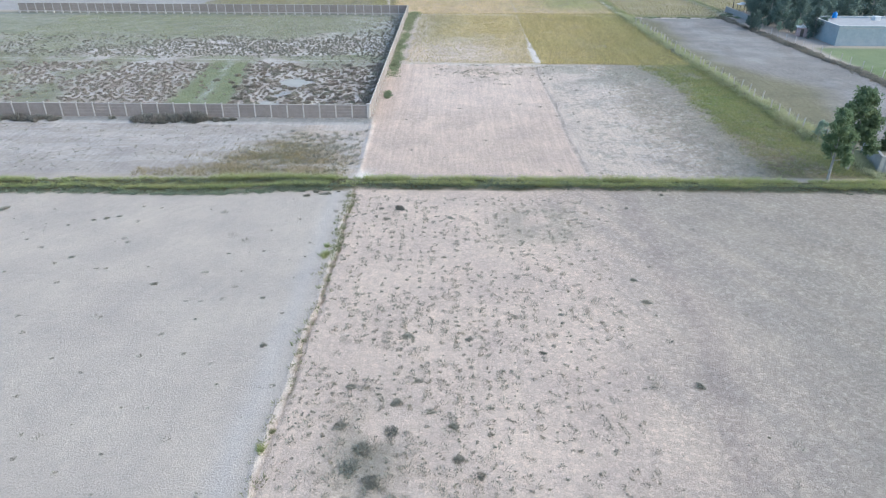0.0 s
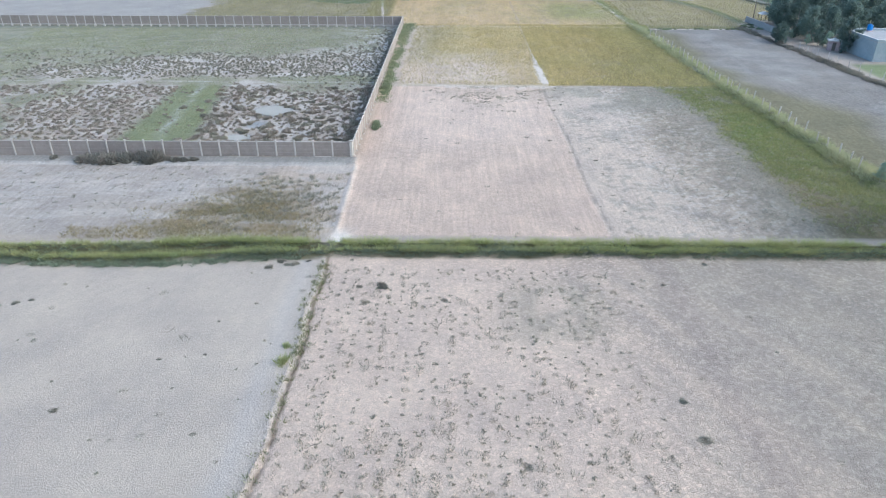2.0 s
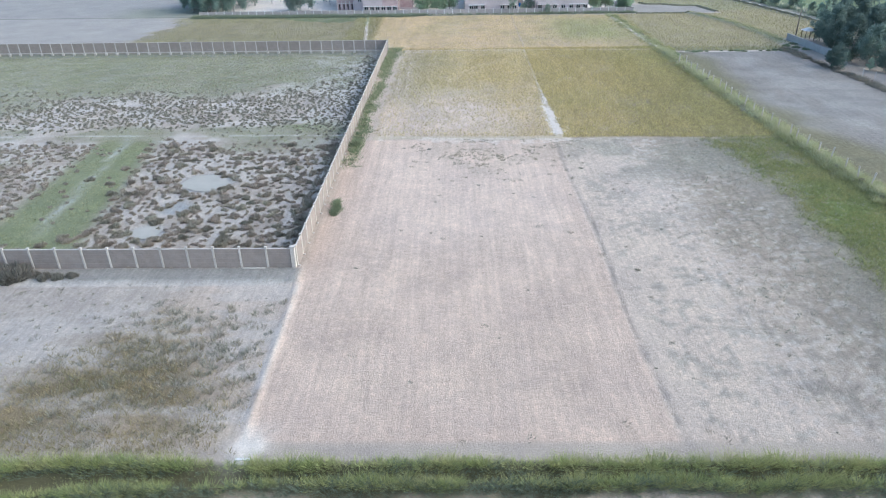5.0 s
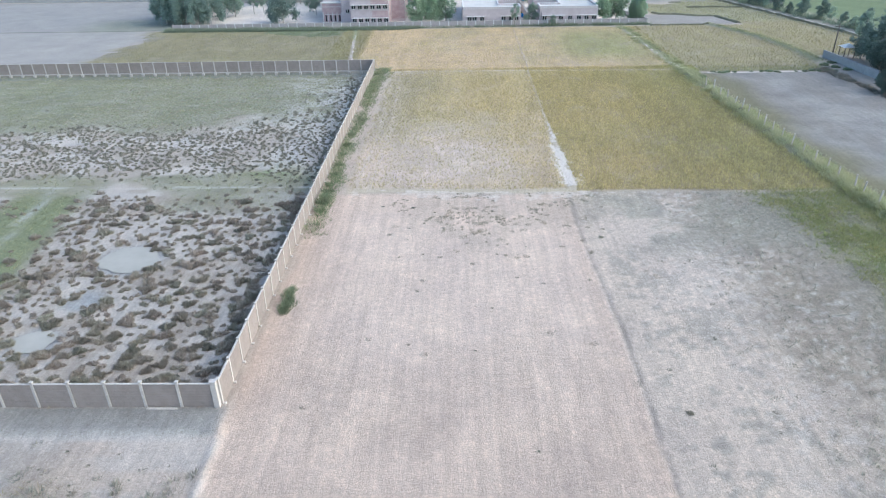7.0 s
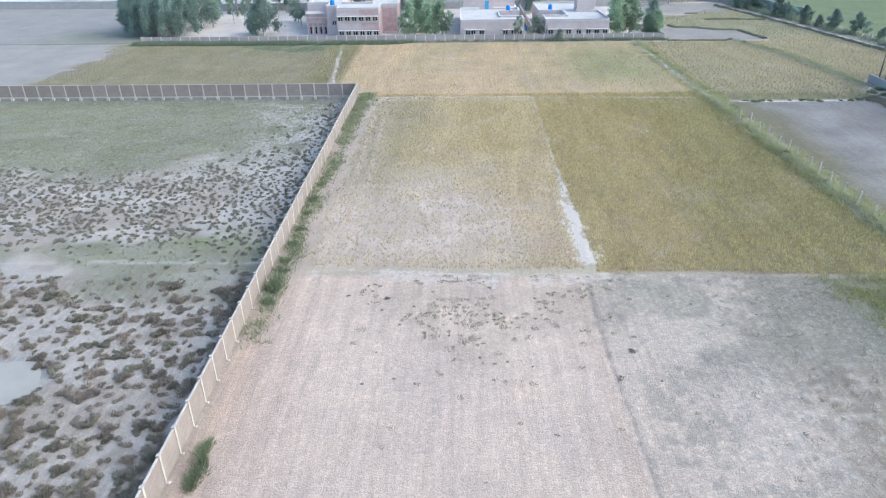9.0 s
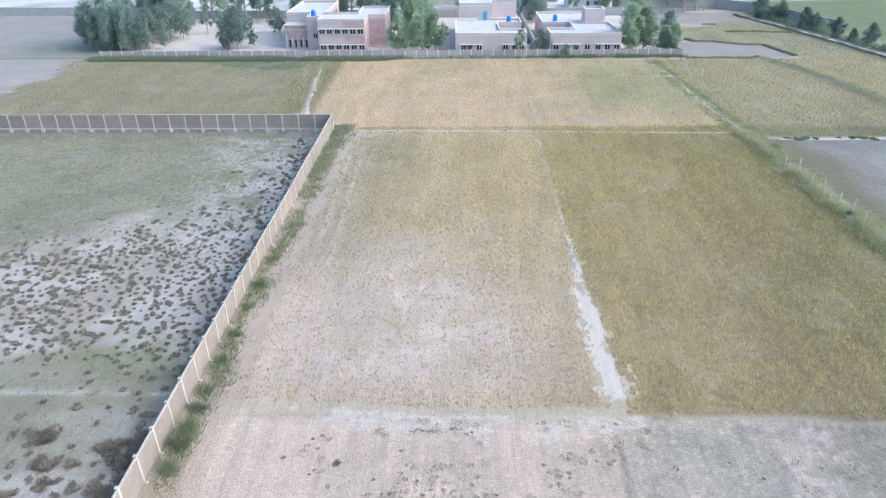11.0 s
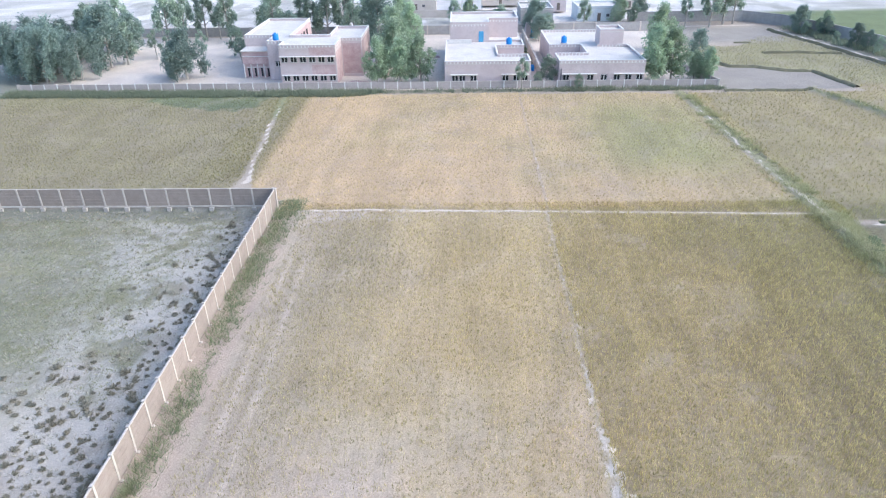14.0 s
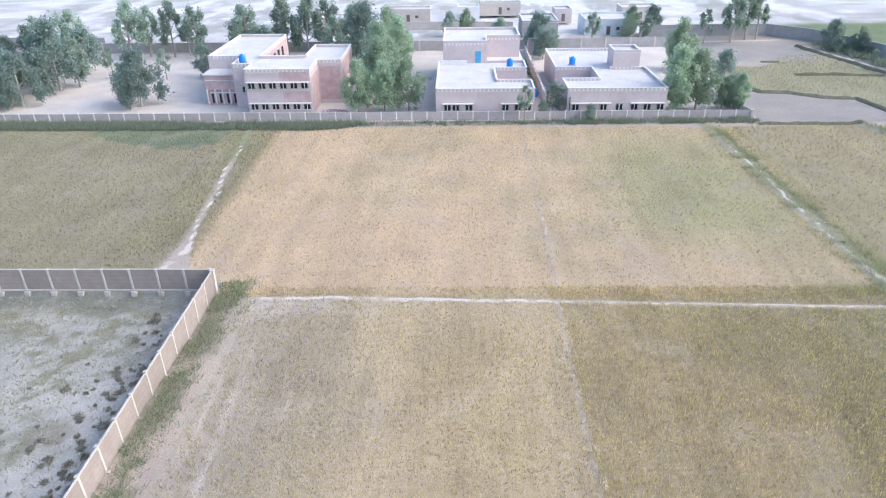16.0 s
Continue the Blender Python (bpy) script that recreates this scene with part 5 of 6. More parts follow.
def kiosk(x, y):
    k = thing("kiosk", "small white-roofed shelter beside the farm wall", "shelter", at_plan(x, y))
    for sx in (-1, 1):
        for sy in (-1, 1):
            piece("leg", box("leg", sx * 1.0 - 0.06, sx * 1.0 + 0.06, sy * 1.0 - 0.06, sy * 1.0 + 0.06, -0.2, 2.1, WOOD), k)
    bm = bmesh.new()
    bmesh.ops.create_cone(bm, cap_ends=True, segments=4, radius1=1.9, radius2=0.3, depth=0.6, matrix=pose(0, 0, 2.4, 0, 0, 45))
    piece("roof", from_bm("roof", bm, WHITEWASH), k)


kiosk(92.8, 101.0)


def brick_hut(x, y):
    k = thing("hut", "small red brick hut with a white slab roof", "hut", at_plan(x, y), -0.35)
    piece("wall", boxes("wall", [(-1.1, -0.9, -1.0, 1.0, -0.2, 2.0), (0.9, 1.1, -1.0, 1.0, -0.2, 2.0), (-0.9, 0.9, 0.8, 1.0, -0.2, 2.0), (-0.9, -0.35, -1.0, -0.8, -0.2, 2.0), (0.35, 0.9, -1.0, -0.8, -0.2, 2.0), (-0.35, 0.35, -1.0, -0.8, 1.75, 2.0)], BRICK_RED), k)
    piece("door", box("door", -0.35, 0.35, -0.95, -0.9, 0, 1.75, WOOD), k)
    piece("roof", box("roof", -1.35, 1.35, -1.3, 1.2, 2.0, 2.14, WHITEWASH, 0.02), k)
    piece("finial", boxes("finial", [(-0.35, 0.35, -0.35, 0.35, 2.14, 2.4), (-0.15, 0.15, -0.15, 0.15, 2.4, 2.6)], WHITEWASH, 0.02), k)


brick_hut(94.6, 67.2)


# ---- pools ----
def pool(px, py, pr):
    bm = bmesh.new()
    r = random.Random(int(pr * 100))
    ph = [r.uniform(0, 6.28) for _ in range(3)]
    edge = []
    for i in range(48):
        a = 2 * math.pi * i / 48
        q = pr * (0.86 + 0.05 * math.sin(2 * a + ph[0]) + 0.04 * math.sin(3 * a + ph[1]) + 0.03 * math.sin(5 * a + ph[2]) + 0.02 * math.sin(11 * a + ph[0]))
        edge.append(bm.verts.new((px + q * math.cos(a), py + 0.95 * q * math.sin(a), 0)))
    bm.faces.new(edge)
    ob = new("water", from_bm("water", bm, WATER))
    ob.location.z = float(ground_z(px, py)) + 0.14
    tagged(ob, "shallow muddy grey pool among saltbush", "pool", "yard pools", "structure")


for p in (POOLS[0], POOLS[2]):
    pool(*p)


# ---- trees ----
def limb(bm, a, b, r0, r1, seg=6):
    a, b = Vector(a), Vector(b)
    q = (b - a).to_track_quat("Z", "Y")
    rings = []
    for p, r in ((a, r0), ((a + b) / 2 + Vector((0, 0, 0.02)), (r0 + r1) / 2), (b, r1)):
        rings.append([bm.verts.new(p + q @ Vector((r * math.cos(2 * math.pi * i / seg), r * math.sin(2 * math.pi * i / seg), 0))) for i in range(seg)])
    for s, t in zip(rings, rings[1:]):
        for i in range(seg):
            bm.faces.new((s[i], s[(i + 1) % seg], t[(i + 1) % seg], t[i]))


def leaf_cloud(centres, radii, per, size, rng, droop):
    """Small leaf sprays, each one pointed, strewn loosely about the clumps' hearts."""
    n = len(centres) * per
    c, r = np.repeat(centres, per, 0), np.repeat(radii, per)
    d = rng.normal(size=(n, 3)) * (1, 1, 0.85)
    p = c + d * (r * 0.62)[:, None]
    p[:, 2] -= droop * rng.rand(n) ** 2
    u = rng.normal(size=(n, 3))
    u[:, 2] -= 0.7 * (droop > 0)
    u /= np.linalg.norm(u, axis=1)[:, None]
    w = np.cross(u, rng.normal(size=(n, 3)))
    w /= np.linalg.norm(w, axis=1)[:, None] + 1e-6
    s = size * rng.uniform(0.6, 1.3, n)[:, None]
    v = np.stack([p - u * s * 0.45 - w * s * 0.3, p - u * s * 0.45 + w * s * 0.3, p + u * s * 0.65], 1).reshape(-1, 3)
    return v, np.arange(len(v)).reshape(-1, 3)


def make_tree(name, label, h, spread, seed, lobes=7, slim=False, leaf=LEAF, bare=0.28, clumps=70, per=52):
    """A tapered trunk, limbs and an uneven crown of leaf sprays in several lobes, standing at the origin."""
    rng = np.random.RandomState(seed)
    bm = bmesh.new()
    bend = rng.uniform(-0.04, 0.04, 2) * h
    fork = h * (bare + 0.10)
    spine = lambda z: (bend[0] * z / h, bend[1] * z / h, z)
    limb(bm, (0, 0, -0.3), spine(fork), 0.022 * h, 0.015 * h, 8)
    limb(bm, spine(fork), spine(h * 0.86), 0.015 * h, 0.004 * h, 7)
    tips, sizes = [], []
    for k in range(lobes):
        t = (k + 0.35 + 0.5 * rng.rand()) / lobes
        a = k * 2.4 + rng.uniform(-0.5, 0.5)
        prof = (math.sin(math.pi * min(1.0, 0.24 + 0.76 * t)) ** 0.6) if t < 0.86 else 0.18
        rad = spread * prof * (rng.uniform(0.6, 1.0) if slim else rng.uniform(0.45, 0.8))
        z = h * (bare + 0.07 + (0.86 - bare) * t)
        tips.append((spine(z)[0] + rad * math.cos(a), spine(z)[1] + rad * math.sin(a), z))
        sizes.append(spread * (rng.uniform(0.24, 0.36) if slim else rng.uniform(0.30, 0.46)) * (1.0 if t < 0.8 else 0.8))
        limb(bm, spine(max(fork * 0.8, z - h * rng.uniform(0.14, 0.24))), tips[-1], 0.009 * h, 0.002 * h, 5)
    centres, radii = [], []
    for i in range(clumps):
        k = i % lobes
        d = rng.normal(size=3)
        d *= rng.rand() ** 0.4 / np.linalg.norm(d)
        tall = 1.55 if slim else 1.15
        p = np.array(tips[k]) + d * sizes[k] * (1, 1, tall)
        if slim:
            p[2] -= 0.35 * sizes[k] * rng.rand()
        centres.append(p)
        radii.append(spread * rng.uniform(0.10, 0.22))
    size = 0.036 * h if h > 6 else 0.046 * h
    v, f = leaf_cloud(np.array(centres), np.array(radii), per, size, rng, 0.09 * h if slim else 0.02 * h)
    t = thing(name, label, "tree")
    piece("trunk", from_bm("trunk", bm, BARK, True), t, label="pale bare trunk and limbs")
    piece("crown", mesh_of("crown", v, f, leaf), t)
    return t


def plant_all():
    kinds = {
        "tall": make_tree("tree", "tall eucalyptus with a loose drooping grey-green crown", 11, 2.7, 11, 8, slim=True, bare=0.26, clumps=80),
        "round": make_tree("tree", "full leafy shade tree with a dense green crown", 9, 3.0, 12, 12, leaf=LEAFROUND, bare=0.08, clumps=160),
        "dark": make_tree("tree", "dense dark green shade tree", 9, 3.4, 13, 11, leaf=LEAFDARK, bare=0.12, clumps=150),
        "slim": make_tree("tree", "slender young eucalyptus with thin pale trunk", 7, 1.5, 14, 6, slim=True, bare=0.34, clumps=48),
        "young": make_tree("tree", "young leafy tree with a low crown", 5, 1.8, 15, 7, bare=0.12, clumps=70),
        "grove": make_tree("tree", "dense dark green farm tree", 9, 3.3, 18, 11, leaf=LEAFGROVE, bare=0.1, clumps=130),
        "field": make_tree("tree", "narrow dark green tree at the end of the ditch", 9, 2.15, 17, 10, leaf=LEAFFIELD, bare=0.24, clumps=150),
        "big": make_tree("tree", "big spreading eucalyptus with hanging leaf masses", 11, 4.2, 16, 12, slim=True, leaf=LEAFDARK, bare=0.16, clumps=150),
    }
    size = {"tall": 11, "round": 9, "dark": 9, "slim": 7, "young": 5, "field": 9, "grove": 9, "big": 11}
    spots = []
    # by the grassy strip
    spots += [("field", 57.0, -22.2, 8.8), ("field", 61.0, -18.9, 10.4), ("field", 66.8, -17.0, 6.0), ("young", 62.6, -8.0, 2.6), ("young", 71, -17, 5.5)]
    # school front, left group
    spots += [
        ("big", -64.0, 152.5, 10.5), ("big", -60.5, 150.6, 9.6), ("big", -57.5, 150.0, 10.2), ("big", -54.2, 150.6, 9.6), ("big", -51.2, 151.2, 9.0), ("big", -59.0, 156.5, 10.8), ("dark", -63.5, 158.0, 9),
        ("big", -50.4, 161.0, 12.5), ("tall", -53.5, 164.5, 12), ("tall", -48.2, 163.5, 9.0),
        ("big", -31.2, 151.3, 9.4), ("big", -33.6, 152.6, 7.0), ("slim", -43.9, 168.0, 6.6), ("slim", -41.8, 171.0, 6.0), ("slim", -34.0, 168.5, 6.2), ("young", -26.6, 170.0, 6.4), ("slim", -24.4, 164.0, 5.6),
        ("tall", -57.5, 168, 11), ("dark", -62, 166, 9), ("tall", -56.2, 178.0, 12), ("dark", -51.5, 173, 9), ("tall", -61, 175, 11), ("big", -66.0, 162, 10),
        ("tall", -48.5, 185.5, 12.5), ("tall", -45.4, 188.0, 11), ("tall", -40.0, 187.6, 12), ("slim", -37.0, 188.6, 8), ("tall", -34.0, 187.0, 11), ("slim", -26.5, 188.5, 5),
    ]
    # behind the two-storey block
    spots += [
        ("tall", -21.5, 182, 12), ("dark", -17.5, 180, 8), ("tall", -14.5, 186, 13), ("round", -23.5, 186.5, 10), ("tall", -10.0, 184, 13), ("tall", -6.0, 188, 12), ("dark", 2.2, 182.5, 12.0), ("round", 6.0, 187, 10), ("tall", -3.0, 180, 10), ("tall", -1.5, 188, 11),
    ]
    # between the blocks
    spots += [
        ("round", 5.4, 146.8, 8.4), ("round", 9.3, 147.6, 8.0), ("round", 13.0, 147.8, 8.6), ("round", 8.0, 154.0, 10.2), ("round", 7.0, 163.0, 11), ("round", 9.5, 176.0, 10),
        ("slim", 30.2, 141.2, 6.0), ("young", 34.6, 144.6, 5.2), ("young", 33.0, 143.6, 2.6), ("young", 39.8, 141.2, 2.7),
        ("dark", 36.0, 185.5, 9), ("young", 39.6, 188.4, 5), ("tall", 48.8, 196.5, 7), ("young", 29.0, 196, 6), ("young", 18.0, 206, 6), ("round", 22, 210, 6), ("young", 56, 196.5, 5), ("young", 61, 197, 5.5),
    ]
    # right of the blocks
    spots += [
        ("round", 53.4, 145.8, 10.0), ("round", 56.3, 145.6, 9.4), ("round", 62.6, 145.4, 6.0), ("round", 60.5, 146.4, 5.2), ("dark", 65.0, 159.0, 6.6), ("round", 60.6, 170.0, 9.6), ("round", 58.6, 202.5, 7.0), ("dark", 63.2, 203.5, 7.0), ("slim", 72.0, 192.5, 8.0), ("dark", 36.8, 181.0, 6.0),
        ("tall", 77.8, 192.8, 12.5), ("tall", 82.0, 195.6, 13), ("slim", 84.5, 196.0, 11), ("dark", 95.6, 184.5, 6.5), ("round", 99.4, 181.5, 5.5),
    ]
    # farmstead
    spots += [
        ("grove", 85.6, 75.2, 4.2), ("grove", 86.9, 75.8, 4.6), ("grove", 86.4, 74.0, 3.4), ("grove", 92.6, 90.5, 9.5), ("grove", 92.8, 82.2, 9), ("grove", 92.9, 76.3, 8), ("grove", 93.4, 71.4, 4.4), ("grove", 91.4, 86.8, 7.0), ("young", 91.6, 72.6, 2.4), ("young", 90.6, 79.2, 2.2), ("grove", 97.5, 84.0, 10), ("grove", 96.0, 94.5, 10), ("grove", 102.0, 89.0, 11), ("grove", 107.0, 85.0, 11), ("grove", 100.5, 97.0, 12), ("grove", 112.0, 88.0, 11), ("grove", 118.0, 92.0, 12), ("grove", 124.0, 86.0, 11), ("grove", 108.0, 96.0, 12), ("grove", 131, 92, 12),
        ("grove", 96.4, 65.0, 7.5), ("grove", 98.0, 76.5, 8.0), ("grove", 103.0, 78.0, 9.0), ("grove", 110.0, 78.5, 9.0), ("grove", 117.0, 80.0, 10.0), ("grove", 125.0, 78.0, 9.0), ("young", 94.5, 70.0, 3.4), ("slim", 97, 104, 9), ("grove", 94.6, 99.0, 7),
    ]
    rng = random.Random(5)
    for k, y in enumerate(np.arange(104, 186, 3.6)):
        spots.append((("grove", "young", "grove")[k % 3], float(road_x(y)) + 3.6 + rng.uniform(-1, 1.6), float(y) + rng.uniform(-1.5, 1.5), rng.uniform(2.4, 6.4)))
    used = set()
    for kind, x, y, h in spots:
        s = h / size[kind]
        x, y, z = at_plan(x, y)
        m = pose(x, y, z - 0.05, 0, 0, rng.uniform(0, 360))
        if kind in used:
            t = copy_thing(kinds[kind], m)
        else:
            used.add(kind)
            t = kinds[kind]
            t.matrix_basis = m
        t.scale = (s * rng.uniform(0.92, 1.08), s * rng.uniform(0.92, 1.08), s)
        tagged(t, group="field and school trees")


plant_all()


# ---- bushes and weeds ----
def bush_data(seed, lobes, twigs, flat=0.62, width=0.026, heart=0.6):
    """A bush about one metre across: low domes of fine twigs grown into one another, with a dark heart."""
    rng = np.random.RandomState(seed)
    vs, fs, n = [], [], 0
    for k in range(lobes):
        a, q = k * 2.4 + rng.uniform(-0.6, 0.6), 0.0 if k == 0 else rng.uniform(0.16, 0.36)
        mid = np.array([q * math.cos(a), q * math.sin(a), 0.0])
        size = rng.uniform(0.24, 0.34) * (1.15 if k == 0 else 0.9)
        bm = bmesh.new()
        bmesh.ops.create_icosphere(bm, subdivisions=1, radius=size * heart)
        cv = np.array([v.co for v in bm.verts]) * (1, 1, flat) + mid
        cf = np.array([[v.index for v in f.verts] for f in bm.faces])
        bm.free()
        vs.append(cv)
        fs.append(cf + n)
        n += len(cv)
        d = rng.normal(size=(twigs, 3))
        d[:, 2] = np.abs(d[:, 2]) * 0.9
        d /= np.linalg.norm(d, axis=1)[:, None]
        foot = d * size * 0.45 * (1, 1, flat)
        tip = d * (size * rng.uniform(0.8, 1.2, twigs))[:, None] * (1, 1, flat * 1.2) + rng.normal(size=(twigs, 3)) * 0.03
        tip[:, 2] = np.abs(tip[:, 2]) + 0.02
        side = np.cross(d, rng.normal(size=(twigs, 3)))
        side *= width / (np.linalg.norm(side, axis=1)[:, None] + 1e-6)
        tv = np.stack([foot - side, foot + side, tip], 1).reshape(-1, 3) + mid
        vs.append(tv)
        fs.append(np.arange(len(tv)).reshape(-1, 3) + n)
        n += len(tv)
    return np.concatenate(vs), np.concatenate(fs)


def many(name, pts, sizes, protos, material, label, category, seed):
    """All bushes of a stretch as one mesh."""
    rng = np.random.RandomState(seed)
    vs, fs, off = [], [], 0
    pts = np.column_stack(plan(pts[:, 0], pts[:, 1]))
    z = ground_z(pts[:, 0], pts[:, 1])
    for i, ((x, y), s) in enumerate(zip(pts, sizes)):
        v, f = protos[i % len(protos)]
        a = rng.uniform(0, 6.28)
        ca, sa = math.cos(a), math.sin(a)
        w = np.column_stack([(v[:, 0] * ca - v[:, 1] * sa) * s * rng.uniform(0.8, 1.3), (v[:, 0] * sa + v[:, 1] * ca) * s, v[:, 2] * s]) + (x, y, z[i])
        vs.append(w)
        fs.append(f + off)
        off += len(v)
    return tagged(new(name, mesh_of(name, np.concatenate(vs), np.concatenate(fs), material)), label, category, kind="stuff")


def yard_shrubs():
    rng = np.random.RandomState(23)
    p = np.r_[scatter(-96, -0.5, 0.6, 40, 1.0, rng, 0.38), scatter(-96, -0.5, 40, 95, 0.66, rng, 0.55)]
    x, y = p[:, 0], p[:, 1]
    n, n2 = fbm(x, y, 5, 101), fbm(x, y, 2.2, 105)
    dens = band(y, 0, 35.5, 3) * 0.95 + band(y, 41, 64 + (n - 0.5) * 24, 5) * 0.8 * ease(n2 - 0.32, 0.25) + 0.03
    dens = np.maximum(dens, ease(x + 10 - (n - .5) * 8, 5) * 0.5 * ease(92 - y, 8))
    dens *= 1 - np.clip(yard_green(x, y) * 1.15, 0, 1) * (1 - 0.10 - 0.35 * band(y, 36, 46, 3))
    dens *= 0.8 + 0.4 * ease(n2 - 0.36, 0.3)
    for px, py, pr in POOLS:
        dens *= 1 - np.exp(-(((x - px) / pr) ** 2 + ((y - py) / pr) ** 2) ** 3 * 0.9)
    ring = np.hypot((x + 15.4) / 3.2, (y - 20.6) / 3.05)
    dens = np.maximum(dens, 0.95 * (ring > 0.98) * (ring < 1.45))
    # bushes stand thick along the inner foot of the side wall
    dens = np.maximum(dens, ease(x + 1.9, 1.0) * 0.9 * (y < 80))
    keep = rng.rand(len(p)) < dens
    p, y, n = p[keep], y[keep], n[keep]
    size = np.where(y < 37, 0.75 + 0.75 * rng.rand(len(p)) ** 1.4, 0.5 + 0.65 * rng.rand(len(p)) ** 1.3)
    size = np.where((p[:, 0] > -1.9) & (y < 80), size * 1.25, size)
    size *= np.where(y > 64, np.where(p[:, 0] > -14, 1.1, 0.8), 1.0)
    near = (p[:, 0] > -30) & (p[:, 1] < 34)
    order = np.argsort(np.where(near, -size, 9))[:270]
    chosen = np.zeros(len(p), bool)
    chosen[order] = near[order]
    protos = [bush_data(s, 5, 130, 0.85, 0.024, 0.5) for s in (1, 2, 3, 4, 5)]
    meshes = [mesh_of("shrub", v, f, m) for (v, f), m in zip(protos, (SHRUB, SHRUB, YARDWEED, SHRUB, SHRUB))]
    labels = ("grey-brown twiggy saltbush dome on pale crust", "grey-brown twiggy saltbush dome on pale crust", "dull olive saltbush on pale crust", "grey-brown twiggy saltbush dome on pale crust", "grey-brown twiggy saltbush dome on pale crust")
    for i in np.flatnonzero(chosen):
        k = i % 5
        ob = new("shrub", meshes[k])
        s = float(size[i])
        ob.location = (p[i, 0], p[i, 1], float(ground_z(p[i, 0], p[i, 1])) - 0.02)
        ob.rotation_euler[2] = rng.uniform(0, 6.28)
        ob.scale = (s * rng.uniform(0.9, 1.15), s, s * rng.uniform(0.75, 1.1))
        tagged(ob, labels[k], "shrub", "saltbush in the walled yard")
    light = [bush_data(s, 2, 40, 0.66, 0.036) for s in (6, 7, 8, 9)]
    rest = ~chosen
    far_off = p[:, 1] > 37
    many("saltbush", p[rest & ~far_off], size[rest & ~far_off], light, SHRUB, "scattered grey-brown saltbush on pale crust", "shrubs", 3)
    many("saltbush", p[rest & far_off], size[rest & far_off], [bush_data(s, 1, 62, 0.72, 0.034) for s in (41, 42, 43)], YARDWEED, "dense low grey saltbush on pale crust", "shrubs", 4)


yard_shrubs()


def single_bushes():
    green = mesh_of("bush", *bush_data(31, 6, 110, 0.7), GREENSHRUB)
    tuft = mesh_of("tuft", *blade_data(np.random.RandomState(8).uniform(-0.3, 0.3, (9, 3)) * (1, 1, 0), 34, 0.62, 0.2, 0.03, 0.45, np.random.RandomState(34)), BUNDGRASS)
    dark = mesh_of("bush", *bush_data(32, 7, 130, 1.05), DARKSHRUB)
    dusty = mesh_of("bush", *bush_data(33, 9, 80, 0.36, 0.022, 0.06), WEED)
    rng = random.Random(9)
    clump = tuft.copy()
    clump.materials[0] = GREENSHRUB
    rows = [(clump, x, y, s, "fresh green grass tussock beside the panel wall") for x, y, s in ((1.5, 12.4, 1.2), (1.7, 13.3, 1.3), (1.5, 14.2, 1.3), (1.5, 11.6, 1.1), (1.4, 15.0, 0.9), (1.0, 31.5, 1.3), (1.0, 33.4, 1.5), (1.2, 35.0, 1.5), (1.0, 36.8, 1.2), (0.9, 38.6, 1.3), (1.0, 42.0, 1.2), (1.0, 45.2, 1.0), (0.8, 49.0, 1.1), (0.9, 52.5, 1.2), (0.8, 57.0, 1.1))]
    rows += [(tuft, 0.45, -42.2, 1.0, "round green tuft on the earth ridge"), (tuft, 0.55, -66.6, 0.75, "round green tuft on the earth ridge"), (tuft, 0.9, -65.0, 0.5, "round green tuft on the earth ridge"), (tuft, 0.3, -40.3, 0.7, "round green tuft on the earth ridge")]
    rows += [(dark, -34 + i * 1.15 + rng.uniform(-0.3, 0.3), -1.5 + rng.uniform(-0.4, 0.3), rng.uniform(2.3, 3.4), "dark thorny bush before the panel wall") for i in range(9)]
    rows += [(dark, -23.6 + i * 1.2, -1.6 + rng.uniform(-0.2, 0.2), rng.uniform(1.2, 1.8), "dark thorny bush before the panel wall") for i in range(4)]
    rows += [(dark, -56 + i * 1.4, -1.6 + rng.uniform(-0.4, 0.3), rng.uniform(1.6, 2.4), "dark thorny bush before the panel wall") for i in range(8)]
    rows += [(dark, -38.0, -1.2, 1.2, "dark thorny bush before the panel wall"), (dusty, -32.6, -23.9, 1.5, "bare twiggy bush on the grassy bank")]
    rows += [(dusty, x, y, s, "dusty grey-green weed clump on bare soil") for x, y, s in ((6.8, -66.4, 1.3), (7.6, -69, 1.5), (5.1, -64.5, 1.0), (8.8, -54.8, 1.1), (17.2, -52, 0.8), (29.3, -60.2, 0.9), (28.4, -49.7, 1.0), (13.5, -55.1, 0.8), (18.9, -56.7, 0.8), (12.6, -67.2, 1.0), (10.8, -63.1, 0.9), (5.3, -60.7, 0.9), (8.4, -64.9, 1.2), (9.9, -60, 0.9))]
    rows += [(dusty, x, y, s, "dusty grey-green weed clump on bare soil") for x, y, s in ((28.1, -46.1, 0.8), (12.3, -64.4, 0.9), (13.9, -68.5, 0.9), (8.5, -62.3, 1.0), (6.2, -67.8, 1.6), (7.2, -71.5, 1.7), (8.6, -70.5, 1.4), (5.5, -34.2, 0.9), (4.7, -31.7, 0.8), (12.0, -33.8, 0.8), (31, -31.1, 0.7), (35.8, -27.3, 0.7), (25.5, -34.8, 0.6))]
    rows += [(dusty, x, y, s, "dusty grey-green weed clump on bare soil") for x, y, s in ((7.8, 32.5, 0.6), (11.2, 32.1, 0.7), (10.9, 30.3, 0.5), (14.5, 27.1, 0.5), (17.6, 25.7, 0.5), (17.4, 23.6, 0.4), (19.1, 25.7, 0.5), (19, 23.3, 0.4), (11, 27.1, 0.4), (30.2, 24.7, 0.8), (30.9, 3.3, 0.5), (31, -0.7, 0.7), (22.8, -2.3, 0.5), (30, -3.6, 0.4), (-4.1, 91.7, 1.3))]
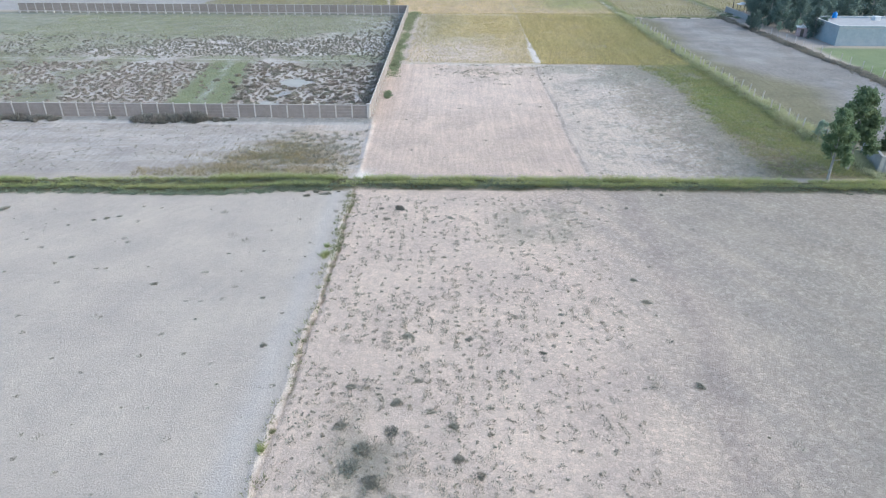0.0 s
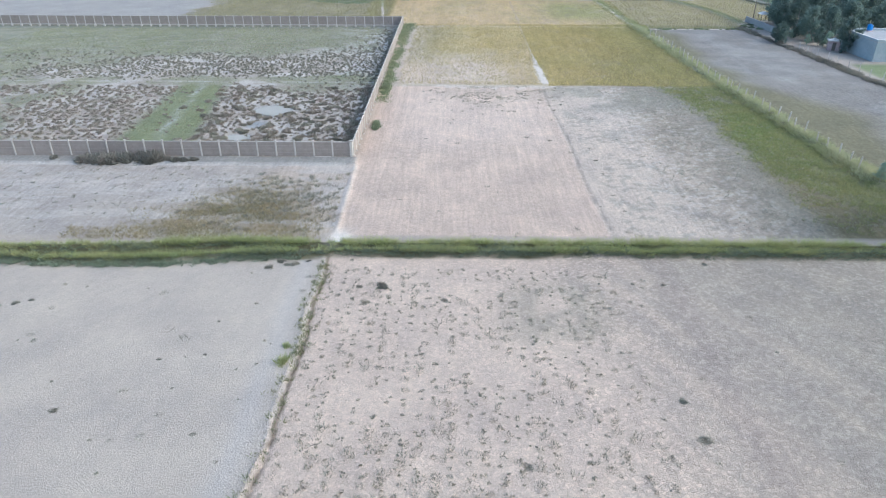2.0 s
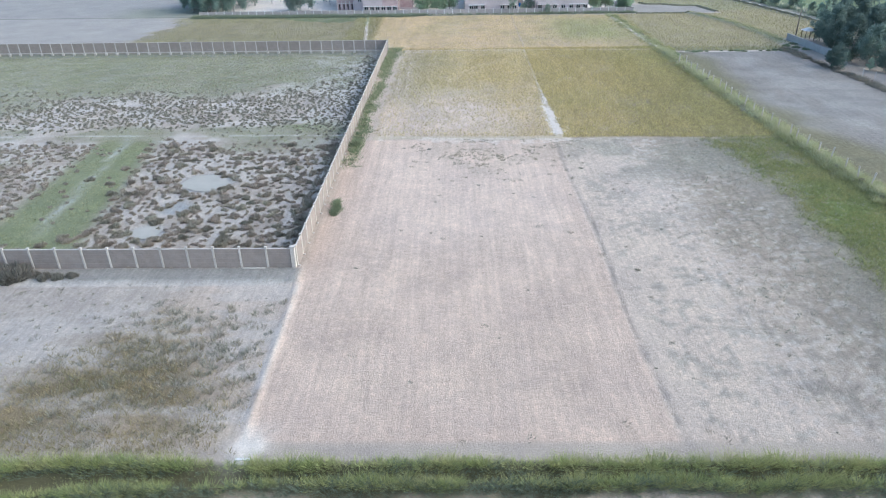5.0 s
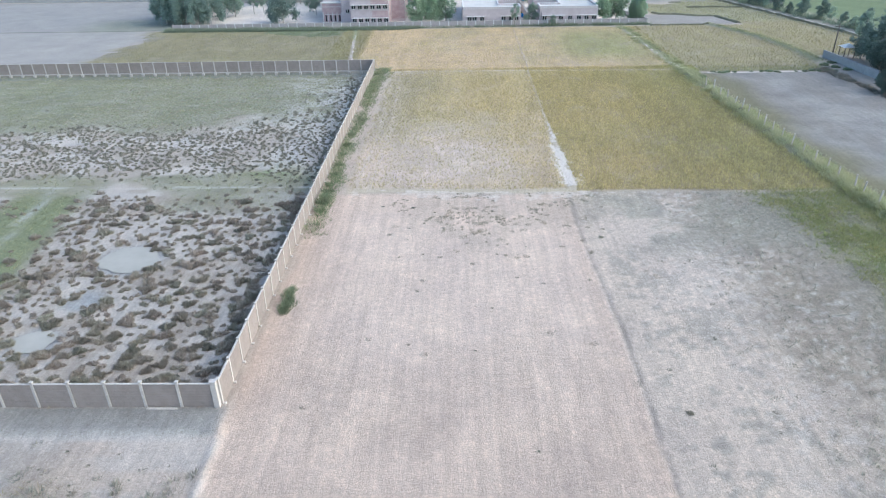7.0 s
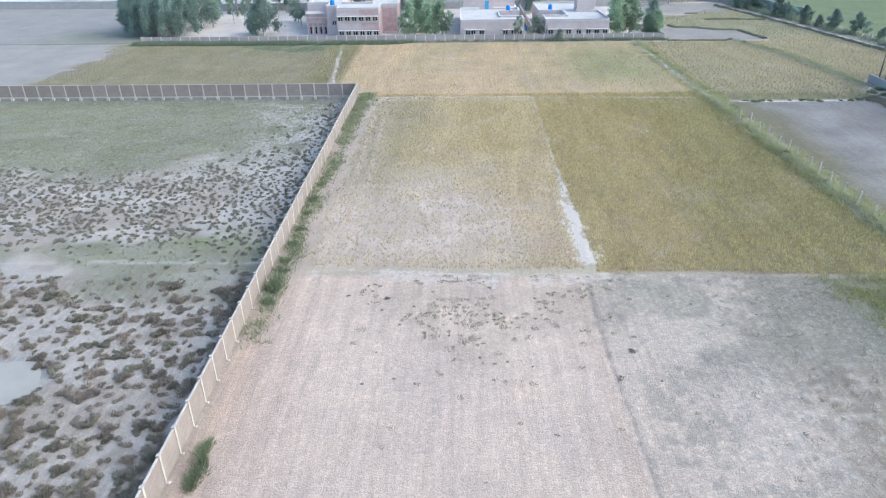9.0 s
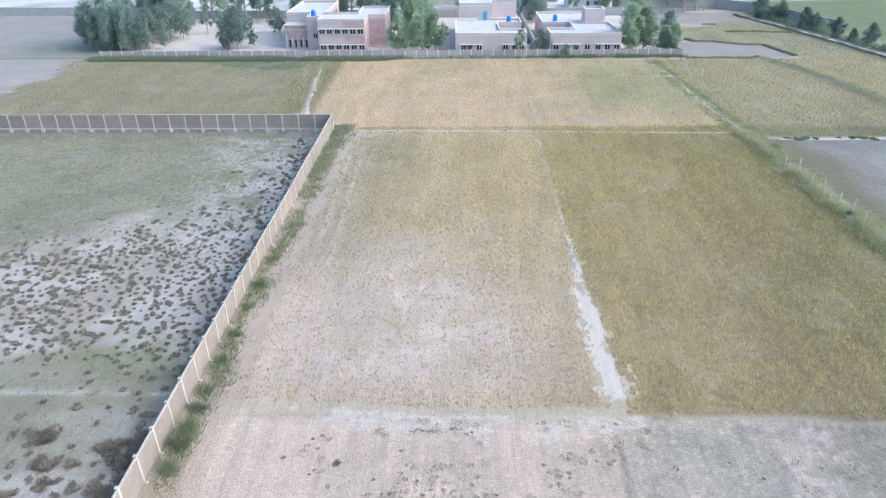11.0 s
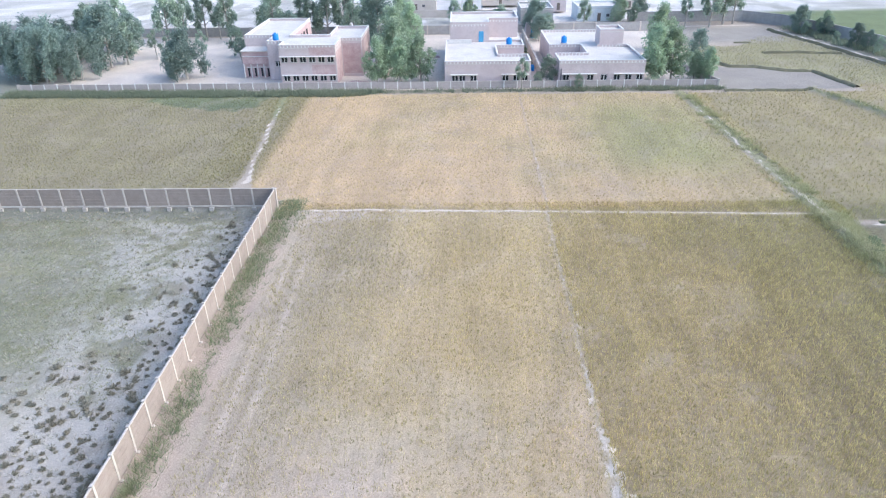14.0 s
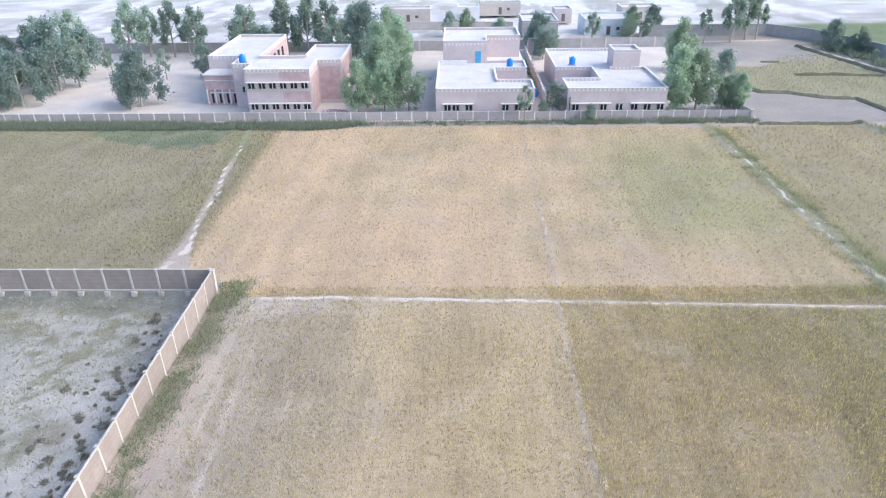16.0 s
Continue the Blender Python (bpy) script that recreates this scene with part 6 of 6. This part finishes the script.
    rows += [(dusty, x, y, s * 1.2, "dusty weed clump at the foot of the ditch bank") for x, y, s in ((-3.1, -27.4, 0.8), (-1.8, -27.8, 0.9), (-4.6, -27.0, 0.7), (-0.6, -27.2, 0.6), (3.4, -27.0, 0.5))]
    rows += [(green, 33.2 + rng.uniform(-0.15, 0.1), y, rng.uniform(1.0, 1.5), "small dark shrub planted along the alley wall") for y in np.arange(156.6, 181, 1.75)]
    rows += [(dark, 6.7, -31.7, 1.1, "dark green weed clump near the grassy strip")]
    rows += [(dusty, x, y, s, "small dark weed on pale crust") for x, y, s in ((-13.9, -59.5, 0.5), (-5.1, -58.3, 0.5), (-8.6, -50.1, 0.5), (-13.5, -47.5, 0.7), (-3.6, -49.5, 0.6), (-5.5, -41.4, 0.5), (-8.7, -42, 0.5), (-23, -42.9, 0.7), (-1.9, -56.1, 0.7), (-23.5, -34.7, 0.9), (-16.6, -48.2, 0.4), (-35.4, -32.5, 1.4), (-1.9, -66.8, 0.4), (-7.8, -63, 0.4), (-2.9, -57.5, 0.4), (-29.1, -39.5, 0.5), (-2.4, -27.9, 0.9), (-4.0, -28.4, 1.0), (-24.6, -35.1, 0.7), (-22.4, -34.2, 0.6))]
    rows += [(dark, float(fence_x(y)) + rng.uniform(-0.6, 1.2), y, rng.uniform(0.5, 1.1), "dark scrub among the fence posts") for y in np.arange(-9, 70, 4.7)]
    rows += [(dark, float(hedge_x(y)) + rng.uniform(-0.5, 0.5), y, rng.uniform(0.9, 2.0), "dry dark hedge scrub along the plot") for y in np.arange(12, 84, 1.5)]
    rows += [(green, x, 90.4 + rng.uniform(-0.3, 0.3), s * 0.85, "grey-green bush on the field boundary") for x, s in ((63.4, 1.3), (64.6, 1.7), (65.9, 1.5), (67.2, 1.1), (70.4, 0.9), (72.3, 1.3), (73.6, 1.7), (74.9, 1.5), (78.4, 0.9), (80.0, 1.3), (81.4, 1.7), (82.7, 1.6), (84.0, 1.9), (85.4, 1.7))]
    rows += [(green, bx, by, s, "low green scrub where the bund meets the wall") for bx, by, s in ((85.6, 94.6, 1.9), (86.8, 92.8, 2.1), (87.6, 96.2, 1.7), (87.9, 90.8, 1.8))]
    rows += [(green, 59.6, 86.2, 2.7, "round green bush at the fence corner"), (green, 59.0, 84.0, 1.7, "round green bush at the fence corner")]
    for me, x, y, s, label in rows:
        ob = new("bush", me)
        x, y, z = at_plan(x, y)
        ob.location = (x, y, z - 0.03)
        ob.rotation_euler[2] = rng.uniform(0, 6.28)
        ob.scale = (s * rng.uniform(0.85, 1.3), s * rng.uniform(0.9, 1.1), s * rng.uniform(0.75, 1.05))
        tagged(ob, label, "bush", "field bushes")


single_bushes()


# ---- grass, crop and weeds as sheets of blades ----
def sown(name, pts, count, height, spread, width, lean, material, label, category, seed, tones=None):
    rng = np.random.RandomState(seed)
    v, f = blade_data(grounded(pts), count, height, spread, width, lean, rng)
    me = mesh_of(name, v, f, material)
    tips = me.attributes.new("tip", "FLOAT", "POINT")
    tips.data.foreach_set("value", np.tile(np.array([0, 0, 1], np.float32), len(v) // 3))
    if tones is not None:
        t = np.repeat(tones * rng.uniform(0.62, 1.36, (len(tones), 1)), count * 3, 0)
        a = me.attributes.new("tone", "FLOAT_COLOR", "POINT")
        a.data.foreach_set("color", np.column_stack([t, np.ones(len(t))]).astype(np.float32).ravel())
    return tagged(new(name, me), label, category, kind="stuff")


def straw(tone, cover):
    """Thinly standing crop is dry straw; the standing leaves are greener than the litter below."""
    dry = np.clip(1.15 - 1.3 * cover, 0, 0.85)[:, None]
    return (tone * (1 - dry) + np.array((0.53, 0.46, 0.355)) * dry) * (0.93, 0.985, 0.83)


def sow_crop(x0, x1, y0, y1, step, seed, label, count=5, height=0.42):
    rng = np.random.RandomState(seed)
    p = scatter(x0, x1, y0, y1, step, rng, 0.5)
    c = crop_cover(p[:, 0], p[:, 1])
    p = p[rng.rand(len(p)) < c * 0.95]
    n = fbm(p[:, 0], p[:, 1], 2.5, 111)
    h = height * (0.65 + 0.7 * n)
    sown("crop", p, count, h, 0.17, 0.042, 0.12, CROP, label, "crop", seed, straw(crop_tone(p[:, 0], p[:, 1]), crop_cover(p[:, 0], p[:, 1])))


sow_crop(3, 30, 36, 96, 0.26, 201, "thin ripening grass crop with bare patches", 5, 0.3)
sow_crop(29, 61, 35.5, 96, 0.22, 202, "dense ripening yellow-brown crop", 5, 0.36)
sow_crop(-12, 60, 94.5, 141, 0.40, 203, "ripening rust-tinged crop before the school wall", 5, 0.28)
sow_crop(-62, -4, 96.5, 142, 0.5, 204, "dull green-brown crop behind the walled yard", 5, 0.3)
sow_crop(56, 106, 90, 190, 0.6, 205, "yellow-green crop beyond the fence", 5, 0.45)


def sow_grass():
    rng = np.random.RandomState(61)
    # two grassy banks
    p = scatter(-62, 63, -29.5, -21.4, 0.19, rng, 0.6)
    x, y = p[:, 0], p[:, 1]
    n = fbm(x, y, 2.4, 121)
    d = np.maximum(bell(y, front_bank_y(x), 0.36), 0.95 * bell(y, back_bank_y(x) - 0.1, 0.36))
    gap = 1 - 0.5 * bell(x, 1.3, 1.2)
    tuft = vnoise(x, y, 0.9, 127)
    keep = rng.rand(len(p)) < np.clip(d * 0.9 * gap + 0.4 * band(y, front_bank_y(x), back_bank_y(x), 0.4) * ease(-4 - x, 6), 0, 1) * (0.3 + 0.85 * ease(n - 0.34, 0.2)) * (0.45 + 0.7 * ease(tuft - 0.4, 0.3))
    p, d, n = p[keep], d[keep], 0.6 * n[keep] + 0.4 * tuft[keep]
    y = p[:, 1]
    tall = (0.10 + 0.36 * d) * (0.25 + 1.2 * ease(n - 0.42, 0.5))
    # blades below the near crest take the darker weed as painted shade
    foot = y < front_bank_y(p[:, 0]) - 0.12 + (n - 0.5) * 0.5
    sown("bank_grass", p[~foot], 6, tall[~foot], 0.2, 0.045, 0.75, BUNDGRASS, "thick green grass on the two ditch banks", "grass", 62)
    sown("bank_weeds", p[foot], 8, tall[foot] * 0.9 + 0.08, 0.24, 0.06, 0.7, WEEDSHADE, "weeds at the bank's foot, tinted dark for its shaded face", "weeds", 72)
    # tussocks that make the crests; the bluish rows paint shade at their feet
    for way, off, material, label, seed, big in ((back_bank_y, 0.0, BUNDGRASS, "bright green tussocks on the far ditch bank", 73, 1.0), (front_bank_y, 0.0, BUNDGRASS, "bright green tussocks on the near ditch bank", 74, 0.9), (front_bank_y, -0.38, WEEDSHADE, "ditch bank foot tussocks, shade tinted into their bluish green", 75, 0.75), (back_bank_y, -0.38, WEEDSHADE, "tussocks inside the ditch, shade tinted into their bluish green", 76, 0.6)):
        x = np.arange(-62, 64, 0.3) + rng.uniform(-0.2, 0.2, 420)
        y = way(x) + off + rng.normal(0, 0.16, len(x))
        n = fbm(x, x * 0, 4.5, seed)
        grow = ease(n - 0.40, 0.35) * (1 - 0.55 * bell(x, 1.3, 1.1)) * (1 - 0.35 * ease(-20 - x, 14))
        keep = rng.rand(len(x)) < 0.25 + 0.9 * grow
        p, grow = np.column_stack([x, y])[keep], grow[keep]
        h = big * (0.2 + 0.42 * grow) * rng.uniform(0.6, 1.25, len(p))
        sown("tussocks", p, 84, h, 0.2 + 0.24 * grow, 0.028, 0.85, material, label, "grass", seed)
    # dry grass before the yard wall
    p = scatter(-26, 1, -23, -6, 0.3, rng, 0.6)
    x, y = p[:, 0], p[:, 1]
    n = fbm(x, y, 3, 131)
    d = bell(x, -10, 7.5) * bell(y, -20.5 + 5.5 * bell(x, -9, 5), 4.8) + 0.9 * band(y, -23, -20.6, 1) * band(x, -30, -2, 4)
    p = p[rng.rand(len(p)) < d * (0.4 + 1.2 * n)]
    sown("dry_grass", p, 7, 0.2 + 0.3 * ease(fbm(p[:, 0], p[:, 1], 1.6, 133) - 0.4, 0.3), 0.17, 0.04, 0.7, DRYGRASS, "patch of dry straw-coloured grass", "grass", 63)
    p = scatter(-20, 1, -22, -6, 0.75, rng, 0.6)
    x, y = p[:, 0], p[:, 1]
    p = p[rng.rand(len(p)) < bell(x, -6, 6.5) * bell(y, -14.5, 6) * (0.2 + 1.1 * ease(fbm(x, y, 3, 135) - 0.4, 0.3))]
    sown("plot_weeds", p, 46, rng.uniform(0.2, 0.5, len(p)), rng.uniform(0.2, 0.5, len(p)), 0.05, 0.6, WEED, "grey-green weeds among the dry grass", "weeds", 78)
    # yard turf
    p = scatter(-90, 0, 0.5, 95.8, 0.5, rng, 0.6)
    x, y = p[:, 0], p[:, 1]
    keep = rng.rand(len(p)) < yard_green(x, y) * (0.25 + 0.9 * ease(fbm(x, y, 2, 141) - 0.35, 0.3)) * 0.8
    p = p[keep]
    sown("turf", p, 5, 0.2, 0.24, 0.06, 0.9, GREYGRASS, "short grey-green turf in the walled yard", "grass", 64)
    p = scatter(-45, -0.5, 56, 95.5, 0.6, rng, 0.6)
    p = p[rng.rand(len(p)) < 0.25 + 0.5 * ease(fbm(p[:, 0], p[:, 1], 2.5, 143) - 0.4, 0.3)]
    sown("yard_weeds", p, 9, 0.16 + 0.12 * rng.rand(len(p)), 0.2, 0.06, 0.7, WEED, "small grey-green weeds dotting pale crust", "weeds", 77)
    # foot of the side wall, the fence bank and the bund
    p = scatter(0.2, 4.6, 9, 97, 0.24, rng, 0.6)
    x, y = p[:, 0], p[:, 1]
    n = fbm(x, y * 0.6, 3.2, 151)
    d = bell(x, 1.15 + (n - 0.5) * 1.6, 0.85) * ease(y - 27, 6) * (0.1 + 0.8 * ease(n - 0.38 + 0.05 * ease(y - 60, 10) + 0.3 * bell(y, 34, 6) + 0.16 * band(y, 36, 58, 5), 0.3)) + ease(y - 76, 8) * bell(x, 1.2, 1.0 + 0.5 * ease(y - 88, 6))
    p = p[rng.rand(len(p)) < np.clip(d, 0, 1)]
    sown("wall_grass", p, 7, 0.16 + 0.42 * ease(fbm(p[:, 0], p[:, 1], 1.8, 153) - 0.4, 0.3), 0.22, 0.05, 0.8, GREENSHRUB, "green grass along the foot of the panel wall", "grass", 65)
    p = scatter(52, 66, -22, 141, 0.3, rng, 0.6)
    x, y = p[:, 0], p[:, 1]
    n = fbm(x, y, 2, 161)
    d = bell(x + (n - 0.5) * 1.4, fence_x(y), np.where(y > 92, 0.5, 0.85)) * (0.15 + 1.1 * ease(n - 0.36, 0.25)) * np.where(y > 92, 0.5, 1.0)
    keep = rng.rand(len(p)) < d
    p, n = p[keep], n[keep]
    sown("fence_grass", p, 9, np.where(p[:, 1] > 92, 0.22, 0.3) + 0.5 * ease(n - 0.42, 0.3) * np.where(p[:, 1] > 92, 0.4, 1.0), 0.28, 0.05, 0.8, BANKGRASS, "pale grass bank under the fence posts", "grass", 66)
    # ragged darker tussocks down both sides of that bank
    y = rng.uniform(-18, 137, 1500)
    side = rng.choice((-1.0, 1.0, 1.0), 1500)
    n = fbm(fence_x(y) + side * 9, y, 5, 163)
    p = np.column_stack([fence_x(y) + side * (0.95 + rng.normal(0, 0.3, 1500)), y])
    grow = ease(n - 0.42, 0.22)
    keep = rng.rand(1500) < np.where(y > 92, 0.05 + 0.25 * grow, 0.12 + 0.75 * grow)
    p, grow = p[keep], grow[keep]
    sown("tussocks", p, 46, (0.2 + 0.55 * grow) * rng.uniform(0.6, 1.2, len(p)), 0.24 + 0.3 * grow, 0.042, 0.8, GREYGRASS, "ragged dark green tussocks along the fence bank", "grass", 82)
    p = scatter(78, 92, 95, 144, 0.5, rng, 0.6)
    d = bell(p[:, 0], bund_x(p[:, 1]), 1.0) * band(p[:, 1], 97, 142, 3)
    p = p[rng.rand(len(p)) < d]
    sown("bund_grass", p, 6, 0.6, 0.3, 0.08, 0.8, GREYGRASS, "pale grass on the bending bund", "grass", 67)
    y = rng.uniform(10, 92, 1100)
    n = fbm(y * 0, y, 6, 167)
    p = np.column_stack([hedge_x(y) + rng.normal(0.2, 0.6, 1100), y])
    keep = rng.rand(1100) < 0.2 + 0.8 * ease(n - 0.4, 0.25)
    sown("hedge_scrub", p[keep], 26, 0.25 + 0.5 * rng.rand(keep.sum()), 0.4, 0.06, 0.6, DARKSHRUB, "dry brownish scrub band along the bare plot", "scrub", 83)
    # weeds before the bank, with its shade in their dark bluish tone
    x = rng.uniform(-62, -1.5, 520)
    p = np.column_stack([x, front_bank_y(x) - 0.75 + rng.normal(0, 0.22, 520)])
    p = p[rng.rand(520) < 0.25 + 0.75 * ease(fbm(x, x * 0, 5, 169) - 0.4, 0.25)]
    sown("tussocks", p, 60, 0.2 + 0.25 * rng.rand(len(p)), 0.34, 0.034, 0.8, WEEDSHADE, "weeds spreading from the ditch bank, shade tinted bluish green", "weeds", 84)
    # yellow-green sward in the fenced plot's edge
    p = scatter(45, 62, -21, 36.0, 0.32, rng, 0.6)
    x, y = p[:, 0], p[:, 1]
    n = fbm(x, y, 12, 51)
    edge = sward_edge(y) + (n - 0.5) * 5
    d = ease(x - edge, 6) * ease(y + 10 + 1.9 * (x - 55) - (n - 0.5) * 6, 9) + 0.25 * ease(x - edge, 5)
    p = p[rng.rand(len(p)) < d * (0.25 + 1.1 * ease(fbm(x, y, 1.8, 165) - 0.45, 0.2))]
    sown("sward", p, 7, 0.38, 0.22, 0.055, 0.7, SWARD, "yellow-green sward beside the fence", "grass", 68)
    # growth along the school wall and the far banks
    x = np.arange(-60, 64, 0.12)
    x = np.repeat(x, 6) + rng.uniform(-0.1, 0.1, len(x) * 6)
    y = wall_y(x) - 0.35 - (1.8 + 1.6 * ease(4 - x, 5)) * rng.rand(len(x)) ** 1.2
    keep = rng.rand(len(x)) < 0.25 + 0.75 * ease(fbm(x, y * 0, 5, 171) - 0.35, 0.2)
    keep &= rng.rand(len(x)) < 0.12 + 0.88 * ease(6 - x, 4) + 0.45 * band(x, 36, 62, 6)
    p = np.column_stack([x, y])[keep]
    sown("wall_scrub", p, 7, 0.55 + 0.5 * rng.rand(len(p)), 0.3, 0.08, 0.6, WEEDSHADE, "low green scrub along the school wall", "scrub", 69)
    # dark scrub beside the far road
    p = scatter(88, 112, 104, 190, 0.7, rng, 0.6)
    p = p[rng.rand(len(p)) < bell(p[:, 0], road_x(p[:, 1]) + 3.6, 1.5) * (0.3 + 0.9 * ease(fbm(p[:, 0], p[:, 1], 5, 175) - 0.4, 0.3))]
    sown("road_scrub", p, 9, 1.0 + 0.9 * rng.rand(len(p)), 0.6, 0.16, 0.5, WEEDSHADE, "dark bluish scrub along the far road", "scrub", 80)
    # weeds over the near plot
    p = np.r_[scatter(1.6, 27, -76, -28.8, 0.62, rng, 0.6), scatter(6, 60, -21, 36, 2.6, rng, 0.6), scatter(-60, 0, -75, -29, 2.6, rng, 0.6), scatter(26, 60, -76, -29, 1.7, rng, 0.6), scatter(-60, 0, -21, -3, 1.1, rng, 0.6), scatter(9, 33, 21, 36, 0.5, rng, 0.5), scatter(32, 58, 18, 36, 0.9, rng, 0.5)]
    # in the near plot they stand in the drill rows
    drilled = (p[:, 1] < -28) & (p[:, 0] > 1.6) & (rng.rand(len(p)) < 0.7)
    p[drilled, 0] = np.round(p[drilled, 0] / 1.05) * 1.05 + rng.normal(0, 0.12, drilled.sum())
    x, y = p[:, 0], p[:, 1]
    n = fbm(x, y, 4, 181)
    d = 0.58 * ease(n - 0.32, 0.25) * np.where((y < -28) & (x > 1.6), 0.35 + 0.75 * ease(25 - x, 10), 1.0) * np.where((y < -28) & (x > 26), 0.2 + 0.5 * ease(34 - x, 8), 1.0) * np.where((y > -21) & (x > 3) & (y < 21), 0.4, 1.0)
    d = np.where((y > 20), ease(n - 0.42, 0.2) * 0.6 * (0.2 + 0.7 * ease(y - 24 - 0.9 * np.abs(x - 18), 8)) * np.where(x > 31, 0.4, 0.4 + 0.6 * band(x, 7, 27, 4)), d)
    thick = bell(x, 8.5, 6) * ease(-52 - y, 16)
    keep = rng.rand(len(p)) < d * (0.75 + 1.6 * thick)
    p = p[keep]
    size = (rng.gamma(2.6, 0.11, len(p)) * (1 + 0.45 * thick[keep])).clip(0.08, 0.85)
    edge = p[:, 1] > 20
    sown("edge_weeds", p[edge], 44, size[edge] * 0.3 + 0.05, size[edge] * 0.8, 0.035, 0.5, YARDWEED, "thin grey weeds before the crop's edge", "weeds", 81)
    p, size = p[~edge], size[~edge]
    sown("weeds", p, 32, size * 0.3 + 0.04, size * 0.62, 0.042, 0.6, WEED, "scattered small dusty weeds on bare soil", "weeds", 70)
    p = scatter(34, 59, -20, 36, 0.62, rng, 0.6)
    x, y = p[:, 0], p[:, 1]
    p = p[rng.rand(len(p)) < 0.75 * ease(x - 40, 10) * ease(fbm(x, y, 3.5, 185) - 0.38, 0.25)]
    sown("field_weeds", p, 10, 0.14 + 0.12 * rng.rand(len(p)), 0.2, 0.05, 0.7, WEED, "fine grey-green weeds over bare soil", "weeds", 79)
    # stray tufts on the earth ridge
    y = rng.uniform(-74, -27.5, 340)
    p = np.column_stack([near_ridge_x(y) + rng.normal(0.2, 0.32, 340), y])
    p = p[rng.rand(len(p)) < 0.35 + 0.65 * ease(y + 46, 10)]
    sown("ridge_weeds", p, 16, 0.12 + 0.25 * rng.rand(len(p)), 0.24, 0.05, 0.7, GREYGRASS, "dusty weeds along the earth ridge", "weeds", 71)


sow_grass()
